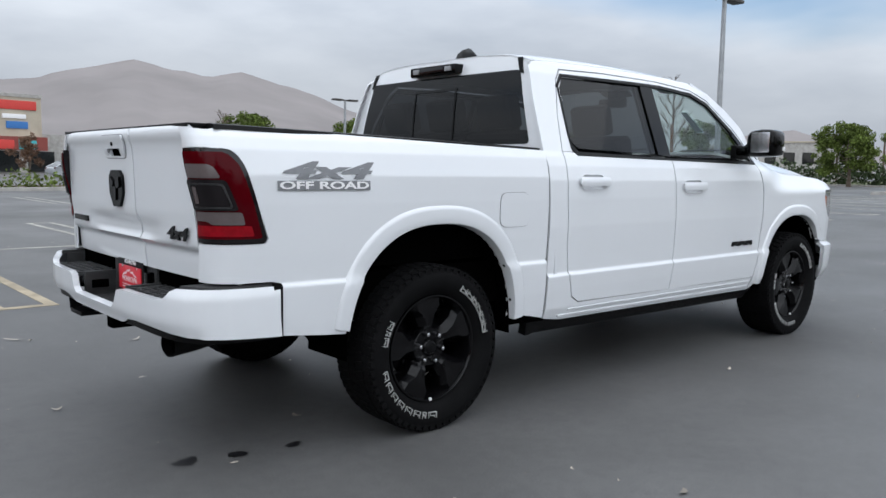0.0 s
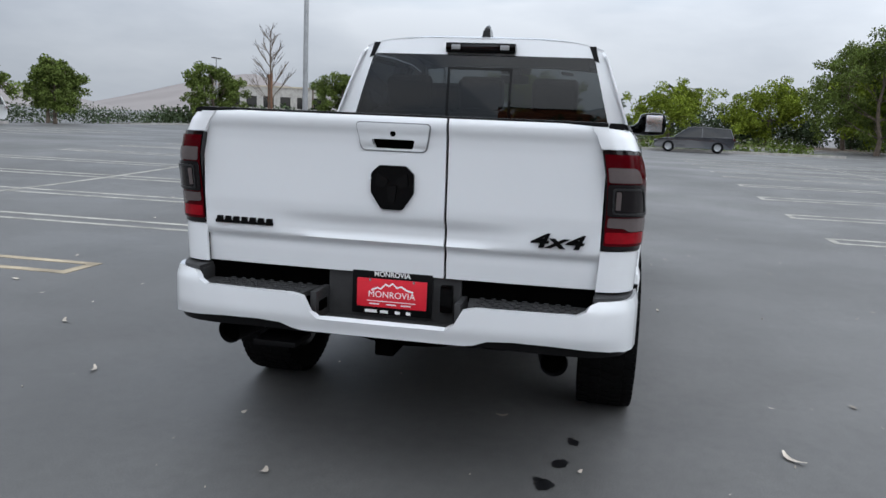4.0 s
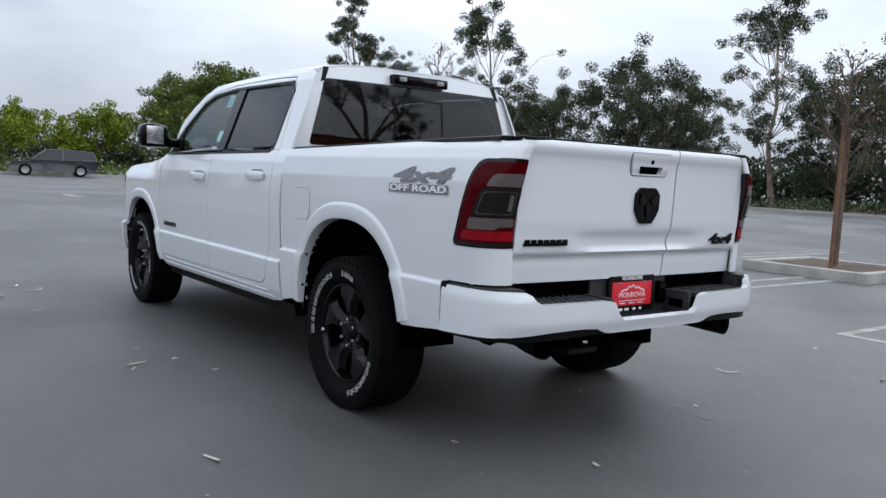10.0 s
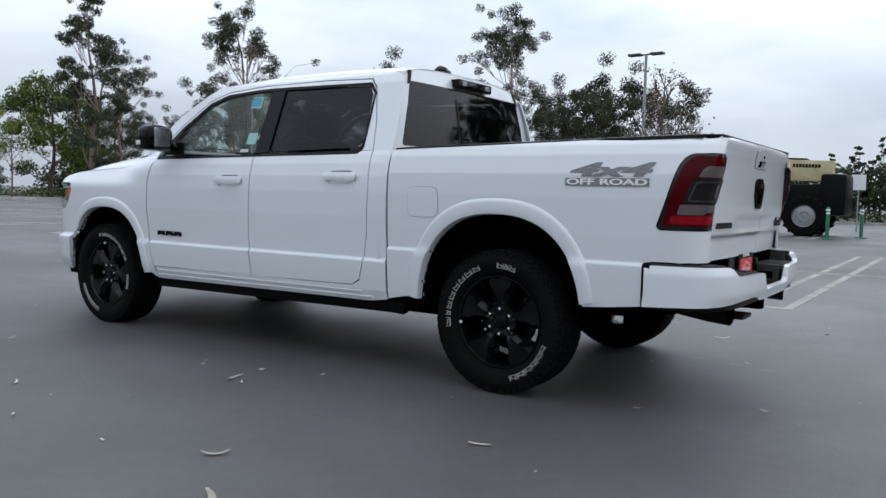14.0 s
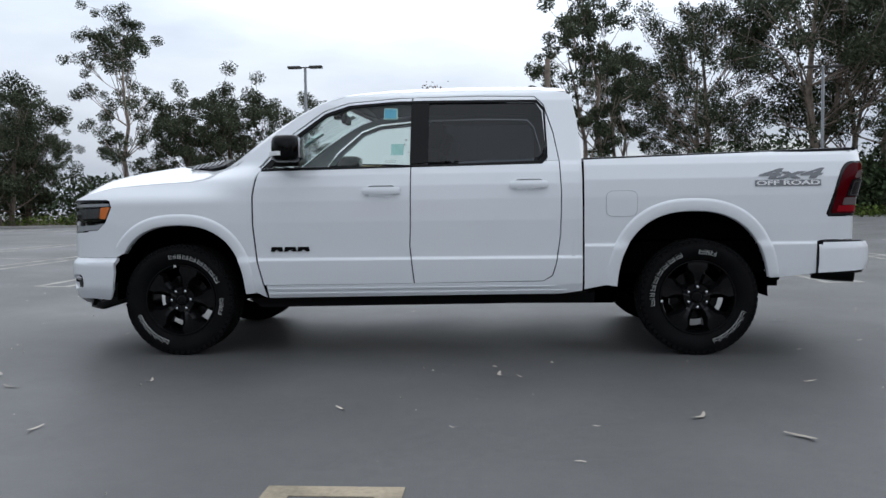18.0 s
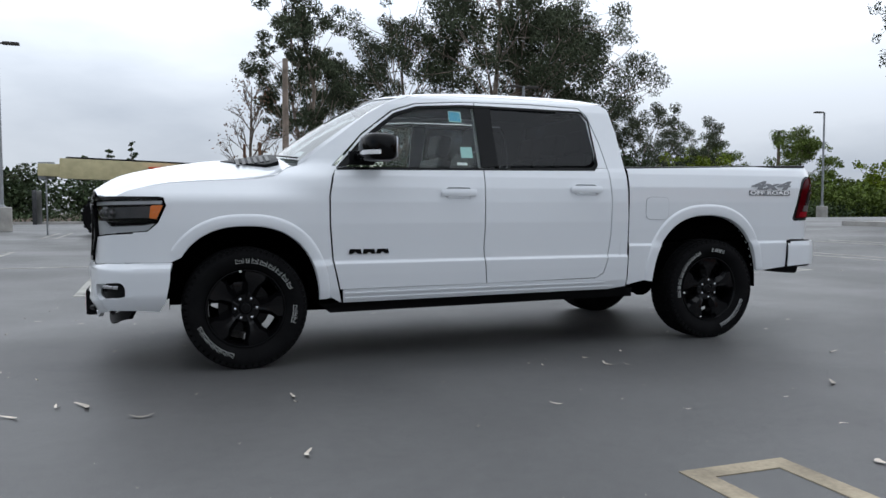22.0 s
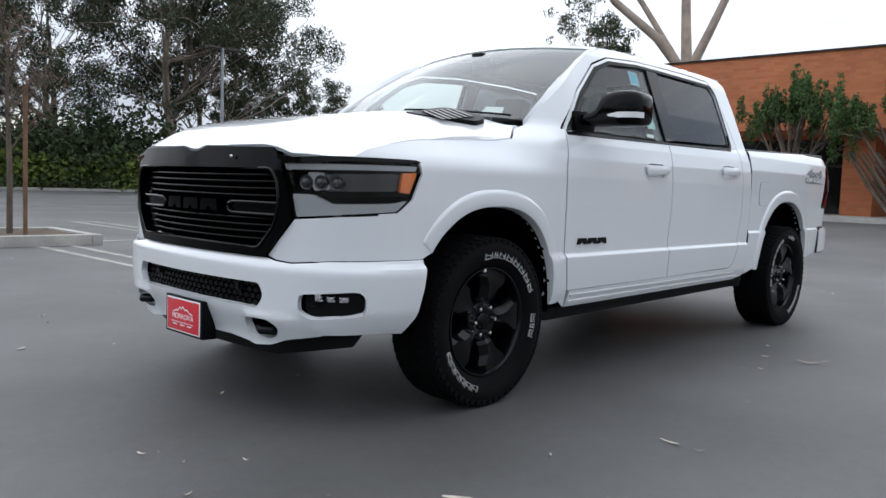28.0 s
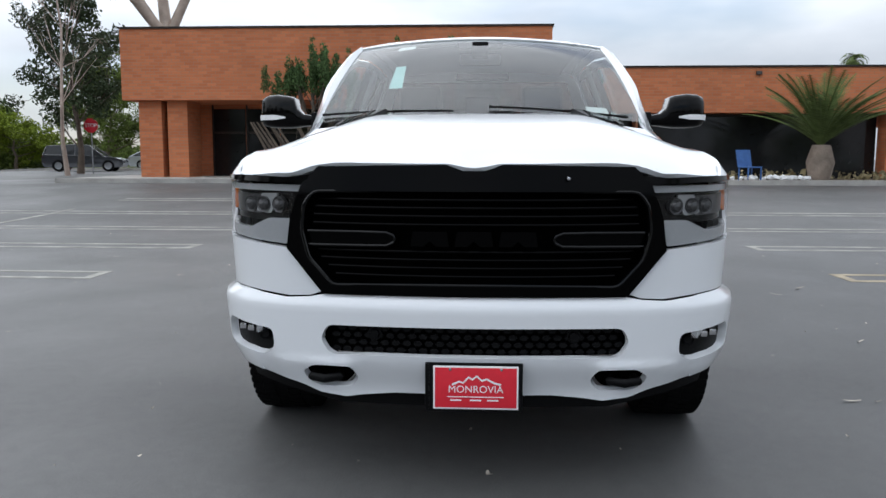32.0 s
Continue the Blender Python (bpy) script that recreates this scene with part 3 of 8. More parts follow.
both("rocker_moulding", [(3.01, 0.430), (1.4, 0.442), (0.90, 0.446), (0.90, 0.458), (1.4, 0.454), (3.01, 0.443)], WHITE, off=0.008, thick=0.012)

# hood
HOOD_X, HOOD_C = [3.2, 3.41, 3.85, 4.07, 4.30, 4.45, 4.56, 4.62, 4.68], [1.425, 1.42, 1.39, 1.36, 1.318, 1.28, 1.235, 1.195, 1.15]


def nose_x(y):
    return float(np.interp(-abs(y), -NOSE[:, 1], NOSE[:, 0]))


def fender_top(x):
    return float(np.interp(x, [3.2, 3.315, 3.38, 3.46, 3.58, 3.89, 4.15, 4.28, 4.36, 4.42, 4.5], [1.41, 1.350, 1.330, 1.275, 1.255, 1.239, 1.219, 1.195, 1.17, 1.14, 1.13]))


def hood_edge(x):
    z = fender_top(x)
    k = float(np.interp(x, NOSE[:, 0], NOSE[:, 1])) if x > 4.0 else 1.0
    return k * half_width(min(x, 4.0), z) - 0.006


def hood_z(x, y):
    c = sum(np.interp(x + d, HOOD_X, HOOD_C) for d in (-0.05, 0, 0.05)) / 3
    e = fender_top(x) + 0.002
    t = abs(y) / hood_edge(min(x, 4.42))
    g = 0.08 * t * t + 0.36 * ease(0.48, 0.76, t) + 0.56 * ease(0.68, 1.0, t)
    z = float(c + (e - c) * g)
    d = nose_x(y) - x
    lip = float(np.interp(abs(y), [0, 0.035, 0.085, 0.50, 0.57, 0.66, 0.80, 0.9], [1.150, 1.154, 1.172, 1.168, 1.158, 1.122, 1.126, 1.13]))
    f = min(1.0, max(0.0, d / 0.20))
    return lip + (z - lip) * math.sqrt(1 - (1 - f) ** 2)


hood_front = [(nose_x(y) - 0.01, y) for y in (0.86, 0.80, 0.70, 0.64, 0.57, 0.50, 0.4, 0.2, 0.09, 0.03, 0, -0.03, -0.09, -0.2, -0.4, -0.50, -0.57, -0.64, -0.70, -0.80, -0.86)]
hood_side = [(x, hood_edge(x)) for x in (3.34, 3.38, 3.46, 3.6, 3.9, 4.1, 4.2, 4.28, 4.35, 4.40)]
hood_poly = hood_side + hood_front + [(x, -y) for x, y in reversed(hood_side)] + [(3.34 + 0.06 * (1 - (y / 0.8) ** 2), y) for y in (-0.6, -0.3, 0, 0.3, 0.6)]
part("hood", sheet(hood_poly, lambda x, y: (x, y, hood_z(x, y)), (0.06, 0.055), 0.02), WHITE, pickup)
for s in (1, -1):
    vent = rounded([(3.80, s * 0.50), (3.48, s * 0.45), (3.41, s * 0.49), (3.41, s * 0.69), (3.50, s * 0.71)], 0.02)
    v = part("hood_vent", sheet(vent, lambda x, y: (x, y, hood_z(x, y) + 0.004 + 0.024 * ease(3.80, 3.44, x)), (0.05, 0.05), 0.03), TRIM, pickup, "black hood air vent")
    for k in range(6):
        x = 3.47 + 0.04 * k
        part("vent_slat", sheet([(x, s * 0.51), (x + 0.022, s * 0.515), (x + 0.022, s * 0.655), (x, s * 0.66)], lambda a, y: (a, y, hood_z(a, y) + 0.010 + 0.024 * ease(3.80, 3.44, a)), (0.05, 0.05), 0.006), GLOSS, v)

# roof, windscreen, back of the cab


def roof_z(x, y):
    c = sum(np.interp(x + d, [0.7, 0.83, 0.95, 1.2, 1.7, 2.1, 2.4, 2.55, 2.75], [1.88, 1.915, 1.94, 1.955, 1.96, 1.95, 1.925, 1.90, 1.85]) for d in (-0.06, 0, 0.06)) / 3
    e = float(np.interp(x, [0.8, 0.9, 1.1, 1.6, 2.2, 2.46, 2.7], [1.85, 1.868, 1.88, 1.890, 1.884, 1.866, 1.80]))
    return float(e + (c - e) * max(0.0, 1 - (abs(y) / roof_edge(x)) ** 4.5))


def roof_edge(x):
    return half_width(x, float(np.interp(x, [0.85, 0.9, 1.1, 1.6, 2.2, 2.46, 2.7], [1.83, 1.868, 1.88, 1.890, 1.884, 1.866, 1.78])) - 0.002)


ws_top = lambda y: (2.50 + 0.11 * (1 - (y / 0.72) ** 2), y, 1.858 + 0.044 * (1 - (y / 0.72) ** 2))
ws_low = lambda y: (3.27 + 0.13 * (1 - (y / 0.84) ** 2), y, 1.378 + 0.035 * (1 - (y / 0.84) ** 2))
xs = (0.882, 0.95, 1.1, 1.6, 2.2, 2.42)
roof_poly = [(x, roof_edge(x)) for x in xs] + [(ws_top(y)[0] - 0.004, y) for y in (0.69, 0.5, 0.25, 0, -0.25, -0.5, -0.69)] + [(x, -roof_edge(x)) for x in reversed(xs)] + [(0.858 + 0.03 * (y / 0.8) ** 2, y) for y in (-0.6, -0.4, 0, 0.4, 0.6)]
part("roof", sheet(roof_poly, lambda x, y: (x, y, roof_z(x, y)), (0.1, 0.06), 0.02), WHITE, pickup)


def ws_map(v, w):
    a, b = Vector(ws_low(v * 0.845)), Vector(ws_top(v * 0.722))
    p = a.lerp(b, w)
    bow = 0.035 * 4 * w * (1 - w)
    return (p.x + bow * 0.5, p.y, p.z + bow * 0.86)


part("windscreen", sheet([(-0.985, 0.0), (0.985, 0.0), (0.985, 1.0), (-0.985, 1.0)], ws_map, (0.1, 0.1), 0.005), SHIELD, pickup, "clear windscreen glass")
for s in (1, -1):
    bm = bmesh.new()
    a = [Vector(ws_map(s * 0.985, k / 8)) for k in range(9)]
    outer = [side(s)(x, z) for x, z in ((3.31, 1.345), (3.225, 1.405), (3.16, 1.455), (3.075, 1.52), (2.99, 1.585), (2.91, 1.645), (2.83, 1.706), (2.66, 1.804), (2.50, 1.857))]
    va, vo = [bm.verts.new(p) for p in a], [bm.verts.new(p) for p in outer]
    vm = [bm.verts.new(Vector(p).lerp(Vector(o), 0.5) + Vector((0.012, s * 0.004, 0.012))) for p, o in zip(a, outer)]
    for r0, r1 in ((va, vm), (vm, vo)):
        for i in range(8):
            bm.faces.new((r0[i], r0[i + 1], r1[i + 1], r1[i]) if s < 0 else (r0[i], r1[i], r1[i + 1], r0[i + 1]))
    part("windscreen_pillar", bm, WHITE, pickup)
part("roof_header", sheet([(-1.0, 0.975), (-0.5, 0.970), (0.0, 0.968), (0.5, 0.970), (1.0, 0.975), (1.0, 1.01), (-1.0, 1.01)], lambda v, w: tuple(Vector(ws_map(v, w)) + Vector((0.004, 0, 0.005))), (0.1, 0.02), 0.02), WHITE, pickup, "white roof edge above the windscreen")
cowl = sheet([(3.26, -0.83), (3.42, -0.83), (3.47, -0.4), (3.48, 0), (3.47, 0.4), (3.42, 0.83), (3.26, 0.83)], lambda x, y: (x, y, hood_z(x, y) - 0.035), (0.08, 0.1), 0.03)
part("sensor_housing", sheet([(-0.16, 0.86), (0.16, 0.86), (0.19, 0.985), (-0.19, 0.985)], lambda v, w: tuple(Vector(ws_map(v, w)) + Vector((-0.014, 0, -0.014))), (0.1, 0.1), 0.01), TRIM, pickup, "black sensor housing behind the windscreen")
part("cowl", cowl, TRIM, pickup, "black cowl panel below the windscreen")
for y0, y1 in ((0.72, 0.05), (-0.12, -0.78)):
    pts = [Vector(ws_map((y0 + (y1 - y0) * k / 6) / 0.8, 0.015 + 0.035 * k / 6)) + Vector((0.012, 0, 0.010)) for k in range(7)]
    part("wiper", tube(pts, 0.006, 6), TRIM, pickup)


def back_x(z):
    return float(np.interp(z, [0.5, 1.36, 1.64, 1.83, 1.90], [0.80, 0.79, 0.81, 0.84, 0.86]))


back_map = lambda y, z: (back_x(z) + 0.03 * (y / 0.8) ** 2, y, z)
rw = rounded([(0.80, 1.40), (0.685, 1.815), (-0.685, 1.815), (-0.80, 1.40)], 0.03)
back_poly = [(half_width(0.8, z) - 0.004, z) for z in (0.6, 1.0, 1.34, 1.5, 1.64, 1.78, 1.835)] + [(0.68, 1.872), (0.58, 1.896), (0.4, 1.912), (0, 1.918), (-0.4, 1.912), (-0.58, 1.896), (-0.68, 1.872)] + [(-half_width(0.8, z) + 0.004, z) for z in (1.835, 1.78, 1.64, 1.5, 1.34, 1.0, 0.6)]
rear_out = lambda c: Vector((-1, 0, 0))
part("cab_back", sheet(back_poly, back_map, (0.12, 0.12), 0.02, [rw], rear_out), WHITE, pickup)
rwin = part("rear_window", sheet(rw, lambda y, z: (back_map(y, z)[0] - 0.004, y, z), (0.2, 0.2), 0.005, (), rear_out), TINT, pickup, "dark tinted rear window with a sliding pane")
for poly in ([(0.20, 1.74), (0.20, 1.725), (-0.20, 1.725), (-0.20, 1.74)], [(-0.185, 1.73), (-0.185, 1.40), (-0.20, 1.40), (-0.20, 1.73)], [(0.185, 1.73), (0.185, 1.40), (0.20, 1.40), (0.20, 1.73)]):
    part("slider_frame", sheet(poly, lambda y, z: (back_map(y, z)[0] - 0.008, y, z), (0.2, 0.2), 0.004, (), rear_out), GLOSS, rwin)
for s in (1, -1):
    part("roof_seam", sheet([(s * 0.69, 1.885), (s * 0.70, 1.84), (s * 0.715, 1.79), (s * 0.685, 1.80), (s * 0.65, 1.885)], lambda y, z: (back_map(y, z)[0] - 0.006, y, z), (0.2, 0.2), 0.004, (), rear_out), TRIM, pickup)
brake = part("high_brake_lamp", box(0.79, 0.88, -0.215, 0.215, 1.825, 1.885, 0.012), GLOSS, pickup, "black housing of the high-mounted brake lamp")
part("lens", box(0.782, 0.80, -0.11, 0.11, 1.842, 1.872, 0.004), DARKLAMP, brake)
for s in (1, -1):
    part("cargo_light", box(0.783, 0.80, s * 0.15 - 0.028, s * 0.15 + 0.028, 1.842, 1.872, 0.004), LAMPGREY, brake)
fin = bmesh.new()
for dx, w, z in ((0.0, 0.03, 0.0), (0.02, 0.022, 0.055), (0.05, 0.012, 0.085), (0.075, 0.006, 0.09)):
    for v in ((1.0 + dx, -w, 1.925 + z), (1.0 + dx, w, 1.925 + z), (1.19 - dx * 0.6 - z * 0.6, w * 0.8, 1.935 + z), (1.19 - dx * 0.6 - z * 0.6, -w * 0.8, 1.935 + z)):
        fin.verts.new(v)
bmesh.ops.convex_hull(fin, input=fin.verts)
part("antenna_fin", fin, GLOSS, pickup, "dark shark-fin roof antenna", smooth=60)

# bed and tailgate
bed = box(-1.02, 0.76, -0.80, 0.80, 0.80, 0.84)
box(0.70, 0.76, -0.86, 0.86, 0.8, 1.36, 0, bed)
for s in (1, -1):
    box(-1.0, 0.76, min(s * 0.84, s * 0.80), max(s * 0.84, s * 0.80), 0.8, 1.37, 0, bed)
part("bed_liner", bed, UNDER, pickup, "black cargo bed")
for s in (1, -1):
    bm = bmesh.new()
    rows = []
    for k in range(15):
        x = 0.775 - k * (1.825 / 14)
        zt = float(np.interp(x, [-1.05, 0.775], [1.420, 1.376]))
        w = half_width(max(x, -0.9), 1.385) * (1 if x > -0.95 else 0.985)
        rows.append([bm.verts.new((x, s * y, z)) for y, z in ((w - 0.004, zt - 0.022), (w - 0.012, zt - 0.004), (w - 0.03, zt), (0.80, zt), (0.79, zt - 0.03))])
    for a, b in zip(rows, rows[1:]):
        for i in range(4):
            bm.faces.new((a[i], a[i + 1], b[i + 1], b[i]))
    bm.faces.new(rows[0]), bm.faces.new(rows[-1])
    bmesh.ops.recalc_face_normals(bm, faces=bm.faces)
    part("bed_rail_cap", bm, TRIM, pickup, "black plastic bed rail cap")
TG_Z, TG_X = [0.78, 0.86, 0.90, 0.925, 0.95, 1.00, 1.06, 1.20, 1.30, 1.345, 1.37, 1.40, 1.415], [-1.060, -1.068, -1.068, -1.095, -1.098, -1.100, -1.108, -1.112, -1.116, -1.122, -1.134, -1.134, -1.122]


def gate_map(y, z):
    x = sum(np.interp(z + d, TG_Z, TG_X) for d in (-0.006, 0, 0.006)) / 3
    dip = 0.018 * ease(0.55, 0.25, abs(y)) * ease(1.03, 0.98, z) * ease(0.92, 0.95, z)
    return (float(x) - 0.012 + 0.018 * (abs(y) / 0.8) ** 3 + dip, y, z)


handle_hole = rounded([(0.085, 1.325), (-0.085, 1.325), (-0.075, 1.29), (0.075, 1.29)], 0.008)
for y0, y1 in ((0.797, -0.204), (-0.214, -0.797)):
    part("tailgate", sheet([(y0, 0.792), (y1, 0.792), (y1, 1.412), (y0, 1.412)], gate_map, (0.05, 0.012), 0.02, [handle_hole] if y0 > 0 else (), rear_out), WHITE, pickup)
part("tailgate_core", box(-1.055, -0.99, -0.80, 0.80, 0.84, 1.40), UNDER, pickup, smooth=0)
part("tailgate_cap", box(-1.128, -0.99, -0.796, 0.796, 1.404, 1.421, 0.006), TRIM, pickup, "black tailgate top cap")
part("handle_gap", sheet(rounded([(0.150, 1.389), (-0.150, 1.389), (-0.130, 1.278), (0.130, 1.278)], 0.022), lambda y, z: (gate_map(y, z)[0] - 0.002, y, z), (0.05, 0.02), 0.002, [handle_hole], rear_out), DECAL, pickup)
gh = part("tailgate_handle", sheet(rounded([(0.145, 1.385), (-0.145, 1.385), (-0.125, 1.283), (0.125, 1.283)], 0.02), lambda y, z: (gate_map(y, z)[0] - 0.012 + 0.008 * ease(1.31, 1.29, z), y, z), (0.05, 0.02), 0.02, [handle_hole], rear_out), WHITE, pickup)
# shadow-black sheet paints the shade inside the pull
part("pull_recess", sheet(handle_hole, lambda y, z: (gate_map(y, z)[0] + 0.012, y, z), (0.1, 0.1), 0.0, (), rear_out), UNDER, gh)
part("keyhole", moved(lathe([(0.0, 0.004), (0.010, 0.004), (0.012, 0.0)], 16), pose(gate_map(0, 1.345)[0] - 0.013, 0, 1.348, 0, -90, 0)), UNDER, gh)
shield = rounded([(0.052, 1.226), (-0.052, 1.226), (-0.085, 1.195), (-0.085, 1.120), (-0.042, 1.056), (0.042, 1.056), (0.085, 1.120), (0.085, 1.195)], 0.008)
em = part("tailgate_emblem", sheet(shield, lambda y, z: (gate_map(y, z)[0] - 0.014, y, z), (0.1, 0.1), 0.018, (), rear_out), GLOSS, pickup, "black eight-sided emblem")
for poly in ([(0.06, 1.20), (0.012, 1.17), (0.03, 1.14), (0.065, 1.15)], [(-0.06, 1.20), (-0.012, 1.17), (-0.03, 1.14), (-0.065, 1.15)], [(0.02, 1.15), (-0.02, 1.15), (-0.012, 1.085), (0.012, 1.085)]):
    part("emblem_relief", sheet(rounded(poly, 0.01), lambda y, z: (gate_map(y, z)[0] - 0.021, y, z), (0.1, 0.1), 0.007, (), rear_out), SHINE, em)
# tail lamps
for s in (1, -1):
    lamp = part("tail_lamp", sheet(rounded([(-0.866, 0.950), (-0.952, 1.270), (-0.985, 1.322), (-1.178, 1.322), (-1.178, 0.950)], [0.025, 0.09, 0.05, 0.008, 0.008], 6), side(s, 0.004), (0.02, 0.03), 0.03), DARKLAMP, pickup, "red and smoked tail lamp")
    part("red_lens", sheet(rounded([(-0.890, 0.968), (-0.968, 1.262), (-0.998, 1.308), (-1.172, 1.308), (-1.172, 0.968)], [0.018, 0.08, 0.045, 0.006, 0.006], 6), side(s, 0.010), (0.02, 0.03), 0.01), REDLAMP, lamp)
    part("clear_lens", sheet(rounded([(-1.026, 1.206), (-1.036, 1.246), (-1.054, 1.260), (-1.166, 1.260), (-1.166, 1.206)], 0.008), side(s, 0.0135), (0.02, 0.03), 0.006), CLEARLAMP, lamp)
    part("clear_lens", sheet(rounded([(-0.964, 1.024), (-0.974, 1.074), (-1.164, 1.074), (-1.164, 1.038), (-1.10, 1.036), (-1.08, 1.024)], 0.008), side(s, 0.0135), (0.02, 0.03), 0.006), CLEARLAMP, lamp)
    part("red_reflector", sheet(rounded([(-0.925, 0.978), (-0.937, 1.020), (-1.168, 1.020), (-1.168, 0.978)], 0.008), side(s, 0.0115), (0.02, 0.03), 0.006), REDREFLECT, lamp, "brighter red reflector band")
    box_out = rounded([(-0.982, 1.080), (-1.012, 1.200), (-1.170, 1.200), (-1.170, 1.080)], 0.014)
    part("smoked_lens", sheet(box_out, side(s, 0.017), (0.02, 0.03), 0.012), DARKLAMP, lamp)
    ring_in = rounded([(-1.008, 1.094), (-1.028, 1.180), (-1.144, 1.180), (-1.144, 1.094)], 0.012)
    ring_out = rounded([(-1.001, 1.088), (-1.022, 1.186), (-1.150, 1.186), (-1.150, 1.088)], 0.014)
    part("lens_ring", sheet(ring_out, side(s, 0.0205), (0.02, 0.03), 0.005, [ring_in]), STEEL, lamp)
    part("lens_ring", sheet(rounded([(-1.125, 1.105), (-1.122, 1.172), (-1.136, 1.172), (-1.138, 1.105)], 0.004), side(s, 0.020), (0.03, 0.03), 0.004), CLEARLAMP, lamp)


# rear bumper
def bump_map(s, z):
    x, y, z = bump_at(s, z)
    k = 0.02 * ease(0.64, 0.57, z) + 0.014 * ease(0.73, 0.776, z)
    return (x + k * (1 if abs(y) < 0.9 else 0.3), y * (1 - 0.012 * ease(0.73, 0.776, z)), z)


END = BUMP_S[-1] - 0.115
bump_top = [(END, 0.755), (END - 0.012, 0.768), (END - 0.03, 0.770)] + [(bump_s(y), z) for y, z in ((0.86, 0.774), (0.815, 0.773), (0.785, 0.760), (0.765, 0.738), (0.735, 0.722), (0.36, 0.722), (0.315, 0.712), (0.285, 0.655), (0.25, 0.628))]
bump_low = [(bump_s(y), z) for y, z in ((0.32, 0.572), (0.36, 0.578), (0.41, 0.598), (0.50, 0.604), (0.66, 0.600), (0.86, 0.582))] + [(END, 0.562)]
bump_poly = bump_top + [(-u, z) for u, z in reversed(bump_top)] + [(-u, z) for u, z in reversed(bump_low)] + bump_low
bumper_out = lambda c: Vector((-1, 0, 0)) if abs(c.y) < 0.9 else Vector((-0.2, math.copysign(1, c.y), 0))
rb = part("rear_bumper", sheet(bump_poly, bump_map, (0.035, 0.02), 0.03, (), bumper_out), WHITE, pickup, "white painted rear bumper")
for s in (1, -1):
    part("bumper_seam", sheet([(-0.818, 0.560), (-0.800, 0.560), (-0.800, 0.765), (-0.806, 0.779), (-0.822, 0.784), (-0.840, 0.784), (-0.840, 0.70)], lambda x, z: (x, s * 0.957, z), (0.1, 0.1), 0.03, (), lambda c: Vector((0, c.y, 0))), TRIM, rb)
    pad = [bump_at(END - 0.03 - k * 0.04, 0) for k in range(9)]
    part("step_pad", sheet([(s * 0.79, -1.165)] + [(s * (p[1] - 0.022), p[0] + 0.026) for p in reversed(pad) if p[1] > 0.81] + [(s * 0.79, -0.83)], lambda y, x: (x, y, 0.780), (0.1, 0.1), 0.02, (), lambda c: Vector((0, 0, 1))), STEP, rb, "black corner step pad")
    tread = part("step_pad", sheet([(s * 0.795, -1.0), (s * 0.775, -1.18), (s * 0.74, -1.20), (s * 0.33, -1.225), (s * 0.30, -1.0)], lambda y, x: (x, y, 0.716), (0.1, 0.1), 0.02, (), lambda c: Vector((0, 0, 1))), STEP, rb, "black step pad with raised studs")
    for k in range(5):
        for i in range(9):
            y = s * (0.36 + 0.042 * i + (0.021 if k % 2 else 0))
            part("tread_stud", moved(box(-0.014, 0.014, -0.006, 0.006, 0, 0.006, 0.002, None, 1), pose(-1.19 + k * 0.036, y, 0.716, 0, 0, 45 if (i + k) % 2 else -45)), STEP, tread, smooth=0)
    part("step_wall", box(-1.14, -1.0, min(s * 0.785, s * 0.80), max(s * 0.785, s * 0.80), 0.70, 0.766, 0.006), STEP, rb)
    wall = box(-1.20, -1.02, min(s * 0.275, s * 0.30), max(s * 0.275, s * 0.30), 0.59, 0.722, 0.006)
    part("step_wall", wall, STEP, rb)
    # the recess is a shadow-black block, its shade painted rather than hollow
    part("step_recess", box(-1.17, -1.09, s * 0.272 - 0.004, s * 0.272 + 0.004, 0.64, 0.68, 0.002), UNDER, rb)
    part("exhaust_tip", tube([(-0.9, s * 0.60, 0.535), (-1.05, s * 0.64, 0.525), (-1.165, s * 0.66, 0.52)], [0.045, 0.05, 0.052], 20, None, False), TRIM, pickup, "dark tailpipe tip")
    # shadow-black disc stands for the unlit inside of the pipe
    part("exhaust_bore", moved(lathe([(0.0, 0.0), (0.048, 0.0)], 20), pose(-1.13, s * 0.655, 0.522, 0, 90, 0)), UNDER, pickup)
    skirt = [(bump_s(y), z) for y, z in ((0.34, 0.565), (0.43, 0.60), (0.60, 0.60), (0.86, 0.585))] + [(END - 0.02, 0.565), (END - 0.03, 0.556), (END - 0.1, 0.552)] + [(bump_s(y), z) for y, z in ((0.80, 0.558), (0.42, 0.570))]
    part("bumper_skirt", sheet([(s * u, z) for u, z in skirt], lambda u, z: (bump_at(u, z)[0] + 0.03, bump_at(u, z)[1] * 0.985, z), (0.05, 0.05), 0.02, (), bumper_out), TRIM, rb)
part("plate_recess", box(-1.055, -1.02, -0.275, 0.275, 0.58, 0.788, 0.01), STEP, rb)
# core and back carry the shade under the bumper in their black
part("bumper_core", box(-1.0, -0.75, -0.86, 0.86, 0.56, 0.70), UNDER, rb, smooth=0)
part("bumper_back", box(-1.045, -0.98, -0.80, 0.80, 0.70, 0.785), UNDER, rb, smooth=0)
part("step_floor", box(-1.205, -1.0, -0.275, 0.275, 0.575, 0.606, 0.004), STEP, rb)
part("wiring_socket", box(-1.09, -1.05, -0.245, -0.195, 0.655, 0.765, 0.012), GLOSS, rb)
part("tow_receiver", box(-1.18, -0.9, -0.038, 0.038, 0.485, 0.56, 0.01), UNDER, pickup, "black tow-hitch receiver")
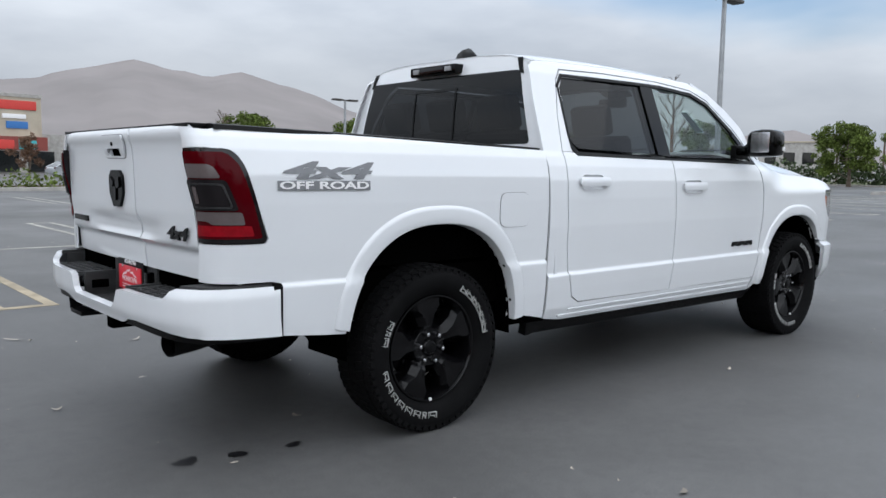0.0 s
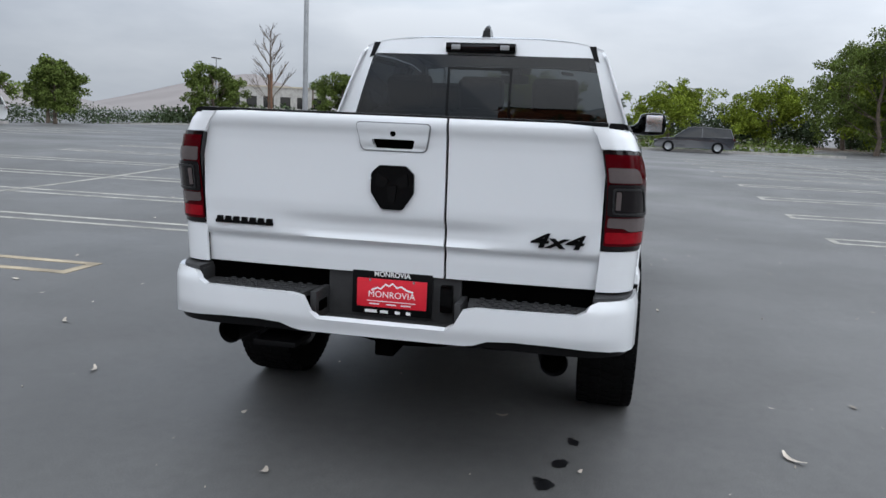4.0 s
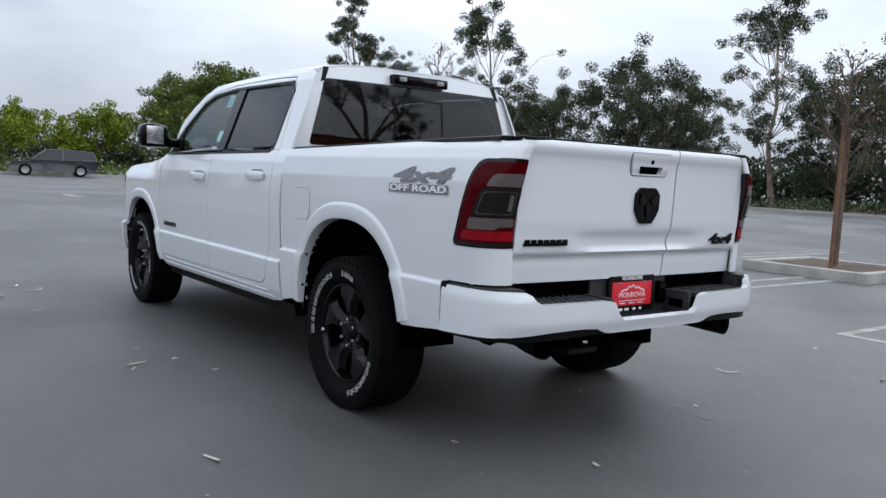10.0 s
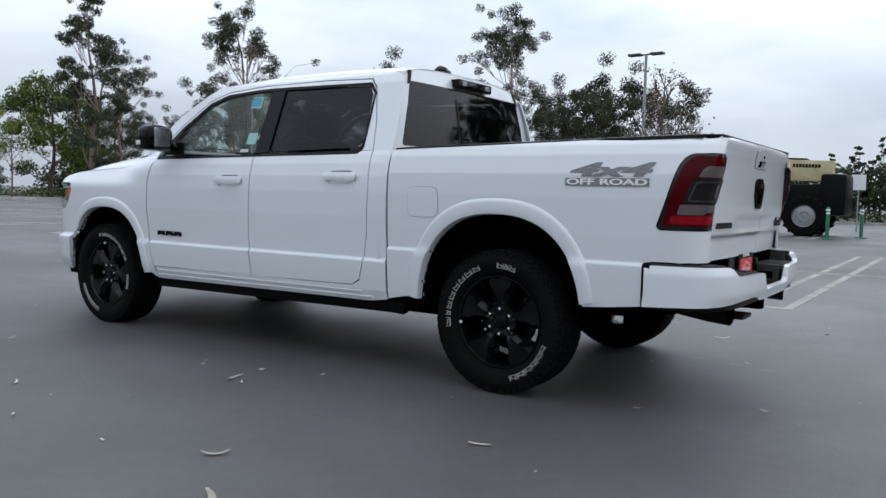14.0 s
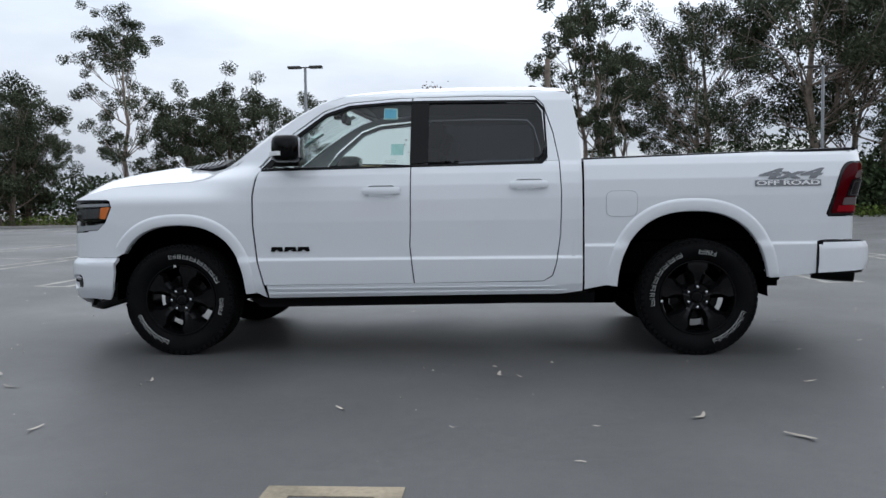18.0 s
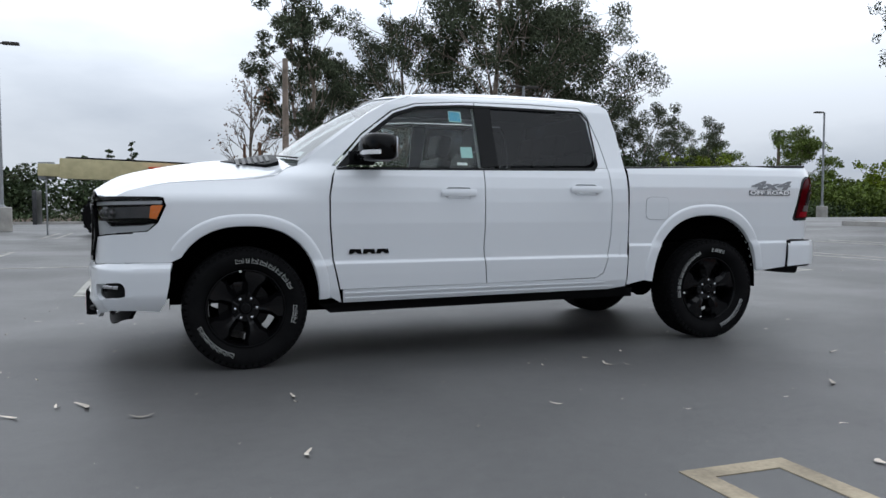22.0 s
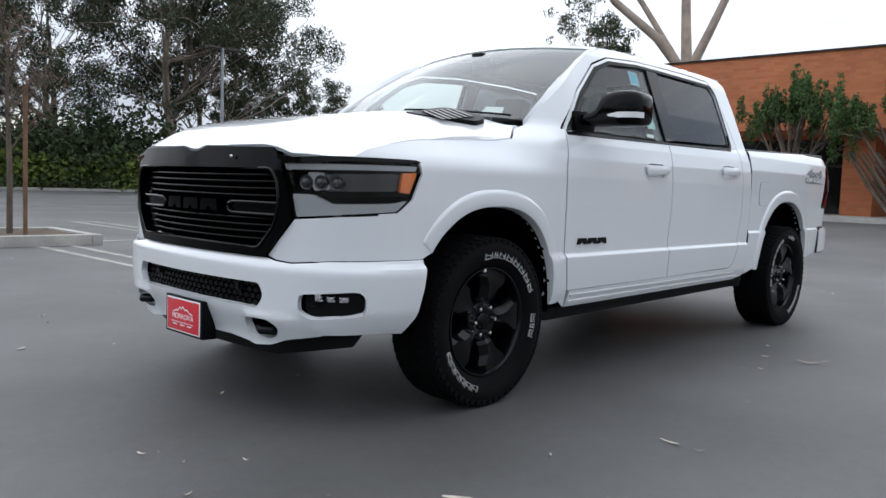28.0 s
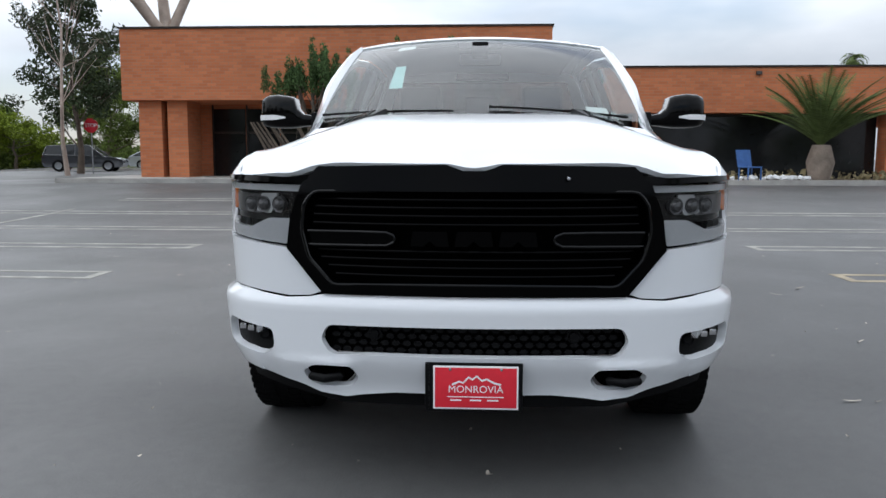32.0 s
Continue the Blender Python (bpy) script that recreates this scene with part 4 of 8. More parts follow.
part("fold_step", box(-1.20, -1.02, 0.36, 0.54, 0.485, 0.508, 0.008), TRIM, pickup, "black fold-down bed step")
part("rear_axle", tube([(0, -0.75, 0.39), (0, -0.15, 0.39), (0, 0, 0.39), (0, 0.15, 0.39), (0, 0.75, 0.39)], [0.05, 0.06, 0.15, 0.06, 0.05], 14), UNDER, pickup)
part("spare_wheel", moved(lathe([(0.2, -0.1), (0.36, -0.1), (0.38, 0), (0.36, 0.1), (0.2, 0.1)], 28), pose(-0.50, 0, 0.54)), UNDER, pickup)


def plate(m, name_label, frame_words):
    """A red dealer plate in a black holder, facing +x, 0.30 m wide."""
    p = thing("licence_plate", m, name_label, "plate")
    part("plate_frame", box(-0.006, 0.004, -0.165, 0.165, -0.088, 0.088, 0.004), TRIM, p)
    h = 0.064 if frame_words else 0.078
    if not frame_words:
        part("plate_sheet", box(0.0, 0.007, -0.150, 0.150, -h, h, 0.003), PLATEWHITE, p, "white border sheet")
    part("plate_face", box(0.001, 0.0085, -0.144, 0.144, -h + 0.006, h - 0.006, 0.003), RED, p, "red plate face")
    up = Matrix.Translation((0.0088, 0, 0)) @ pose(0, 0, 0, 90, 0, 90)
    part("plate_text", moved(text_mesh("MONROVIA", 0.036, 0.0006, 0, 1.02), Matrix.Translation((0.0088, 0, -0.006)) @ pose(0, 0, 0, 90, 0, 90)), PLATEWHITE, p, "white lettering", smooth=0)
    peaks = bmesh.new()
    line = [(-0.085, 0.014), (-0.06, 0.026), (-0.045, 0.022), (-0.025, 0.042), (-0.012, 0.034), (0.004, 0.046), (0.022, 0.030), (0.04, 0.036), (0.065, 0.022), (0.09, 0.016)]
    for (a, b), (c, d) in zip(line, line[1:]):
        peaks.faces.new([peaks.verts.new(v) for v in ((0.0095, a, b), (0.0095, c, d), (0.0095, c * 0.97, d - 0.007), (0.0095, a * 0.97, b - 0.007))])
    part("plate_drawing", peaks, PLATEWHITE, p, "white mountain outline", smooth=0)
    part("underline", box(0.0088, 0.0096, -0.10, 0.10, -0.034, -0.031), PLATEWHITE, p, smooth=0)
    for y in (-0.07, 0.0, 0.06):
        part("small_mark", box(0.0088, 0.0096, y - 0.02, y + 0.02, -0.047, -0.042), PLATEWHITE, p, smooth=0)
    if frame_words:
        part("frame_text", moved(text_mesh("MONROVIA", 0.028, 0.0006, 0, 1.0, 0.0004), Matrix.Translation((0.0045, 0, 0.076)) @ pose(0, 0, 0, 90, 0, 90)), PLATEWHITE, p, "white lettering", smooth=0)
        for y, w in ((-0.085, 0.05), (-0.03, 0.032), (0.025, 0.02), (0.07, 0.018)):
            part("frame_mark", box(0.004, 0.005, y - w / 2, y + w / 2, -0.082, -0.070), PLATEWHITE, p, smooth=0)
    for y, z in ((-0.09, h - 0.012), (0.09, h - 0.012)):
        part("plate_screw", moved(lathe([(0, 0.003), (0.005, 0.002), (0.006, 0)], 10, "x"), Matrix.Translation((0.008, y, z))), CHROME, p)
    return p


# nose
A, U = arc_y, arc_u
for s in (1, -1):
    def hm(off):
        f = front_arc(off)
        return lambda t, z: f(s * t, z)
    outline = rounded([(U(4.168), 1.118), (A(0.62), 1.102), (A(0.69), 0.878), (A(0.86), 0.895), (U(4.275), 0.913), (U(4.212), 0.967), (U(4.162), 1.075)], 0.012)
    head = part("headlamp", sheet(outline, hm(-0.075), (0.05, 0.05), 0.03), UNDER, pickup, "projector headlamp with a clear lens")
    part("lamp_bezel", sheet(rounded([(U(4.175), 1.094), (A(0.635), 1.084), (A(0.665), 0.968), (A(0.86), 0.968), (U(4.22), 0.978)], 0.012), hm(-0.034), (0.05, 0.05), 0.03), GLOSS, head)
    part("light_pipe", sheet(rounded([(U(4.18), 1.104), (A(0.622), 1.098), (A(0.632), 1.074), (U(4.185), 1.084)], 0.004), hm(-0.010), (0.05, 0.05), 0.02), LAMPLIT, head)
    part("light_pipe", sheet(rounded([(U(4.226), 0.962), (U(4.30), 0.948), (A(0.84), 0.940), (A(0.79), 0.962), (A(0.76), 0.976), (A(0.664), 0.976), (A(0.690), 0.882), (A(0.86), 0.898), (U(4.275), 0.916)], 0.010), hm(-0.012), (0.05, 0.05), 0.02), LAMPLIT, head)
    part("reflector_bowl", sheet(rounded([(A(0.73), 1.066), (A(0.80), 1.066), (A(0.83), 1.0), (A(0.76), 0.99)], 0.012), hm(-0.026), (0.05, 0.05), 0.02), LAMPGREY, head)
    part("lamp_divider", sheet(rounded([(U(4.24), 1.07), (A(0.80), 1.06), (A(0.81), 0.99), (U(4.25), 1.0)], 0.012), hm(-0.030), (0.05, 0.05), 0.02), STEEL, head)
    for y in (0.725, 0.79, 0.85):
        c = hm(-0.024)(A(y), 1.025)
        part("projector", moved(lathe([(0.0, 0.016), (0.016, 0.012), (0.024, 0.0), (0.030, 0.002), (0.031, -0.02)], 18, "x"), Matrix.Translation(c) @ pose(0, 0, 0, 0, 0, s * 25)), STEEL, head)
    part("amber_reflector", sheet(rounded([(U(4.175), 1.078), (U(4.25), 1.075), (U(4.262), 0.995), (U(4.215), 0.99)], 0.008), hm(-0.012), (0.02, 0.03), 0.02), AMBER, head)
    part("lens", sheet(outline, hm(-0.002), (0.04, 0.05), 0.004), LENS, head)
    part("headlamp_brow", sheet([(U(4.165), 1.122), (U(4.19), 1.131), (A(0.86), 1.133), (A(0.68), 1.126), (A(0.60), 1.135), (A(0.60), 1.10), (A(0.80), 1.110)], hm(0.005), (0.04, 0.05), 0.03), GLOSS, pickup, "gloss black headlamp brow")
    cheek = [(U(4.359), 0.715), (U(4.359), 0.897), (A(0.86), 0.888), (A(0.69), 0.872), (A(0.555), 0.715), (A(0.60), 0.70), (A(0.68), 0.695), (A(0.86), 0.712)]
    part("nose_panel", sheet(cheek, hm(0.0), (0.03, 0.03), 0.03), WHITE, pickup)
grille_out = [(-0.62, 1.105), (-0.56, 1.165), (-0.10, 1.172), (-0.04, 1.15), (0.04, 1.15), (0.10, 1.172), (0.56, 1.165), (0.62, 1.105), (0.665, 0.985), (0.68, 0.87), (0.545, 0.71), (-0.545, 0.71), (-0.68, 0.87), (-0.665, 0.985)]
mouth = rounded([(-0.57, 1.078), (0.57, 1.078), (0.608, 1.03), (0.618, 0.94), (0.592, 0.84), (0.505, 0.745), (-0.505, 0.745), (-0.592, 0.84), (-0.618, 0.94), (-0.608, 1.03)], 0.02, 2)
gr = part("grille", sheet(grille_out, lambda y, z: (front(0.015)(y, z)[0] - 0.22 * max(0.0, z - 1.07), y, z), (0.06, 0.05), 0.05, [mouth]), GRILLE, pickup, "gloss black grille with horizontal bars")
# shadow-black sheet stands in for the shaded depth behind the bars
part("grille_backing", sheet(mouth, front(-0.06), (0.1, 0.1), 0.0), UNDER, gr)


def mouth_half(z):
    return float(np.interp(z, [0.745, 0.84, 0.94, 1.03, 1.078], [0.505, 0.592, 0.618, 0.608, 0.57]))


def grille_line(points, r, mat, name="grille_bar"):
    """A round-edged bar following the nose."""
    return part(name, tube([Vector(front(-0.016)(y, z)) for y, z in points], r, 8), mat, gr)


for z in (0.776, 0.806, 0.835, 0.864, 0.960, 0.990, 1.019, 1.047):
    w = mouth_half(z) - 0.035
    grille_line([(w * (k / 10 - 1), z + 0.004 * (abs(k / 10 - 1) ** 3)) for k in range(21)], 0.0055, GRILLE)
rim_line = mouth + mouth[:1]
part("grille_rim", tube([Vector(front(0.016)(y * 1.004, z)) for y, z in rim_line], 0.007, 8), SHINE, gr, "polished black rim of the grille opening")
for s in (1, -1):
    def gm(off):
        f = front(off)
        return lambda y, z: f(s * y, z)
    part("grille_wing", sheet(rounded([(0.605, 0.932), (0.30, 0.932), (0.275, 0.91), (0.30, 0.888), (0.60, 0.888)], 0.012), gm(-0.008), (0.06, 0.05), 0.035), GRILLE, gr)
    loop = [(0.60, 0.934), (0.50, 0.934), (0.40, 0.934), (0.31, 0.932), (0.285, 0.922), (0.280, 0.910), (0.285, 0.897), (0.31, 0.886), (0.40, 0.885), (0.50, 0.885), (0.60, 0.885)]
    part("wing_rim", tube([Vector(gm(0.0)(y, z)) for y, z in loop], 0.0065, 8), SHINE, gr)
for y in (-0.155, 0.0, 0.155):
    poly = [(y - 0.068, 0.886), (y - 0.060, 0.938), (y + 0.060, 0.938), (y + 0.068, 0.886), (y + 0.022, 0.886), (y, 0.905), (y - 0.022, 0.886)]
    part("grille_badge", sheet(poly, front(0.014), (0.1, 0.1), 0.03), GRILLE, gr, "black raised badge shape")
part("grille_sensor", moved(lathe([(0.0, 0.006), (0.006, 0.005), (0.008, 0)], 12, "x"), Matrix.Translation(front(0.016)(0.325, 1.125))), CHROME, gr)


def fb_arc(t, z):
    f = Vector(front_arc(0.028)(t, z))
    y = f.y
    out = Vector((1, 0, 0)) if abs(y) < 0.8 else Vector((0.4, math.copysign(0.9, y), 0))
    tuck = 0.05 * ease(0.50, 0.33, z) * (1.0 if abs(y) < 0.8 else 0.5) + 0.028 * ease(0.665, 0.712, z) - 0.016 * ease(0.40, 0.47, abs(y)) * ease(0.76, 0.68, abs(y)) * ease(0.49, 0.45, z)
    return tuple(f - out * tuck)


def fb_map(y, z):
    return fb_arc(arc_y(y), z)


arc_poly = lambda poly: [(arc_y(y), z) for y, z in poly]
lower_mouth = rounded([(-0.555, 0.545), (-0.525, 0.598), (0.525, 0.598), (0.555, 0.545), (0.52, 0.492), (-0.52, 0.492)], 0.02, 2)
fog_r = rounded([(0.735, 0.57), (0.80, 0.577), (0.925, 0.592), (0.94, 0.56), (0.94, 0.49), (0.79, 0.468), (0.735, 0.50)], 0.02, 2)
hook_r = rounded([(0.435, 0.405), (0.455, 0.448), (0.60, 0.448), (0.65, 0.415), (0.64, 0.38), (0.60, 0.362), (0.47, 0.366)], 0.015, 2)
mirror_poly = lambda poly: [(-y, z) for y, z in reversed(poly)]
half = [(U(4.135), 0.713), (U(4.30), 0.713), (A(0.86), 0.708), (A(0.68), 0.690), (A(0.60), 0.695), (A(0.545), 0.705)]
lowh = [(A(0.30), 0.345), (A(0.40), 0.335), (A(0.50), 0.325), (A(0.60), 0.335), (A(0.70), 0.37), (A(0.86), 0.405), (U(4.33), 0.41), (U(4.21), 0.40), (U(4.165), 0.47), (U(4.14), 0.60)]
fb_poly = half + [(-t, z) for t, z in reversed(half)] + [(-t, z) for t, z in reversed(lowh)] + lowh
fb = part("front_bumper", sheet(fb_poly, fb_arc, (0.04, 0.02), 0.03, [arc_poly(lower_mouth), arc_poly(fog_r), arc_poly(mirror_poly(fog_r)), arc_poly(hook_r), arc_poly(mirror_poly(hook_r))]), WHITE, pickup, "white painted front bumper")
# the sheet behind the cells has the shade of the opening as its colour
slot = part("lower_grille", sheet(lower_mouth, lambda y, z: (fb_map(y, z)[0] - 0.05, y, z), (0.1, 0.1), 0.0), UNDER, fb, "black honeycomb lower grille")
for r in range(4):
    for k in range(26):
        y, z = -0.50 + 0.04 * k + (0.02 if r % 2 else 0), 0.505 + 0.026 * r
        hexa = [(y + 0.017 * math.cos(math.pi / 3 * i), z + 0.011 * math.sin(math.pi / 3 * i)) for i in range(6)]
        part("grille_cell", sheet(hexa, lambda a, b: (fb_map(a, b)[0] - 0.04, a, b), (1, 1), 0.012), TRIM, slot)
for s in (1, -1):
    part("parking_sensor", moved(lathe([(0.0, 0.004), (0.016, 0.004), (0.018, -0.01), (0.026, -0.01), (0.026, -0.03)], 18, "x"), Matrix.Translation((fb_map(0.357, 0.565)[0] - 0.025, s * 0.357, 0.565))), TRIM, slot)
    flip = (lambda poly: poly) if s > 0 else mirror_poly
    fog = part("fog_lamp", sheet(flip(fog_r), lambda y, z: (fb_map(y, z)[0] - 0.04, y, z), (0.05, 0.05), 0.0), TRIM, fb, "black fog lamp recess with twin lenses")
    for k in range(3):
        c = fb_map(s * (0.80 + 0.036 * k), 0.548)
        part("fog_lens", box(c[0] - 0.05, c[0] - 0.018, c[1] - 0.013, c[1] + 0.013, 0.545, 0.568, 0.006), CHROME, fog)
    c = fb_map(s * 0.78, 0.53)
    part("fog_ring", moved(lathe([(0.0, 0.0), (0.014, 0.002), (0.018, 0.008), (0.02, -0.01)], 16, "x"), Matrix.Translation((c[0] - 0.03, c[1], 0.54))), TRIM, fog)
    # shade in the hook opening is painted as a shadow-black sheet
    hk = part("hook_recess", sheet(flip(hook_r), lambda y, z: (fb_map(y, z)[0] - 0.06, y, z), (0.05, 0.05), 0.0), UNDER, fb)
    c = fb_map(s * 0.54, 0.40)
    part("tow_hook", tube([(c[0] - 0.10, s * 0.50, 0.40), (c[0] - 0.01, s * 0.49, 0.40), (c[0] + 0.012, s * 0.54, 0.398), (c[0] - 0.01, s * 0.59, 0.40), (c[0] - 0.10, s * 0.58, 0.40)], 0.016, 10), TRIM, hk, "black steel tow hook")
part("air_dam", sheet([(0.90, 0.43), (0.72, 0.38), (0.55, 0.34), (-0.55, 0.34), (-0.72, 0.38), (-0.90, 0.43), (-0.86, 0.35), (-0.5, 0.275), (0.5, 0.275), (0.86, 0.35)], lambda y, z: (front(0)(y, z)[0] - 0.10, y, z), (0.08, 0.05), 0.03), TRIM, fb, "black lower air dam")
part("plate_bracket", box(4.62, 4.685, -0.17, 0.17, 0.30, 0.475, 0.006), TRIM, fb)

# wheels


def wheel_thing():
    w = new("wheel")
    w.parent = pickup
    prof = [(0.262, -0.10), (0.285, -0.125), (0.335, -0.138), (0.372, -0.132), (0.392, -0.112), (0.397, -0.06), (0.397, 0.06), (0.392, 0.112), (0.372, 0.132), (0.335, 0.138), (0.285, 0.125), (0.262, 0.10)]
    tyre = part("tyre", lathe(prof, 72, "y"), RUBBER, w, "all-terrain tyre with raised white lettering")
    blocks = bmesh.new()
    for k in range(56):
        a = 2 * math.pi * k / 56
        for j, (y0, y1) in enumerate(((-0.128, -0.085), (-0.078, -0.03), (-0.024, 0.024), (0.03, 0.078), (0.085, 0.128))):
            b = box(-0.0175, 0.0175, y0, y1, 0.388, 0.402 if 0 < j < 4 else 0.3975)
            bmesh.ops.transform(b, matrix=pose(0, 0, 0, 0, 0, (10 if j % 2 else -12)), verts=b.verts)
            bmesh.ops.transform(b, matrix=pose(0, 0, 0, 0, math.degrees(a) + (3.2 if j % 2 else 0), 0), verts=b.verts)
            join(blocks, b)
    tagged(part("tread", blocks, RUBBER, tyre, "deep tread blocks", smooth=0), kind="stuff")
    lugs = bmesh.new()
    for k in range(56):
        a = 360 * k / 56
        for s in (1, -1):
            b = box(-0.013, 0.013, s * 0.127 - 0.006, s * 0.127 + 0.006, 0.366, 0.390, 0)
            bmesh.ops.transform(b, matrix=pose(0, 0, 0, 0, a, 0), verts=b.verts)
            join(lugs, b)
    tagged(part("shoulder_tread", lugs, RUBBER, tyre, smooth=0), kind="stuff")

    def ring_marks(start, widths, gap=0.006):
        a = start
        for wd in widths:
            am = a - (wd / 2) / 0.318
            b = bmesh.new()
            for r0, r1, u0, u1 in ((0.3335, 0.336, -wd / 2, wd / 2), (0.302, 0.3045, -wd / 2, wd / 2), (0.3045, 0.3335, -wd / 2, -wd / 2 + 0.0026), (0.3045, 0.3335, wd / 2 - 0.0026, wd / 2),
                                   (0.318, 0.3202, -wd * 0.28, wd * 0.28), (0.310, 0.318, -wd * 0.28, -wd * 0.28 + 0.0024), (0.3202, 0.328, wd * 0.28 - 0.0024, wd * 0.28)):
                b2 = box(u0, u1, 0.1285, 0.1375, r0, r1)
                join(b, b2)
            bmesh.ops.transform(b, matrix=pose(0, 0, 0, 0, math.degrees(am), 0), verts=b.verts)
            part("raised_mark", b, LETTER, tyre, "white outlined mark", smooth=0)
            a -= (wd + gap) / 0.318
    ring_marks(radians(100), (0.050, 0.022, 0.040, 0.044, 0.042, 0.040, 0.044, 0.042), 0.016)
    ring_marks(radians(0), (0.040, 0.020, 0.036), 0.010)
    ring_marks(radians(-108), (0.042, 0.044, 0.036, 0.042, 0.042, 0.042), 0.010)
    rim = part("rim", lathe([(0.262, 0.10), (0.258, 0.108), (0.250, 0.108), (0.244, 0.098), (0.235, 0.06), (0.225, -0.09), (0.262, -0.10)], 60, "y"), SATIN, w, "satin black alloy rim")
    part("brake_disc", lathe([(0.0, -0.02), (0.17, -0.02), (0.17, -0.04), (0.0, -0.04)], 32, "y"), SATIN, w)
    part("brake_caliper", box(0.07, 0.17, -0.06, 0.0, -0.07, 0.09, 0.02), SATIN, w)
    for k in range(5):
        b = bmesh.new()
        rows = []
        for r, hw, yo in ((0.05, 0.044, 0.076), (0.095, 0.044, 0.080), (0.112, 0.048, 0.092), (0.160, 0.060, 0.100), (0.200, 0.088, 0.103), (0.252, 0.094, 0.098)):
            ridge = 0.34 + 0.40 * ease(0.12, 0.21, r)
            rows.append([b.verts.new(v) for v in ((-hw, 0.0, r), (-hw, yo - 0.034, r), (-hw * ridge, yo, r), (-hw * 0.10, yo - 0.003, r), (hw * 0.10, yo - 0.003, r), (hw * ridge, yo, r), (hw, yo - 0.034, r), (hw, 0.0, r))])
        for ra, rb2 in zip(rows, rows[1:]):
            for i in range(7):
                b.faces.new((ra[i], ra[i + 1], rb2[i + 1], rb2[i]))
        bmesh.ops.recalc_face_normals(b, faces=b.faces)
        bmesh.ops.transform(b, matrix=pose(0, 0, 0, 0, 72 * k, 0), verts=b.verts)
        part("spoke", b, SATIN, w, smooth=9)
    for k in range(6):
        a = radians(60 * k + 30)
        part("wheel_nut", moved(lathe([(0.0, 0.026), (0.009, 0.023), (0.0125, 0.012), (0.0135, 0.0)], 6, "y"), Matrix.Translation((0.070 * math.cos(a), 0.074, 0.070 * math.sin(a)))), CHROME, w, "bright wheel nut")
    part("hub", lathe([(0.0, 0.088), (0.035, 0.086), (0.042, 0.078), (0.044, 0.07), (0.09, 0.072), (0.10, 0.06), (0.10, 0.0)], 36, "y"), SATIN, w)
    part("centre_cap", lathe([(0.0, 0.096), (0.026, 0.094), (0.032, 0.086)], 24, "y"), TRIM, w)
    part("valve_tag", moved(box(-0.007, 0.007, 0.1, 0.112, 0.240, 0.254, 0.003), pose(0, 0, 0, 0, 96, 0)), PAPER, w, "pale valve tag")
    return w


first = wheel_thing()
for (x, s), turn in zip(((0.0, 1), (WHEELBASE, 1), (0.0, -1), (WHEELBASE, -1)), (0, -88, 80, 92)):
    m = pose(x, s * 0.868, 0.400, 0, 0, 0 if s > 0 else 180) @ pose(0, 0, 0, 0, turn, 0)
    if first is not None:
        wheel, first = first, None
        wheel.matrix_basis = m
    else:
        copy_thing(wheel, m)

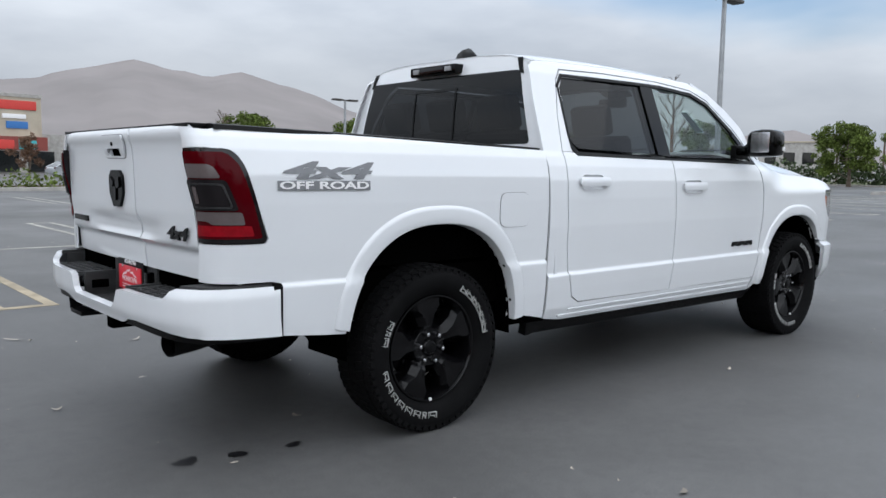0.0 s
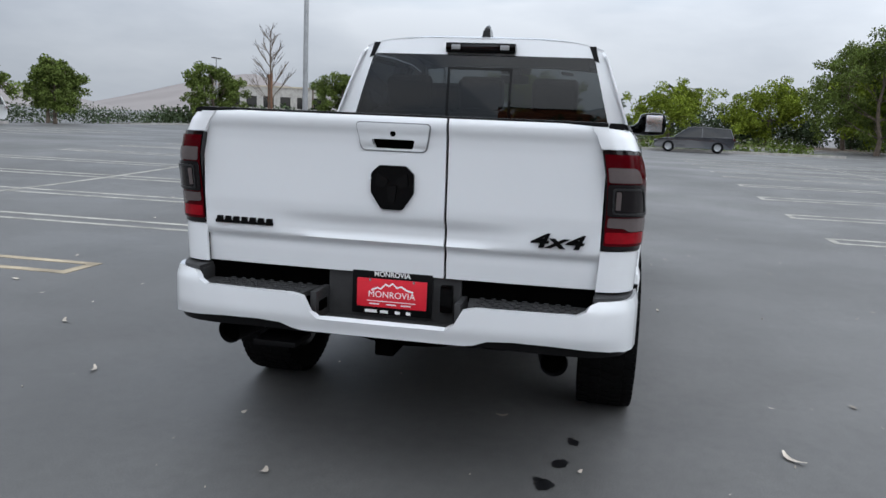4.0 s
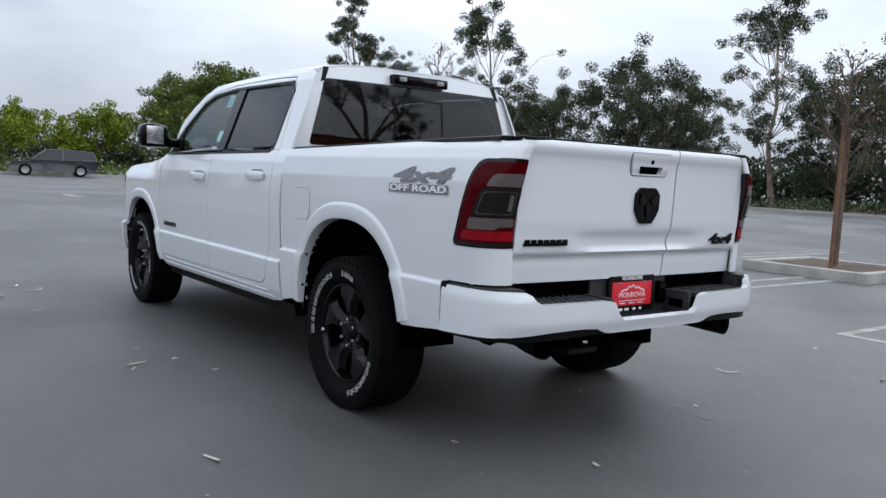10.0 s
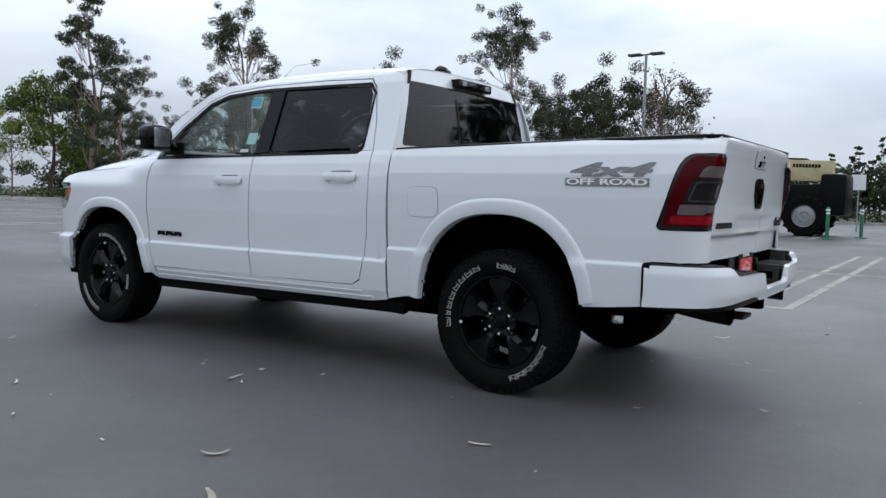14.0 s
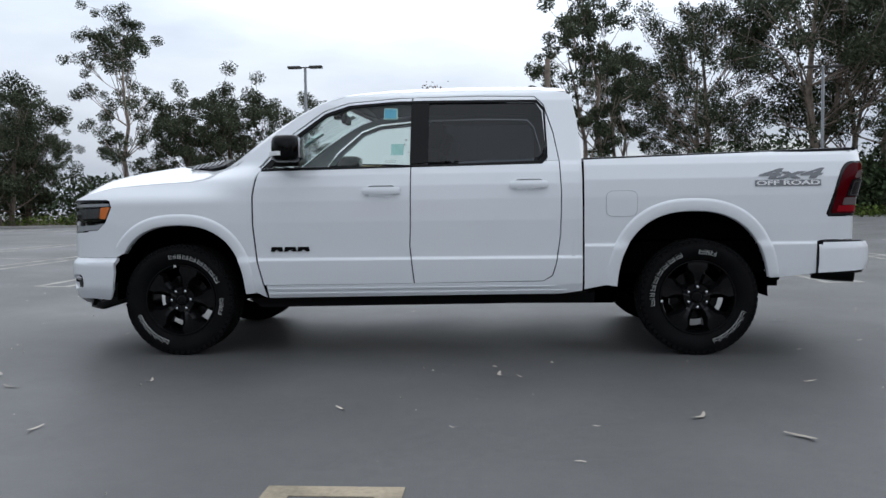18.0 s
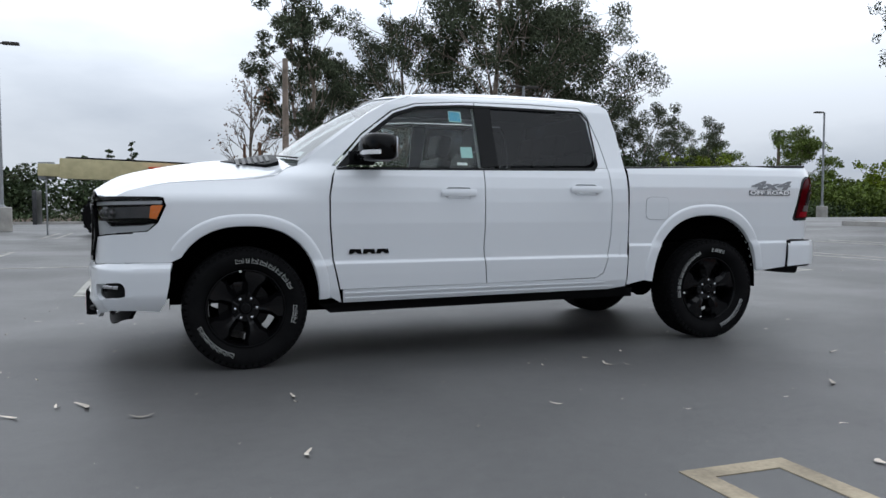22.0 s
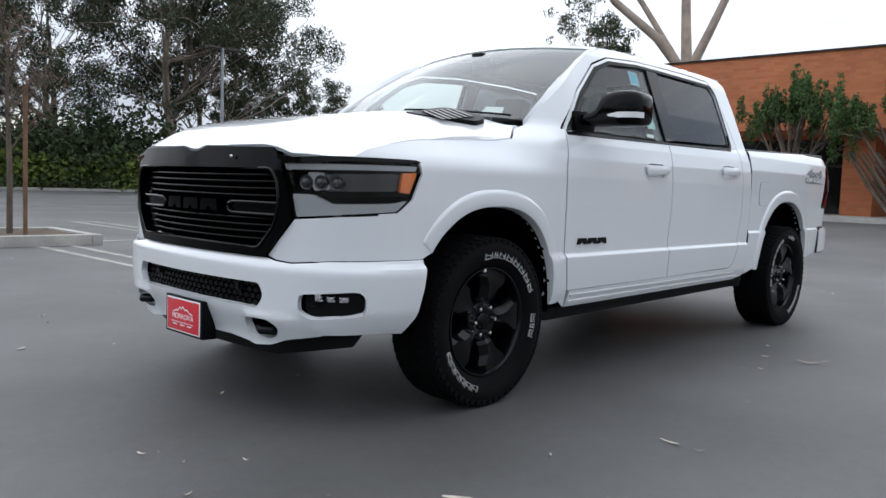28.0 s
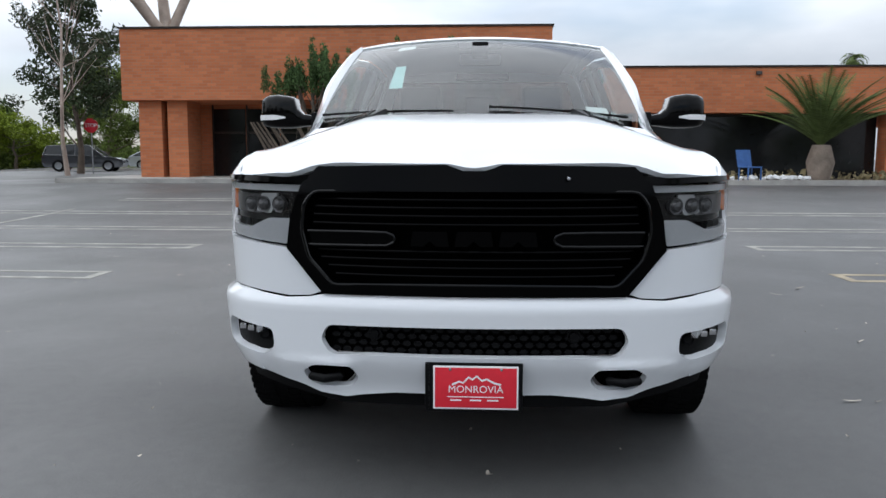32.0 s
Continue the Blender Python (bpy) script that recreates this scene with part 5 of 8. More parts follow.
# mirrors and handles
for s in (1, -1):
    bm, rows = bmesh.new(), []
    for y, x0, x1, z0, z1 in ((0.925, 2.80, 2.94, 1.380, 1.432), (1.00, 2.79, 2.935, 1.375, 1.445), (1.035, 2.765, 2.93, 1.370, 1.475), (1.055, 2.735, 2.93, 1.368, 1.535), (1.08, 2.715, 2.93, 1.366, 1.546),
                              (1.15, 2.708, 2.925, 1.366, 1.556), (1.21, 2.712, 2.905, 1.370, 1.552), (1.245, 2.722, 2.88, 1.378, 1.538), (1.258, 2.745, 2.85, 1.40, 1.51)):
        row = []
        for k in range(20):
            a = 2 * math.pi * k / 20
            c, sn = math.cos(a), math.sin(a)
            row.append(bm.verts.new(((x0 + x1) / 2 + (x1 - x0) / 2 * math.copysign(abs(c) ** 0.45, c), s * y, (z0 + z1) / 2 + (z1 - z0) / 2 * math.copysign(abs(sn) ** 0.45, sn))))
        rows.append(row)
    for ra, rb2 in zip(rows, rows[1:]):
        for k in range(20):
            bm.faces.new((ra[k], ra[(k + 1) % 20], rb2[(k + 1) % 20], rb2[k]))
    bm.faces.new(rows[0]), bm.faces.new(rows[-1])
    bmesh.ops.recalc_face_normals(bm, faces=bm.faces)
    mir = part("side_mirror", bm, GLOSS, pickup, "gloss black door mirror", smooth=50)
    part("mirror_foot", box(2.79, 2.97, min(s * 0.90, s * 0.945), max(s * 0.90, s * 0.945), 1.352, 1.45, 0.015), TRIM, mir)
    part("mirror_glass", box(2.703, 2.716, min(s * 1.095, s * 1.226), max(s * 1.095, s * 1.226), 1.396, 1.530, 0.005), CHROME, mir, "mirror glass")
    strip_pts = [(2.925, 1.10), (2.926, 1.16), (2.912, 1.205), (2.885, 1.245), (2.84, 1.264)]
    sig = bmesh.new()
    ring = []
    for k, (x, y) in enumerate(strip_pts):
        up = 0.004 if k == 0 else 0.014
        ring.append([sig.verts.new((x + o, s * (y + o * 0.6), 1.424 + dz)) for o, dz in ((-0.01, -up), (0.006, -up), (0.006, up), (-0.01, up))])
    for ra, rb2 in zip(ring, ring[1:]):
        for k in range(4):
            sig.faces.new((ra[k], ra[(k + 1) % 4], rb2[(k + 1) % 4], rb2[k]))
    sig.faces.new(ring[0]), sig.faces.new(ring[-1])
    bmesh.ops.recalc_face_normals(sig, faces=sig.faces)
    part("turn_signal", sig, PAPER, mir, "clear turn-signal strip")
    for x0, x1, z in HANDLES:
        xm, y = (x0 + x1) / 2, half_width((x0 + x1) / 2, z)
        hd = part("door_handle", sheet(rounded([(x0, z - 0.026), (x1, z - 0.026), (x1, z + 0.024), (x0, z + 0.024)], 0.018), lambda x, zz: (x, s * (half_width(x, zz) + 0.036 - 0.8 * (x - xm) ** 2 - 6 * (zz - z) ** 2), zz), (0.03, 0.008), 0.012, (), lambda c: Vector((0, c.y, 0))), WHITE, pickup)
        def cup(x, zz):
            fx, fz = (x - xm) / ((x1 - x0) / 2 - 0.033), (zz - z + 0.005) / 0.042
            return side(s, -0.034 * max(0.0, 1 - fx ** 4) * max(0.0, 1 - fz ** 4))(x, zz)

        part("handle_cup", sheet(cup_edge(x0 - 0.004, x1 + 0.004, z), cup, (0.02, 0.008), 0.0), WHITE, hd)
        if x0 > 2:
            part("lock_button", moved(lathe([(0, 0.002), (0.006, 0.002), (0.007, 0)], 12, "y"), Matrix.Translation((x0 + 0.05, s * (y + 0.027), z)) @ pose(0, 0, 0, 0, 0, 0 if s > 0 else 180)), UNDER, hd)


# badges and decals
def on_side(bm, s, x, z, off):
    """Letters laid onto the body's side."""
    for v in bm.verts:
        u, h, d = v.co.x, v.co.y, v.co.z
        px = x - s * u
        v.co = Vector((px, s * (half_width(px, z + h) + off + d), z + h))
    return bm


def fine(bm, cut=0.05):
    lo, hi = min(v.co.x for v in bm.verts), max(v.co.x for v in bm.verts)
    k = lo + cut
    while k < hi:
        bmesh.ops.bisect_plane(bm, geom=bm.verts[:] + bm.edges[:] + bm.faces[:], plane_co=(k, 0, 0), plane_no=(1, 0, 0))
        k += cut
    return bm


for s in (1, -1):
    big = text_mesh("4x4", 0.120, 0.0008, 0.30, 1.0, 0.005)
    wide = max(v.co.x for v in big.verts) - min(v.co.x for v in big.verts)
    bmesh.ops.scale(big, vec=(0.45 / wide, 0.78, 1), verts=big.verts)
    part("side_decal", on_side(fine(big), s, -0.60, 1.238, 0.0045), DECAL, pickup, "grey 4x4 decal", smooth=0)
    strip = box(-0.222, 0.222, -0.020, 0.020, 0, 0.0006)
    part("side_decal", on_side(fine(strip), s, -0.60, 1.178, 0.0045), DECAL, pickup, "grey decal strip", smooth=0)
    words = text_mesh("OFF ROAD", 0.042, 0.0006, 0, 1.0, 0.0012)
    wide = max(v.co.x for v in words.verts) - min(v.co.x for v in words.verts)
    bmesh.ops.scale(words, vec=(0.425 / wide, 1, 1), verts=words.verts)
    part("side_decal", on_side(fine(words), s, -0.60, 1.178, 0.007), PLATEWHITE, pickup, "white lettering", smooth=0)
    for k in range(3):
        xm = (2.945, 2.848, 2.752)[k]
        poly = [(xm + 0.045, 0.745), (xm + 0.038, 0.778), (xm - 0.038, 0.778), (xm - 0.045, 0.745), (xm - 0.018, 0.745), (xm, 0.758), (xm + 0.018, 0.745)]
        part("door_badge", sheet(poly, side(s, 0.007), (0.2, 0.2), 0.008), GLOSS, pickup, "black badge shape")
bm = text_mesh("4x4", 0.075, 0.004, 0.25, 1.0, 0.002)
bmesh.ops.scale(bm, vec=(1.75, 1, 1), verts=bm.verts)
part("tailgate_badge", moved(bm, Matrix.Translation((gate_map(-0.63, 0.975)[0] - 0.006, -0.632, 0.972)) @ pose(0, 0, 0, 90, 0, -90)), GLOSS, pickup, "black 4x4 badge", smooth=0)
for k in range(7):
    y = 0.735 - 0.0365 * k
    part("tailgate_badge", sheet([(y + 0.015, 0.957), (y - 0.016, 0.957), (y - 0.016, 0.985), (y + 0.008, 0.985)], lambda a, z: (gate_map(a, z)[0] - 0.008, a, z), (1, 1), 0.008, (), rear_out), GLOSS, pickup, "black badge bar")
part("tailgate_badge", sheet([(0.752, 0.957), (0.498, 0.957), (0.498, 0.968), (0.752, 0.968)], lambda a, z: (gate_map(a, z)[0] - 0.006, a, z), (1, 1), 0.006, (), rear_out), GLOSS, pickup, "black badge strip")
plate(pose(-1.072, 0.003, 0.712, 0, 0, 180), "red dealer plate in a black frame on the rear bumper", True)
plate(pose(4.692, 0.01, 0.392), "red dealer plate on the front bumper", False)

# cabin


def seat(x, y, w, back_tilt=14):
    st = new("car_seat")
    st.parent = pickup
    st.matrix_basis = pose(x, y, 0.62)
    part("cushion", box(-0.05, 0.48, -w / 2, w / 2, 0.10, 0.28, 0.06, None, 3), SEAT, st)
    part("backrest", moved(box(-0.10, 0.06, -w / 2, w / 2, 0.0, 0.66, 0.06, None, 3), pose(-0.02, 0, 0.22, 0, -back_tilt, 0)), SEAT, st)
    part("headrest", moved(box(-0.06, 0.06, -0.14, 0.14, 0.69, 0.89, 0.05, None, 3), pose(-0.02, 0, 0.20, 0, -back_tilt, 0)), SEAT, st)
    return st


seat(2.05, 0.42, 0.54), seat(2.05, -0.42, 0.54), seat(1.13, 0.46, 0.50), seat(1.13, -0.46, 0.50), seat(1.13, 0.0, 0.40)
part("dashboard", moved(box(2.80, 3.28, -0.80, 0.80, 1.0, 1.29, 0.07, None, 3), Matrix()), SEAT, pickup, "dark dashboard")
part("cabin_floor", box(0.86, 3.2, -0.86, 0.86, 0.60, 0.64), SEAT, pickup)
part("headliner", sheet([(0.9, -0.62), (2.45, -0.62), (2.45, 0.62), (0.9, 0.62)], lambda x, y: (x, y, roof_z(x, y) - 0.045), (0.2, 0.2), 0.01, (), lambda c: Vector((0, 0, -1))), HEADLINER, pickup)
steer = part("steering_wheel", moved(lathe([(0.18 + 0.017 * math.cos(a), 0.017 * math.sin(a)) for a in [math.pi * 2 * k / 8 for k in range(9)]], 32), pose(2.66, 0.42, 1.18, 0, -62, 0)), SEAT, pickup)
part("steering_hub", moved(box(-0.05, 0.05, -0.17, 0.17, -0.02, 0.02, 0.015), pose(2.67, 0.42, 1.175, 0, -62, 0)), SEAT, steer)
for s in (1, -1):
    part("door_lining", sheet([(3.0, 0.62), (1.0, 0.62), (1.0, 1.33), (3.0, 1.33)], side(s, -0.07), (0.3, 0.2), 0.03), SEAT, pickup)
    part("belt_pillar", sheet([(1.99, 1.34), (1.99, 1.80), (1.87, 1.80), (1.87, 1.34)], side(s, -0.05), (0.2, 0.1), 0.02), HEADLINER, pickup)
mir_in = part("rear_view_mirror", box(2.60, 2.64, -0.12, 0.12, 1.74, 1.81, 0.015), TRIM, pickup)
part("mirror_stem", box(2.62, 2.72, -0.05, 0.05, 1.78, 1.87, 0.02), TRIM, mir_in)
# stickers on the glass
for s, lst in ((1, (([(2.19, 1.685), (2.19, 1.77), (2.09, 1.765), (2.09, 1.68)], STICKER), ([(2.13, 1.42), (2.13, 1.50), (2.04, 1.50), (2.04, 1.42)], STICKER), ([(2.17, 1.365), (2.17, 1.385), (2.09, 1.385), (2.09, 1.365)], PAPER))),):
    for poly, mt in lst:
        part("window_sticker", sheet(poly, side(s, -0.022), (0.2, 0.2), 0.001), mt, pickup, "paper window sticker")
part("window_sticker", sheet([(2.185, 1.695), (2.185, 1.762), (2.10, 1.758), (2.10, 1.69)], side(1, -0.0195), (0.2, 0.2), 0.0005), STICKERBLUE, pickup, "blue print on a window sticker")
for poly, mt in (([(-0.60, 0.30), (-0.51, 0.30), (-0.53, 0.58), (-0.605, 0.58)], STICKER), ([(-0.66, 0.86), (-0.52, 0.87), (-0.52, 0.93), (-0.65, 0.92)], PAPER), ([(0.66, 0.06), (0.80, 0.06), (0.79, 0.12), (0.66, 0.12)], PAPER)):
    part("window_sticker", sheet(poly, lambda a, w: tuple(Vector(ws_map(a, w)) + Vector((-0.008, 0, -0.008))), (0.2, 0.2), 0.001), mt, pickup, "paper sticker inside the windscreen")


# ---- the car park ----
def brick_material():
    m = material("orange_brick", (0.40, 0.135, 0.06), 0.85, vary=0.1, scale=2)
    n, l = m.node_tree.nodes, m.node_tree.links
    b = n["Principled BSDF"]
    tc = n.new("ShaderNodeTexCoord")
    split = n.new("ShaderNodeSeparateXYZ")
    l.new(tc.outputs["Object"], split.inputs[0])
    along = n.new("ShaderNodeMath")
    l.new(split.outputs[0], along.inputs[0])
    l.new(split.outputs[1], along.inputs[1])
    mp = n.new("ShaderNodeCombineXYZ")
    l.new(along.outputs[0], mp.inputs[0])
    l.new(split.outputs[2], mp.inputs[1])
    br = n.new("ShaderNodeTexBrick")
    br.inputs["Scale"].default_value = 1.0
    br.inputs["Brick Width"].default_value, br.inputs["Row Height"].default_value, br.inputs["Mortar Size"].default_value = 0.30, 0.10, 0.008
    br.inputs["Color1"].default_value, br.inputs["Color2"].default_value = (0.56, 0.185, 0.075, 1), (0.46, 0.14, 0.056, 1)
    br.inputs["Mortar"].default_value = (0.36, 0.19, 0.115, 1)
    l.new(mp.outputs[0], br.inputs[0])
    mul = n.new("ShaderNodeMixRGB")
    mul.blend_type = "MULTIPLY"
    mul.inputs[0].default_value = 1
    ns = n.new("ShaderNodeTexNoise")
    ns.inputs["Scale"].default_value = 0.7
    l.new(tc.outputs["Object"], ns.inputs[0])
    mr = n.new("ShaderNodeMapRange")
    mr.inputs[3].default_value, mr.inputs[4].default_value = 0.8, 1.2
    l.new(ns.outputs[0], mr.inputs[0])
    l.new(br.outputs[0], mul.inputs[1])
    l.new(mr.outputs[0], mul.inputs[2])
    l.new(mul.outputs[0], b.inputs["Base Color"])
    bn = n.new("ShaderNodeBump")
    bn.inputs["Strength"].default_value, bn.inputs["Distance"].default_value = 0.5, 0.01
    bn.invert = True
    l.new(br.outputs["Fac"], bn.inputs["Height"])
    l.new(bn.outputs[0], b.inputs["Normal"])
    return m


def asphalt_material():
    m = material("asphalt", (0.060, 0.061, 0.064), 0.78, vary=0.0)
    n, l = m.node_tree.nodes, m.node_tree.links
    b = n["Principled BSDF"]
    b.inputs["Specular IOR Level"].default_value = 0.6
    tc = n.new("ShaderNodeTexCoord")

    def noise_of(scale, detail=4, rough=0.55):
        x = n.new("ShaderNodeTexNoise")
        x.inputs["Scale"].default_value, x.inputs["Detail"].default_value, x.inputs["Roughness"].default_value = scale, detail, rough
        l.new(tc.outputs["Object"], x.inputs[0])
        return x.outputs[0]

    def ranged(v, a, c, lo=0.3, hi=0.7):
        x = n.new("ShaderNodeMapRange")
        x.inputs[1].default_value, x.inputs[2].default_value, x.inputs[3].default_value, x.inputs[4].default_value = lo, hi, a, c
        l.new(v, x.inputs[0])
        return x.outputs[0]

    def times(a, c):
        x = n.new("ShaderNodeMath")
        x.operation = "MULTIPLY"
        l.new(a, x.inputs[0])
        l.new(c, x.inputs[1])
        return x.outputs[0]

    v = times(times(ranged(noise_of(0.12), 0.74, 1.26), ranged(noise_of(0.9), 0.86, 1.16)), times(ranged(noise_of(14), 0.9, 1.1), ranged(noise_of(160, 2), 0.72, 1.32)))
    col = n.new("ShaderNodeMixRGB")
    col.blend_type = "MULTIPLY"
    col.inputs[0].default_value = 1
    col.inputs[1].default_value = (0.0750, 0.0740, 0.0724, 1)
    l.new(v, col.inputs[2])
    l.new(col.outputs[0], b.inputs["Base Color"])
    l.new(ranged(noise_of(0.35), 0.46, 0.66), b.inputs["Roughness"])
    bn = n.new("ShaderNodeBump")
    bn.inputs["Strength"].default_value, bn.inputs["Distance"].default_value = 0.35, 0.004
    l.new(noise_of(220, 2), bn.inputs["Height"])
    l.new(bn.outputs[0], b.inputs["Normal"])
    return m


ASPHALT = asphalt_material()
PAINT = material("worn_line_paint", (0.30, 0.29, 0.26), 0.8, vary=0.35, scale=3.0, bump=0.3, bump_scale=120)
YELLOW = material("worn_yellow_paint", (0.30, 0.25, 0.175), 0.8, vary=0.35, scale=3.0, bump=0.3, bump_scale=120)
CONCRETE = material("kerb_concrete", (0.36, 0.345, 0.32), 0.85, vary=0.18, scale=2.5, bump=0.3, bump_scale=60)
SOIL = material("bark_mulch", (0.085, 0.06, 0.04), 0.95, vary=0.4, scale=3, bump=0.8, bump_scale=25)
GRASS = material("dry_ground_cover", (0.075, 0.085, 0.03), 0.95, vary=0.45, scale=1.2, bump=0.9, bump_scale=14)
POLE = material("galvanised_pole", (0.30, 0.31, 0.32), 0.45, 0.5, vary=0.12, scale=5)
DARKPOLE = material("bronze_lamp_head", (0.06, 0.055, 0.05), 0.5, 0.3, vary=0.15)
BARK = material("eucalyptus_bark", (0.22, 0.175, 0.14), 0.9, vary=0.35, scale=2.5, bump=0.6, bump_scale=14)
PALEBARK = material("pale_gum_bark", (0.40, 0.325, 0.27), 0.85, vary=0.25, scale=1.8, bump=0.4, bump_scale=12)
DARKBARK = material("grey_brown_bark", (0.11, 0.085, 0.065), 0.9, vary=0.35, scale=3, bump=0.6, bump_scale=16)
LEAF_EUC = material("eucalyptus_leaves", (0.060, 0.072, 0.042), 0.8, specular=0.15, vary=0.35, scale=0.6, island=0.45, fine=False)
LEAF_OAK = material("green_leaves", (0.092, 0.125, 0.028), 0.8, specular=0.15, vary=0.35, scale=0.7, island=0.45, fine=False)
LEAF_LIME = material("yellow_green_leaves", (0.155, 0.20, 0.022), 0.8, specular=0.15, vary=0.3, scale=0.7, island=0.4, fine=False)
LEAF_DARK = material("dark_green_leaves", (0.050, 0.070, 0.034), 0.8, specular=0.15, vary=0.35, scale=0.8, island=0.45, fine=False)
LEAF_PINE = material("juniper_leaves", (0.075, 0.125, 0.045), 0.8, specular=0.15, vary=0.3, scale=1.2, island=0.4, fine=False)
LEAF_DRY = material("dry_red_leaves", (0.13, 0.07, 0.04), 0.7, vary=0.3, scale=1, island=0.4, fine=False)
LEAF_PALM = material("palm_fronds", (0.10, 0.135, 0.045), 0.8, specular=0.15, vary=0.3, scale=2, island=0.35, fine=False)
STAKE = material("brown_tree_stake", (0.16, 0.085, 0.05), 0.85, vary=0.25, scale=5)
BRICK = brick_material()
DARKGLASS = material("dark_shop_glass", (0.012, 0.013, 0.014), 0.06, vary=0.1)
BRONZE = material("dark_bronze_frame", (0.03, 0.024, 0.02), 0.4, 0.5, vary=0.15)
DRYGRASS = material("dry_straw_grass", (0.30, 0.25, 0.14), 0.9, vary=0.3, scale=2, island=0.4, fine=False)
BLUEPLASTIC = material("blue_plastic", (0.05, 0.13, 0.34), 0.5, vary=0.15, scale=8)
LITTER = material("dry_bark_litter", (0.40, 0.355, 0.30), 0.8, vary=0.3, scale=9, island=0.5)



def rise_at(x, y):
    """The car park falls towards its middle: it climbs a little to the building and to the far rows."""
    return (0.42 * ease(-5, -17, x) + 0.30 * ease(6, 19, x)) * ease(-38, -27, y) * ease(46, 34, y)


gx = [-3500, -900, -250, -100, -60, -35] + [v * 0.5 for v in range(-44, 49)] + [30, 45, 70, 110, 250, 900, 3500]
gy = [-3500, -900, -250, -100, -60, -45] + list(range(-40, 50, 2)) + [55, 70, 110, 250, 900, 3500]
me = bpy.data.meshes.new("ground")
me.from_pydata([(x, y, rise_at(x, y)) for y in gy for x in gx], [],
               [(k * len(gx) + i, k * len(gx) + i + 1, (k + 1) * len(gx) + i + 1, (k + 1) * len(gx) + i) for k in range(len(gy) - 1) for i in range(len(gx) - 1)])
me.materials.append(ASPHALT)
me.shade_smooth()
ground = tagged(new("ground", me), "dark grey asphalt car park reaching to the horizon", "ground", kind="structure")


def strip(name, x0, x1, y0, y1, mat, z=0.004, label="", cat="marking"):
    o = mesh_object(name, box(x0, x1, y0, y1, -0.02, z), mat, None, 0)
    return tagged(o, label, cat, kind="structure")


def hairpin(x, y0, y1, mat, gap=0.21, w=0.10):
    """A parking bay divider: two lines joined at their open end."""
    bm = box(x - gap - w / 2, x - gap + w / 2, min(y0, y1), max(y0, y1), -0.02, 0.004)
    box(x + gap - w / 2, x + gap + w / 2, min(y0, y1), max(y0, y1), -0.02, 0.004, 0, bm)
    e = math.copysign(w, y1 - y0)
    box(x - gap + w / 2, x + gap - w / 2, min(y0, y0 + e), max(y0, y0 + e), -0.02, 0.004, 0, bm)
    return tagged(mesh_object("parking_line", bm, mat, None, 0), "worn double parking line with a closed end", "marking", "parking bay lines", "structure")


for k in range(-4, 13):
    hairpin(1.98 + 2.67 * k, 3.62, 8.7, YELLOW if k in (0, -1) else PAINT)
    hairpin(-0.40 + 2.66 * k, -3.9, -8.7, PAINT)
    if k > -4:
        hairpin(1.98 + 2.67 * k, 13.9, 8.9, PAINT)
        hairpin(-0.40 + 2.66 * k, -13.9, -8.9, PAINT)
for k in range(0, 12):
    hairpin(1.98 + 2.67 * k, 21.8, 27.2, PAINT)
    hairpin(-0.40 + 2.66 * k, -21.5, -26.8, PAINT)
for y in (8.8, -8.8):
    strip("centre_line", -9, 34, y - 0.05, y + 0.05, PAINT, 0.0045, "worn line between two rows of bays")


def arrow(x, y, turn):
    bm = box(-0.9, 0.3, -0.09, 0.09, -0.02, 0.004)
    tri = bmesh.new()
    top = [tri.verts.new(v) for v in ((0.3, -0.32, 0.004), (1.0, 0, 0.004), (0.3, 0.32, 0.004))]
    tri.faces.new(top)
    join(bm, tri)
    o = mesh_object("pavement_arrow", bm, PAINT, None, 0)
    o.matrix_world = pose(x, y, 0, 0, 0, turn)
    return tagged(o, "worn white direction arrow on the asphalt", "marking", kind="structure")


arrow(19.5, -1.6, 180), arrow(21.3, 2.0, 0), arrow(40, 1.5, 0)


# ---- trees ----
def leaves(rng, centres, radii, count, size, slim=0.35, droop=0.3, flat=0.8):
    """A crown of many single leaf clumps scattered through blobs."""
    count, size = int(count * 3.0), size * 0.58
    centres, radii = np.array(centres), np.array(radii) * 1.22
    w = radii ** 2 / (radii ** 2).sum()
    pick = rng.choice(len(centres), count, p=w)
    d = rng.normal(size=(count, 3))
    d /= np.linalg.norm(d, axis=1)[:, None]
    p = centres[pick] + d * (radii[pick] * rng.random(count) ** 0.45)[:, None] * (1, 1, flat)
    a = rng.normal(size=(count, 3)) + (0, 0, -droop)
    a /= np.linalg.norm(a, axis=1)[:, None]
    b = np.cross(a, rng.normal(size=(count, 3)))
    b /= np.linalg.norm(b, axis=1)[:, None]
    s = (size * (0.6 + 0.8 * rng.random(count)))[:, None]
    quad = np.stack([p - a * s * 0.5, p + b * s * slim * 0.5, p + a * s * 0.5, p - b * s * slim * 0.5], 1).reshape(-1, 3)
    me = bpy.data.meshes.new("crown")
    me.from_pydata(quad.tolist(), [], np.arange(count * 4).reshape(-1, 4).tolist())
    return me


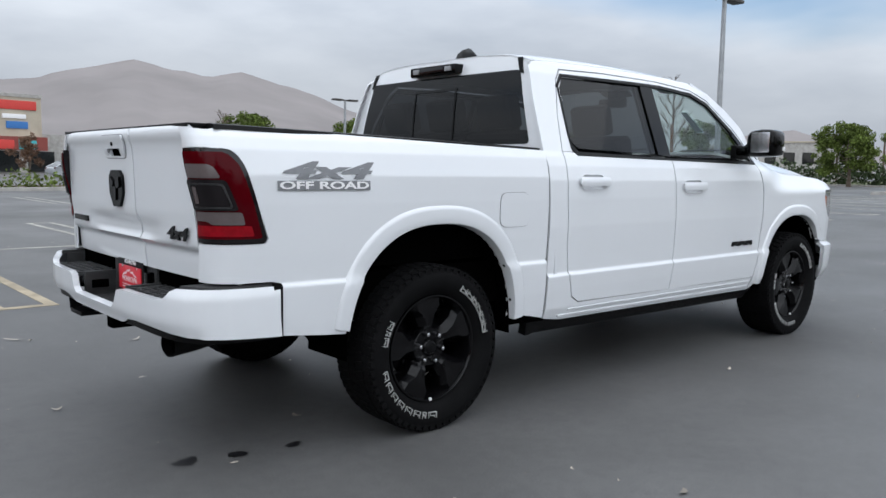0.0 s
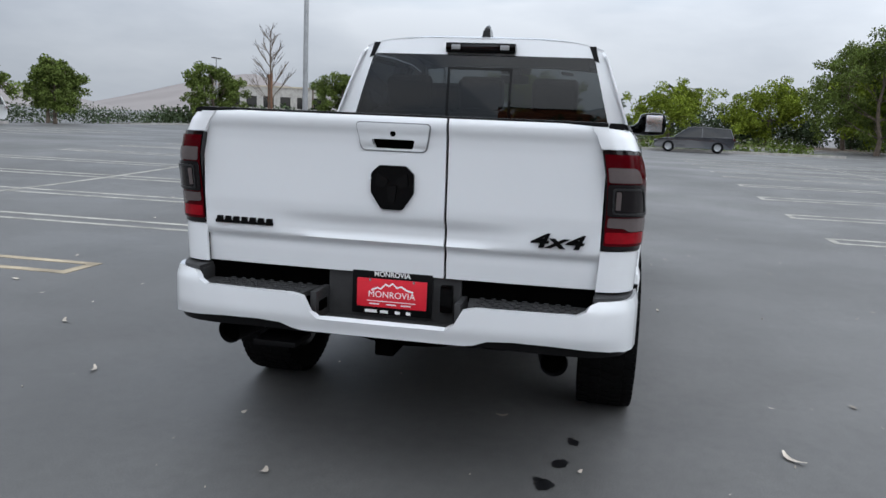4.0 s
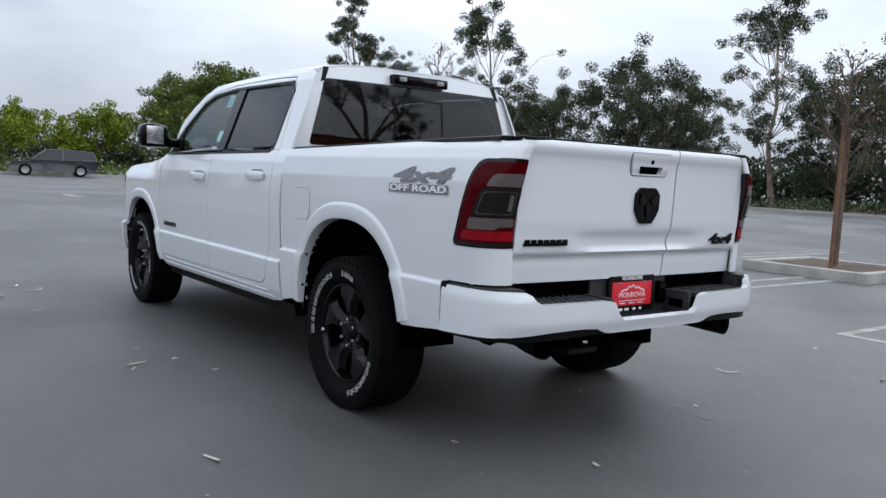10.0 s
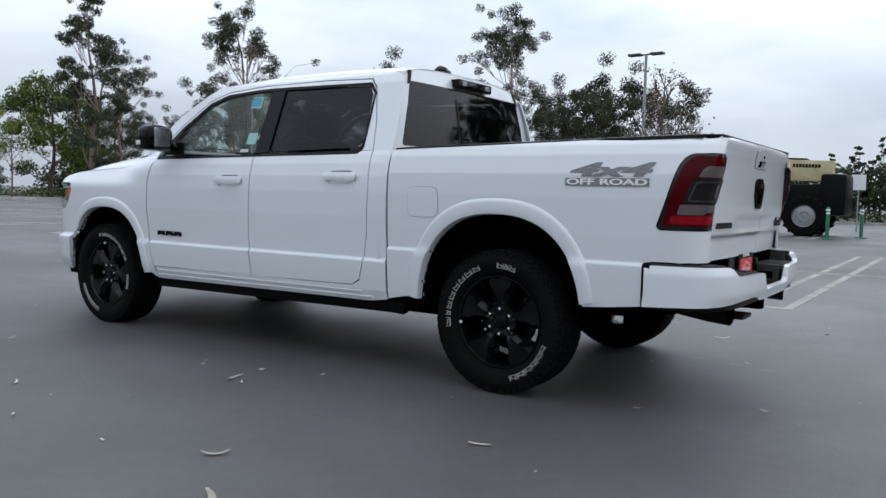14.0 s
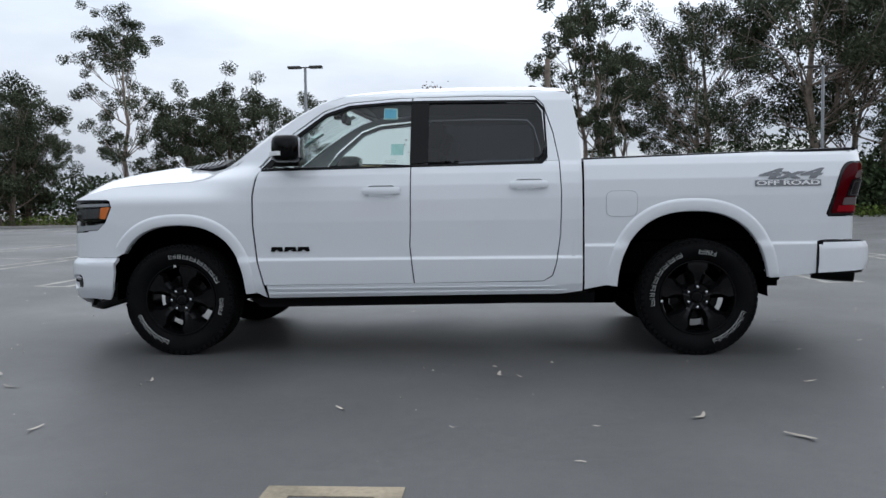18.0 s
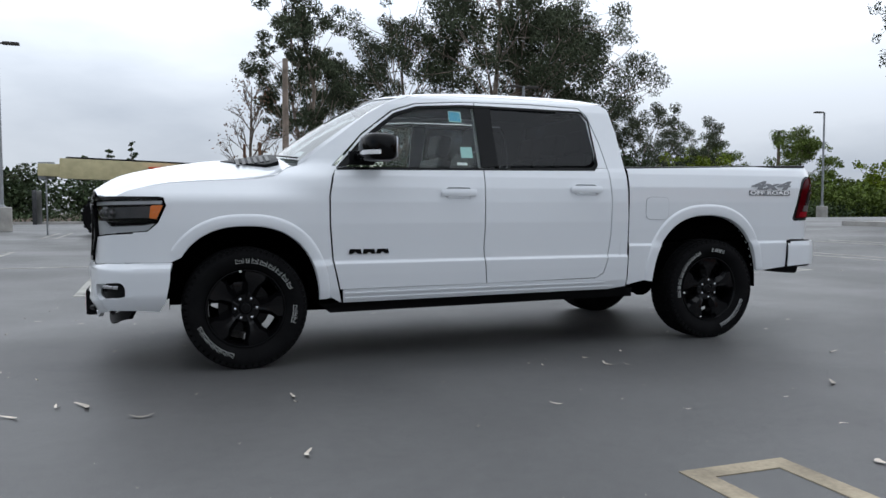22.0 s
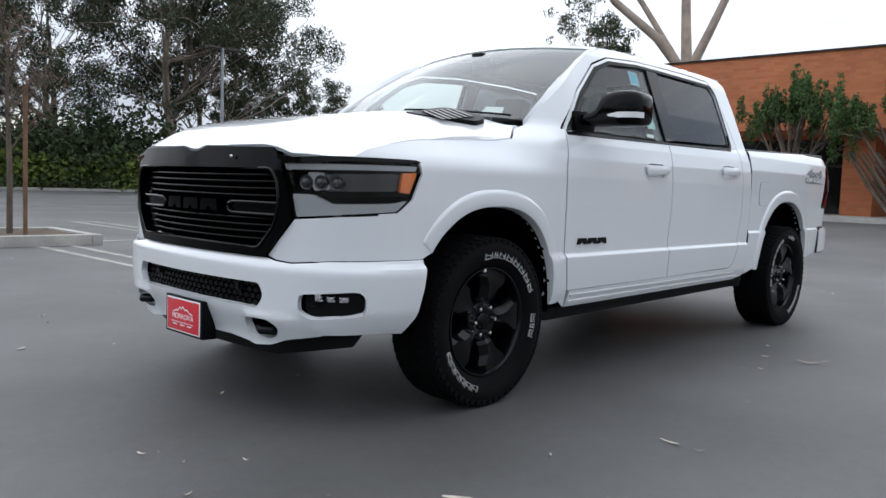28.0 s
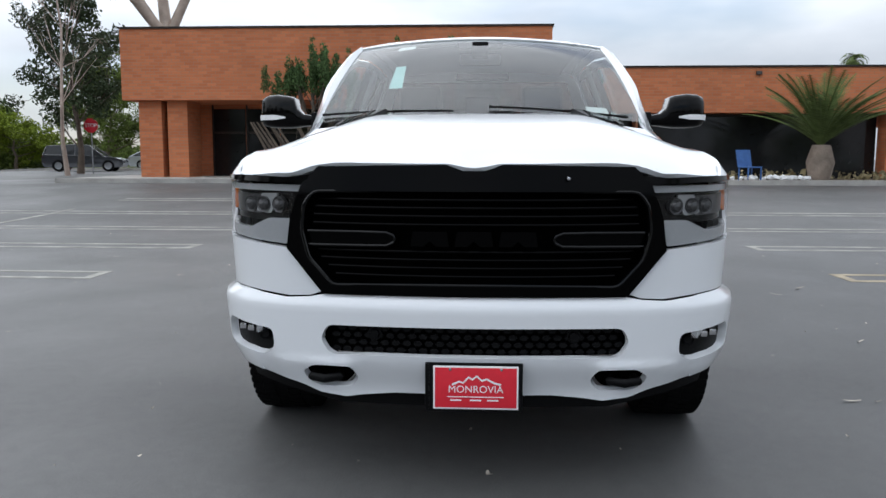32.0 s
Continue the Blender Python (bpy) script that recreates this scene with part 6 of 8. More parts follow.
def tree(name, m, seed, h, spread, leaf, bark, label, first=0.35, blobs=16, count=4500, size=0.30, trunk=0.16, slim=0.4, droop=0.4, lean=0.0, stems=1, dome=1.0, group="", clump=1.0):
    rng = np.random.default_rng(seed)
    t = thing(name, m, label, "tree", group)
    wood = bmesh.new()
    centres, radii = [], []
    for st in range(stems):
        off = rng.normal(0, 0.4, 2) if stems > 1 else (0, 0)
        top = np.array([off[0] * 3 + lean * h + rng.normal(0, 0.04) * h, off[1] * 3 + rng.normal(0, 0.04) * h, h * (0.86 if st == 0 else rng.uniform(0.6, 0.8))])
        base = np.array([off[0], off[1], -0.1])
        pts, n = [], 7
        for k in range(n):
            f = k / (n - 1)
            pts.append(base + (top - base) * f + np.array([*rng.normal(0, 0.018 * h * math.sin(math.pi * f), 2), 0]))
        tube(pts, [trunk * (1 - 0.8 * k / (n - 1)) * (1.25 if k == 0 else 1) for k in range(n)], 8, wood)
        for k in range(blobs // stems):
            f = first + (1 - first) * ((k + 0.5) / (blobs // stems)) ** 0.85
            i = min(n - 2, int(f * (n - 1) * 0.9))
            st0 = pts[i]
            ang = rng.uniform(0, 2 * math.pi)
            prof = math.sin(math.pi * min(1, (f - first) / (1 - first) * 0.78 + 0.18)) ** 0.7
            reach = spread * prof * rng.uniform(0.45, 1.0)
            c = np.array([pts[-1][0] * f + math.cos(ang) * reach, pts[-1][1] * f + math.sin(ang) * reach, h * (f * 0.92 + 0.02) + dome * rng.normal(0, 0.02) * h])
            mid = (st0 + c) / 2 + np.array([0, 0, -0.02 * h])
            tube([st0, mid, c], [trunk * 0.38 * (1.15 - f), trunk * 0.24 * (1.15 - f), 0.015], 5, wood)
            for j in range(4):
                e = c + rng.normal(0, 0.28 * spread, 3) * (0.8, 0.8, 0.6)
                tube([mid if j % 2 else c, (c + e) / 2 + rng.normal(0, 0.05, 3) * spread, e], [trunk * 0.12, trunk * 0.08, 0.01], 4, wood)
                centres.append(e)
                radii.append(spread * rng.uniform(0.10, 0.21))
            centres.append(c)
            radii.append(spread * rng.uniform(0.14, 0.26))
    part("trunk", wood, bark, t)
    if count:
        me = leaves(rng, centres, np.array(radii) * clump, count, size, slim, droop)
        me.materials.append(leaf)
        o = new("crown", me)
        o.parent = t
    return t


def twig_tree(name, m, seed, h, label, stakes=True, leaf=None):
    """A young, mostly bare tree tied between two stakes."""
    rng = np.random.default_rng(seed)
    t = thing(name, m, label, "tree")
    wood = bmesh.new()
    tube([(0, 0, 0), (0.02, 0.01, h * 0.3), (0, 0.03, h * 0.6), (0.03, 0, h * 0.97)], [0.045, 0.04, 0.028, 0.008], 7, wood)
    ends = []

    def grow(p, d, length, r, depth):
        q = p + d * length
        tube([p, (p + q) / 2 + rng.normal(0, 0.03, 3) * length, q], [r, r * 0.8, r * 0.55], 4, wood, False)
        ends.append(q)
        if depth:
            for _ in range(4):
                nd = d + rng.normal(0, 0.36, 3) + (0, 0, 0.18)
                grow(p + d * length * rng.uniform(0.4, 1.0), nd / np.linalg.norm(nd), length * rng.uniform(0.5, 0.75), r * 0.55, depth - 1)

    for k in range(15):
        f = 0.36 + 0.56 * k / 14
        a = 2.4 * k + rng.normal(0, 0.3)
        d = np.array([math.cos(a) * 0.62, math.sin(a) * 0.62, 0.85])
        grow(np.array([0.01, 0.02, h * f]), d / np.linalg.norm(d), h * 0.24 * (1.2 - f), 0.014, 2)
    part("trunk", wood, DARKBARK, t)
    if leaf:
        me = leaves(rng, ends, [0.22] * len(ends), 130 if leaf is LEAF_DRY else 500, 0.09, 0.6)
        me.materials.append(leaf)
        o = new("crown", me)
        o.parent = t
    if stakes:
        for y in (-0.32, 0.32):
            part("stake", tube([(0, y, -0.05), (0.02, y, 2.15)], 0.03, 8), STAKE, t, "brown round tree stake")
        part("tie", tube([(0, -0.32, 1.75), (0.0, 0, 1.72), (0, 0.32, 1.75)], 0.008, 5), TRIM, t)
    return t


def planter(x, y, turn, size=0.95):
    p = thing("planter_island", pose(x, y, 0, 0, 0, turn), "square concrete-kerbed tree island with bark mulch", "planter", "tree islands", "structure")
    for a in range(4):
        part("kerb", moved(box(-size + 0.152, size, size - 0.15, size, -0.05, 0.15, 0.015), pose(0, 0, 0, 0, 0, 90 * a)), CONCRETE, p)
    part("mulch", box(-size + 0.14, size - 0.14, -size + 0.14, size - 0.14, -0.05, 0.12), SOIL, p)
    return p


def lamp_post(x, y, h, arms=2, base=True, turn=0, label="tall grey car park lamp post on a concrete base"):
    p = thing("lamp_post", pose(x, y, 0, 0, 0, turn), label, "lamp", "car park lamps")
    if base:
        part("base", lathe([(0.0, -0.05), (0.36, -0.05), (0.36, 0.92), (0.33, 0.95), (0.0, 0.95)], 20), CONCRETE, p, "round concrete base")
    part("pole", tube([(0, 0, 0.0), (0, 0, h)], [0.085, 0.06], 12), POLE, p)
    part("collar", lathe([(0.09, 0.95), (0.14, 0.95), (0.14, 0.98), (0.09, 1.04)], 14), POLE, p)
    for s in ((1, -1) if arms == 2 else (1,)):
        part("arm", box(min(0, s * 0.3), max(0, s * 0.3), -0.03, 0.03, h - 0.06, h, 0.01), DARKPOLE, p)
        part("lamp_head", box(min(s * 0.2, s * 0.78), max(s * 0.2, s * 0.78), -0.17, 0.17, h - 0.07, h + 0.03, 0.03), DARKPOLE, p)
    return p


for x, y, h, a in ((18.04, 7.94, 5.75, 2), (35.8, 7.5, 5.3, 2), (58, 8.8, 5.4, 1), (10.06, -28.8, 7.35, 2), (-12.6, -28.9, 6.6, 2), (35, -29, 6.6, 2), (-37.7, -35.0, 7.2, 1), (74, 40, 7.0, 2), (46, 62, 7.0, 2), (22.3, 32.8, 4.6, 2)):
    lamp_post(x, y, h, a, turn=0)
wood_pole = thing("utility_pole", pose(-0.6, -25.7, 0), "grey wooden utility pole standing by the machine", "pole")
part("shaft", tube([(0, 0, -0.1), (0.02, 0, 3.4), (0, 0, 6.9)], [0.15, 0.13, 0.11], 10), BARK, wood_pole)
part("junction_box", box(0.10, 0.26, -0.12, 0.12, 1.5, 2.0, 0.02), POLE, wood_pole, "grey metal box")
for x, y, tn, h, sd in ((16.2, 8.2, 0, 3.4, 3), (13.4, -9.2, 0, 4.4, 4), (2.55, -9.1, 0, 3.3, 5), (42, -18.0, 45, 4.2, 6), (20, 24.5, 0, 3.4, 7), (12, 26.3, 0, 3.2, 9), (39, 10.3, 0, 3.4, 8)):
    planter(x, y, tn)
    twig_tree("young_tree", pose(x, y, 0.1, 0, 0, 40 * sd), sd, h, "young bare tree tied to two brown stakes", True, LEAF_DRY if sd in (4, 5) else LEAF_LIME if sd == 6 else None)

# eucalyptus belt to the south, from the building round to the east
EUC = [tree("eucalyptus_tree", pose(-19.3, -46.3, 0), 11, 19.5, 7.6, LEAF_EUC, BARK, "tall eucalyptus with a broad dark crown", 0.38, 40, 16000, 0.40, 0.34, 0.38, 0.7, 0, 2, clump=0.62),
       tree("eucalyptus_tree", pose(-5.0, -41.2, 0), 12, 13.6, 3.2, LEAF_EUC, BARK, "slender eucalyptus with an open crown", 0.36, 22, 6800, 0.34, 0.2, 0.34, 0.8, 0.08, 2, clump=0.72),
       tree("eucalyptus_tree", pose(29.2, -51.9, 0), 13, 17.6, 4.0, LEAF_EUC, BARK, "eucalyptus with feathery grey-green clumps", 0.22, 24, 8500, 0.34, 0.22, 0.34, 0.7, 0.03, 1, clump=0.72),
       tree("eucalyptus_tree", pose(39, -47, 0), 14, 11.0, 4.2, LEAF_EUC, DARKBARK, "bushy dark-leaved eucalyptus tree", 0.14, 26, 7600, 0.34, 0.2, 0.4, 0.4, 0, 2, clump=0.72),
       tree("eucalyptus_tree", pose(49.5, -27.5, 0), 16, 14.4, 2.3, LEAF_EUC, BARK, "tall column-shaped eucalyptus with grey-green leaves", 0.12, 32, 7600, 0.32, 0.2, 0.36, 0.6, 0.0, 1, clump=0.85)]
for k, x, y, tn, sc in ((0, -23.5, -47.5, 80, 0.85), (0, -13, -50.5, 200, 0.78), (1, -8.5, -55, 260, 1.0), (2, 42.8, -37.5, 120, 0.86), (2, 66, -40, 220, 0.8),
                        (3, 24, -52, 40, 0.88), (3, 19, -57, 100, 0.96), (3, 21.8, -54.5, 150, 0.98), (3, 27, -57, 190, 0.8), (3, 40, -42, 60, 0.82), (3, 36, -46, 160, 1.0), (3, 47, -40, 260, 0.85), (3, 44, -62, 10, 1.0), (3, 58, -56, 70, 1.0), (3, 68, -54, 150, 1.0), (3, 76, -46, 250, 0.95), (3, -14, -56, 20, 0.8), (3, -30, -54, 90, 0.85), (3, 86, -36, 30, 0.95), (3, -46, -60, 60, 0.9), (3, 38, -52, 200, 0.75), (3, -33, -50, 15, 0.85)):
    copy_thing(EUC[k], pose(x, y, 0, 0, 0, tn) @ Matrix.Diagonal((sc, sc, sc, 1)))
OAK = [tree("shade_tree", pose(33.5, 33, 0), 21, 4.4, 2.2, LEAF_OAK, DARKBARK, "round green shade tree", 0.30, 18, 4200, 0.30, 0.15, 0.6, 0.1),
       tree("shade_tree", pose(64, -5.6, 0), 22, 4.7, 3.0, LEAF_LIME, DARKBARK, "yellow-green spreading shade tree", 0.28, 20, 5200, 0.32, 0.17, 0.6, 0.1),
       tree("shade_tree", pose(62, -21, 0), 23, 9.4, 3.6, LEAF_OAK, DARKBARK, "tall leafy green tree", 0.22, 22, 6500, 0.34, 0.2, 0.55, 0.2)]
for k, x, y, tn, sc in ((0, 60, 21, 30, 1.05), (0, 64, 35, 80, 1.2), (0, 41, 34, 150, 0.9), (0, 48, 40, 210, 0.95), (0, 82, 16, 280, 1.2), (1, 71.8, 6.1, 190, 1.25), (0, 25.5, 49.5, 60, 1.1), (0, 34.8, 49.7, 20, 1.1), (0, 27, 58, 300, 0.9),
                        (2, 74, -28, 40, 1.15), (2, 82, -24, 130, 1.1), (2, 70, -36, 220, 1.2), (1, 90, -18, 20, 1.4), (2, 94, -28, 270, 1.0), (1, 66, -24, 300, 1.5), (2, -62, -62, 33, 1.0), (2, -54, -66, 133, 0.85), (1, -66, -52, 233, 1.3), (2, -74, -52, 333, 0.8), (1, -58, -40, 50, 1.0), (2, -82, -44, 120, 0.8), (2, -50, -28, 60, 0.9), (2, -60, -26, 100, 0.9), (1, -44, -58, 200, 1.2)):
    copy_thing(OAK[k], pose(x, y, 0, 0, 0, tn) @ Matrix.Diagonal((sc, sc, sc, 1)))

tree("shade_tree", pose(17.2, 78, 0), 24, 3.7, 1.5, LEAF_DRY, DARKBARK, "small tree with rust-red leaves before the shops", 0.3, 14, 1500, 0.26, 0.10, 0.6, 0.1)


def old_gum(m):
    """A thick pale trunk that forks into heavy bare limbs under a high thin crown."""
    rng = np.random.default_rng(31)
    t = thing("gum_tree", m, "big pale-trunked forked gum tree behind the building", "tree")
    wood, cs, rs = bmesh.new(), [], []
    tube([(0, 0, -0.1), (0.1, 0.05, 3.0), (0.0, 0.1, 5.6), (0, 0, 6.6)], [0.62, 0.42, 0.38, 0.38], 12, wood)
    left, away = np.array([0.47, -0.88, 0.0]), np.array([0.88, 0.47, 0.0])
    for side_v, back, rise_v, r in ((3.6, 0.3, 3.4, 0.26), (0.3, -0.5, 5.0, 0.28), (-1.9, 0.6, 4.2, 0.24), (5.2, -0.8, 7.5, 0.16)):
        e = left * side_v + away * back + np.array([0, 0, 6.4 + rise_v])
        mid = left * side_v * 0.42 + away * back * 0.5 + np.array([0, 0, 6.4 + rise_v * 0.46]) + rng.normal(0, 0.1, 3)
        tube([(0, 0, 6.2), mid, e], [r * 1.0, r * 0.84, r * 0.68], 10, wood)
        for k in range(7):
            q = e + rng.normal(0, 1.0, 3) * (1.6, 1.6, 0.5) + np.array([0, 0, 2.4 + rng.uniform(0, 2.6)])
            tube([e, (e + q) / 2 + rng.normal(0, 0.25, 3), q], [r * 0.55, r * 0.32, 0.03], 6, wood)
            for j in range(3):
                c = q + rng.normal(0, 0.8, 3)
                tube([q, c], [0.035, 0.012], 4, wood)
                cs.append(c)
                rs.append(rng.uniform(0.5, 1.0))
    part("trunk", wood, PALEBARK, t)
    me = leaves(rng, cs, rs, 3800, 0.34, 0.36, 0.7)
    me.materials.append(LEAF_EUC)
    o = new("crown", me)
    o.parent = t
    return t


old_gum(pose(-29.0, -14.7, 0))
tree("gum_tree", pose(-26.5, -18.4, 0), 32, 11.0, 2.6, LEAF_EUC, PALEBARK, "slim gum tree with a sparse crown", 0.45, 14, 1500, 0.28, 0.10, 0.36, 0.6, 0.04, clump=0.7)
tree("gum_tree", pose(-31, -20.2, 0), 33, 8.8, 2.8, LEAF_DARK, DARKBARK, "leafy tree beside the building", 0.3, 16, 4000, 0.3, 0.16, 0.5, 0.3)


def palm(name, m, h, n, length, trunk_r, label, frond_w=0.5, droop=1.0, seed=1, low=-25):
    rng = np.random.default_rng(seed)
    t = thing(name, m, label, "palm")
    part("trunk", tube([(0, 0, -0.1), (0.03, 0, h * 0.5), (0, 0.02, h)], [trunk_r * 0.8, trunk_r * 1.15, trunk_r * 0.75], 14), DARKBARK if h > 3 else BARK, t)
    for k in range(n):
        a, el = 2.4 * k, radians(rng.uniform(low, 82))
        bm = bmesh.new()
        d = np.array([math.cos(a), math.sin(a)])
        pts, p, e = [], np.array([0, 0, h]), el
        for i in range(8):
            pts.append(p.copy())
            p = p + length / 7 * np.array([d[0] * math.cos(e), d[1] * math.cos(e), math.sin(e)])
            e -= radians(11) * droop
        tube(pts, [0.03 * length / 2.2 * (1 - 0.1 * i) for i in range(8)], 4, bm)
        side_v = np.array([-d[1], d[0], 0])
        for i in range(4, 36):
            f = i / 36 * 7
            q = pts[int(f)] + (pts[min(7, int(f) + 1)] - pts[int(f)]) * (f % 1)
            along = pts[min(7, int(f) + 1)] - pts[int(f)]
            along = along / np.linalg.norm(along)
            wd = frond_w * math.sin(math.pi * (0.12 + 0.86 * i / 36)) ** 0.7
            for s in (1, -1):
                tip = q + side_v * s * wd + along * wd * 0.7 + np.array([0, 0, -0.12 * wd])
                bm.faces.new([bm.verts.new(v) for v in (q - along * 0.02, q + along * 0.025, tip)])
        part("frond", bm, LEAF_PALM, t, smooth=0)
    return t


palm("date_palm", pose(-17.6, 10.3, 0.15), 1.05, 46, 2.6, 0.36, "stocky date palm with upswept fronds by the building", 0.34, 0.5, 5, 38)
far_palm = palm("fan_palm", pose(-70, -74, 0), 10.0, 22, 1.7, 0.22, "tall fan palm in the distance", 0.5, 2.0, 6)
for x, y, sc in ((120, 38, 0.75), (126, 33, 0.7), (118, 30, 0.72), (132, 35, 0.8), (124, 26, 0.7), (136, 46, 0.75), (128, 50, 0.7), (30, -105, 0.95), (36, -108, 0.85), (-58, 34, 0.9), (-60, 30, 0.88)):
    copy_thing(far_palm, pose(x, y, 0, 0, 0, x * 7) @ Matrix.Diagonal((sc, sc, sc, 1)))
cyp = tree("cypress", pose(8, -104, 0), 41, 9.5, 0.9, LEAF_DARK, DARKBARK, "narrow dark green cypress tree", 0.05, 16, 2600, 0.3, 0.12, 0.5, -0.5)
for x, y, sc in ((10.5, -105, 0.9), (13, -104, 0.8), (100, -8, 0.75), (112, -12, 0.8), (118, -20, 0.7), (110, -2, 0.6), (105, 4, 0.65)):
    copy_thing(cyp, pose(x, y, 0, 0, 0, x * 11) @ Matrix.Diagonal((sc * 1.5, sc * 1.5, sc, 1)))


def hedge(x0, y0, x1, y1, w, h, leaf, seed, label, density=16):
    rng = np.random.default_rng(seed)
    length = math.hypot(x1 - x0, y1 - y0)
    n = max(3, int(length / (w * 0.6)))
    cs = [(x0 + (x1 - x0) * (k + rng.uniform(0.2, 0.8)) / n, y0 + (y1 - y0) * (k + 0.5) / n + rng.normal(0, w * 0.2), h * rng.uniform(0.3, 0.55)) for k in range(n)]
    me = leaves(rng, cs, [w * rng.uniform(0.45, 0.7) for _ in range(n)], int(density * length * w * h) + 300, 0.34 if h < 2 else 0.55, 0.6, 0.0, h / w * 0.8)
    me.materials.append(leaf)
    for v in me.vertices:
        v.co.z = max(v.co.z, 0.0)
    return tagged(new("shrub_row", me), label, "shrub", kind="stuff")


for k, (x0, y0, x1, y1, w, h, lf) in enumerate(((-8, 36, 34, 36, 1.6, 0.8, LEAF_OAK), (30, 44, 75, 44, 2.2, 1.6, LEAF_DARK), (66, 16, 66, 42, 2.2, 2.0, LEAF_DARK), (72, -18, 72, 14, 1.8, 1.1, LEAF_OAK), (50, -1.5, 50, -14, 1.5, 0.7, LEAF_OAK),
                                                (74, -24, 66, -44, 2.0, 1.0, LEAF_OAK), (64, -44, 30, -47, 2.2, 0.9, LEAF_OAK), (30, -46, -14, -44, 2.2, 0.9, LEAF_DARK), (-14, -41, -30, -40, 2.4, 0.9, LEAF_OAK), (-30, -42, -70, -44, 3.0, 1.3, LEAF_DARK),
                                                (40, -57, 86, -46, 4.0, 4.2, LEAF_DARK), (-8, -60, 40, -64, 4.0, 4.2, LEAF_DARK), (-50, -55, -8, -58, 4.0, 4.5, LEAF_DARK), (-90, -58, -50, -60, 4, 4.0, LEAF_OAK), (90, -40, 100, -10, 4.0, 4.0, LEAF_DARK), (102, -10, 104, 30, 4.0, 2.6, LEAF_DARK), (-46, -46, -90, -34, 4, 3.2, LEAF_OAK), (-6, -47, -32, -48, 4.0, 5.0, LEAF_DARK), (-2, -45.5, -16, -45.5, 2.4, 2.4, LEAF_OAK), (-19.3, 3, -19.3, 20, 0.7, 0.45, DRYGRASS))):
    hedge(x0, y0, x1, y1, w, h, lf, 60 + k, "row of low clipped shrubs" if h < 1.5 else "dense green thicket", 16 if h < 2 else 14)
for k, (x0, x1, y0, y1) in enumerate(((-14, 36, 33.5, 38.5), (63, 110, 14, 46), (71, 112, -40, 14), (48, 53, -15, -1), (-100, 110, -90, -43.5), (-100, -24, -60, -37.5), (-20.5, -17.0, 2.4, 24), (-100, -42, -37.5, -20))):
    strip("planting_bed", x0, x1, y0, y1, GRASS if k % 2 else SOIL, 0.10 + 0.004 * k, "planting bed of bark and ground cover behind a kerb", "bed")
for x0, x1, y0, y1 in ((-14, 36, 33.2, 33.5), (-14, -13.7, 33.5, 38.5), (62.7, 63, 14, 46), (70.7, 71, -40, 14), (47.7, 48, -15, -1), (-24, 110, -43.5, -43.2), (-41.9, -41.6, -37.2, -20), (-41.6, -24, -37.4, -37.1)):
    strip("kerb", x0, x1, y0, y1, CONCRETE, 0.15, "raised concrete kerb", "kerb")


# ---- the brick building ----
def bld():
    b = thing("brick_building", Matrix(), "single-storey orange brick commercial building with a deep flat fascia", "building", kind="structure")
    X = -19.0
    part("fascia", box(X - 14, X, -12.3, 2.15, 3.15, 5.5), BRICK, b, "deep orange brick fascia", smooth=0)
    part("fascia_cap", box(X - 14.05, X + 0.05, -12.35, 2.2, 5.5, 5.56), BRONZE, b)
    part("wall", box(X - 13.5, X - 2.6, -11.6, 2.0, 0.15, 3.15), BRICK, b, smooth=0)
    for y0, y1 in ((-11.9, -11.1), (-10.9, -10.2), (0.95, 1.95)):
        part("pillar", box(X - 1.6, X - 0.35, y0, y1, 0.15, 3.15, 0.02), BRICK, b, smooth=0)
    part("pillar", box(X - 2.6, X - 0.6, -4.6, -3.7, 0.15, 3.15), BRICK, b, smooth=0)
    for k in range(8):
        y = -10.1 + k * 1.28
        if -4.9 < y + 0.6 < -3.4:
            continue
        w = part("shop_window", box(X - 2.6, X - 2.55, y + 0.05, y + 1.23, 0.25, 3.0), DARKGLASS, b, "dark glass entrance panel", smooth=0)
        part("frame", box(X - 2.56, X - 2.5, y, y + 0.05, 0.15, 3.15), BRONZE, w)
        part("frame", box(X - 2.56, X - 2.51, y + 0.05, y + 1.23, 2.1, 2.18), BRONZE, w)
        part("frame", box(X - 2.56, X - 2.51, y + 0.05, y + 1.23, 0.15, 0.25), BRONZE, w)
    part("wing_wall", box(X - 14, X - 0.9, 2.15, 40.0, 2.75, 4.25), BRICK, b, "lower orange brick wing", smooth=0)
    part("wing_cap", box(X - 14, X - 0.85, 2.2, 40.0, 4.25, 4.31), BRONZE, b)
    part("wing_plinth", box(X - 13.9, X - 1.0, 2.15, 40.0, 0.15, 0.45), BRICK, b, smooth=0)
    for y0, y1 in ((2.15, 2.7), (5.1, 5.5), (13.4, 14.0), (19.5, 20.1), (26, 26.6), (33, 33.6)):
        part("wing_pier", box(X - 1.6, X - 0.95, y0, y1, 0.15, 2.75), BRICK, b, smooth=0)
    for y0, y1 in ((2.7, 5.1), (5.5, 13.4), (14.0, 19.5), (20.1, 26), (26.6, 33), (33.6, 40)):
        part("shop_window", box(X - 1.75, X - 1.7, y0, y1, 0.45, 2.75), DARKGLASS, b, "wide black glazed window", smooth=0)
        part("window_head", box(X - 1.7, X - 1.62, y0, y1, 2.65, 2.75), BRONZE, b)
    part("wall_light", box(X - 0.9, X - 0.8, 9.0, 9.18, 4.0, 4.12, 0.02), DARKPOLE, b)
    return b


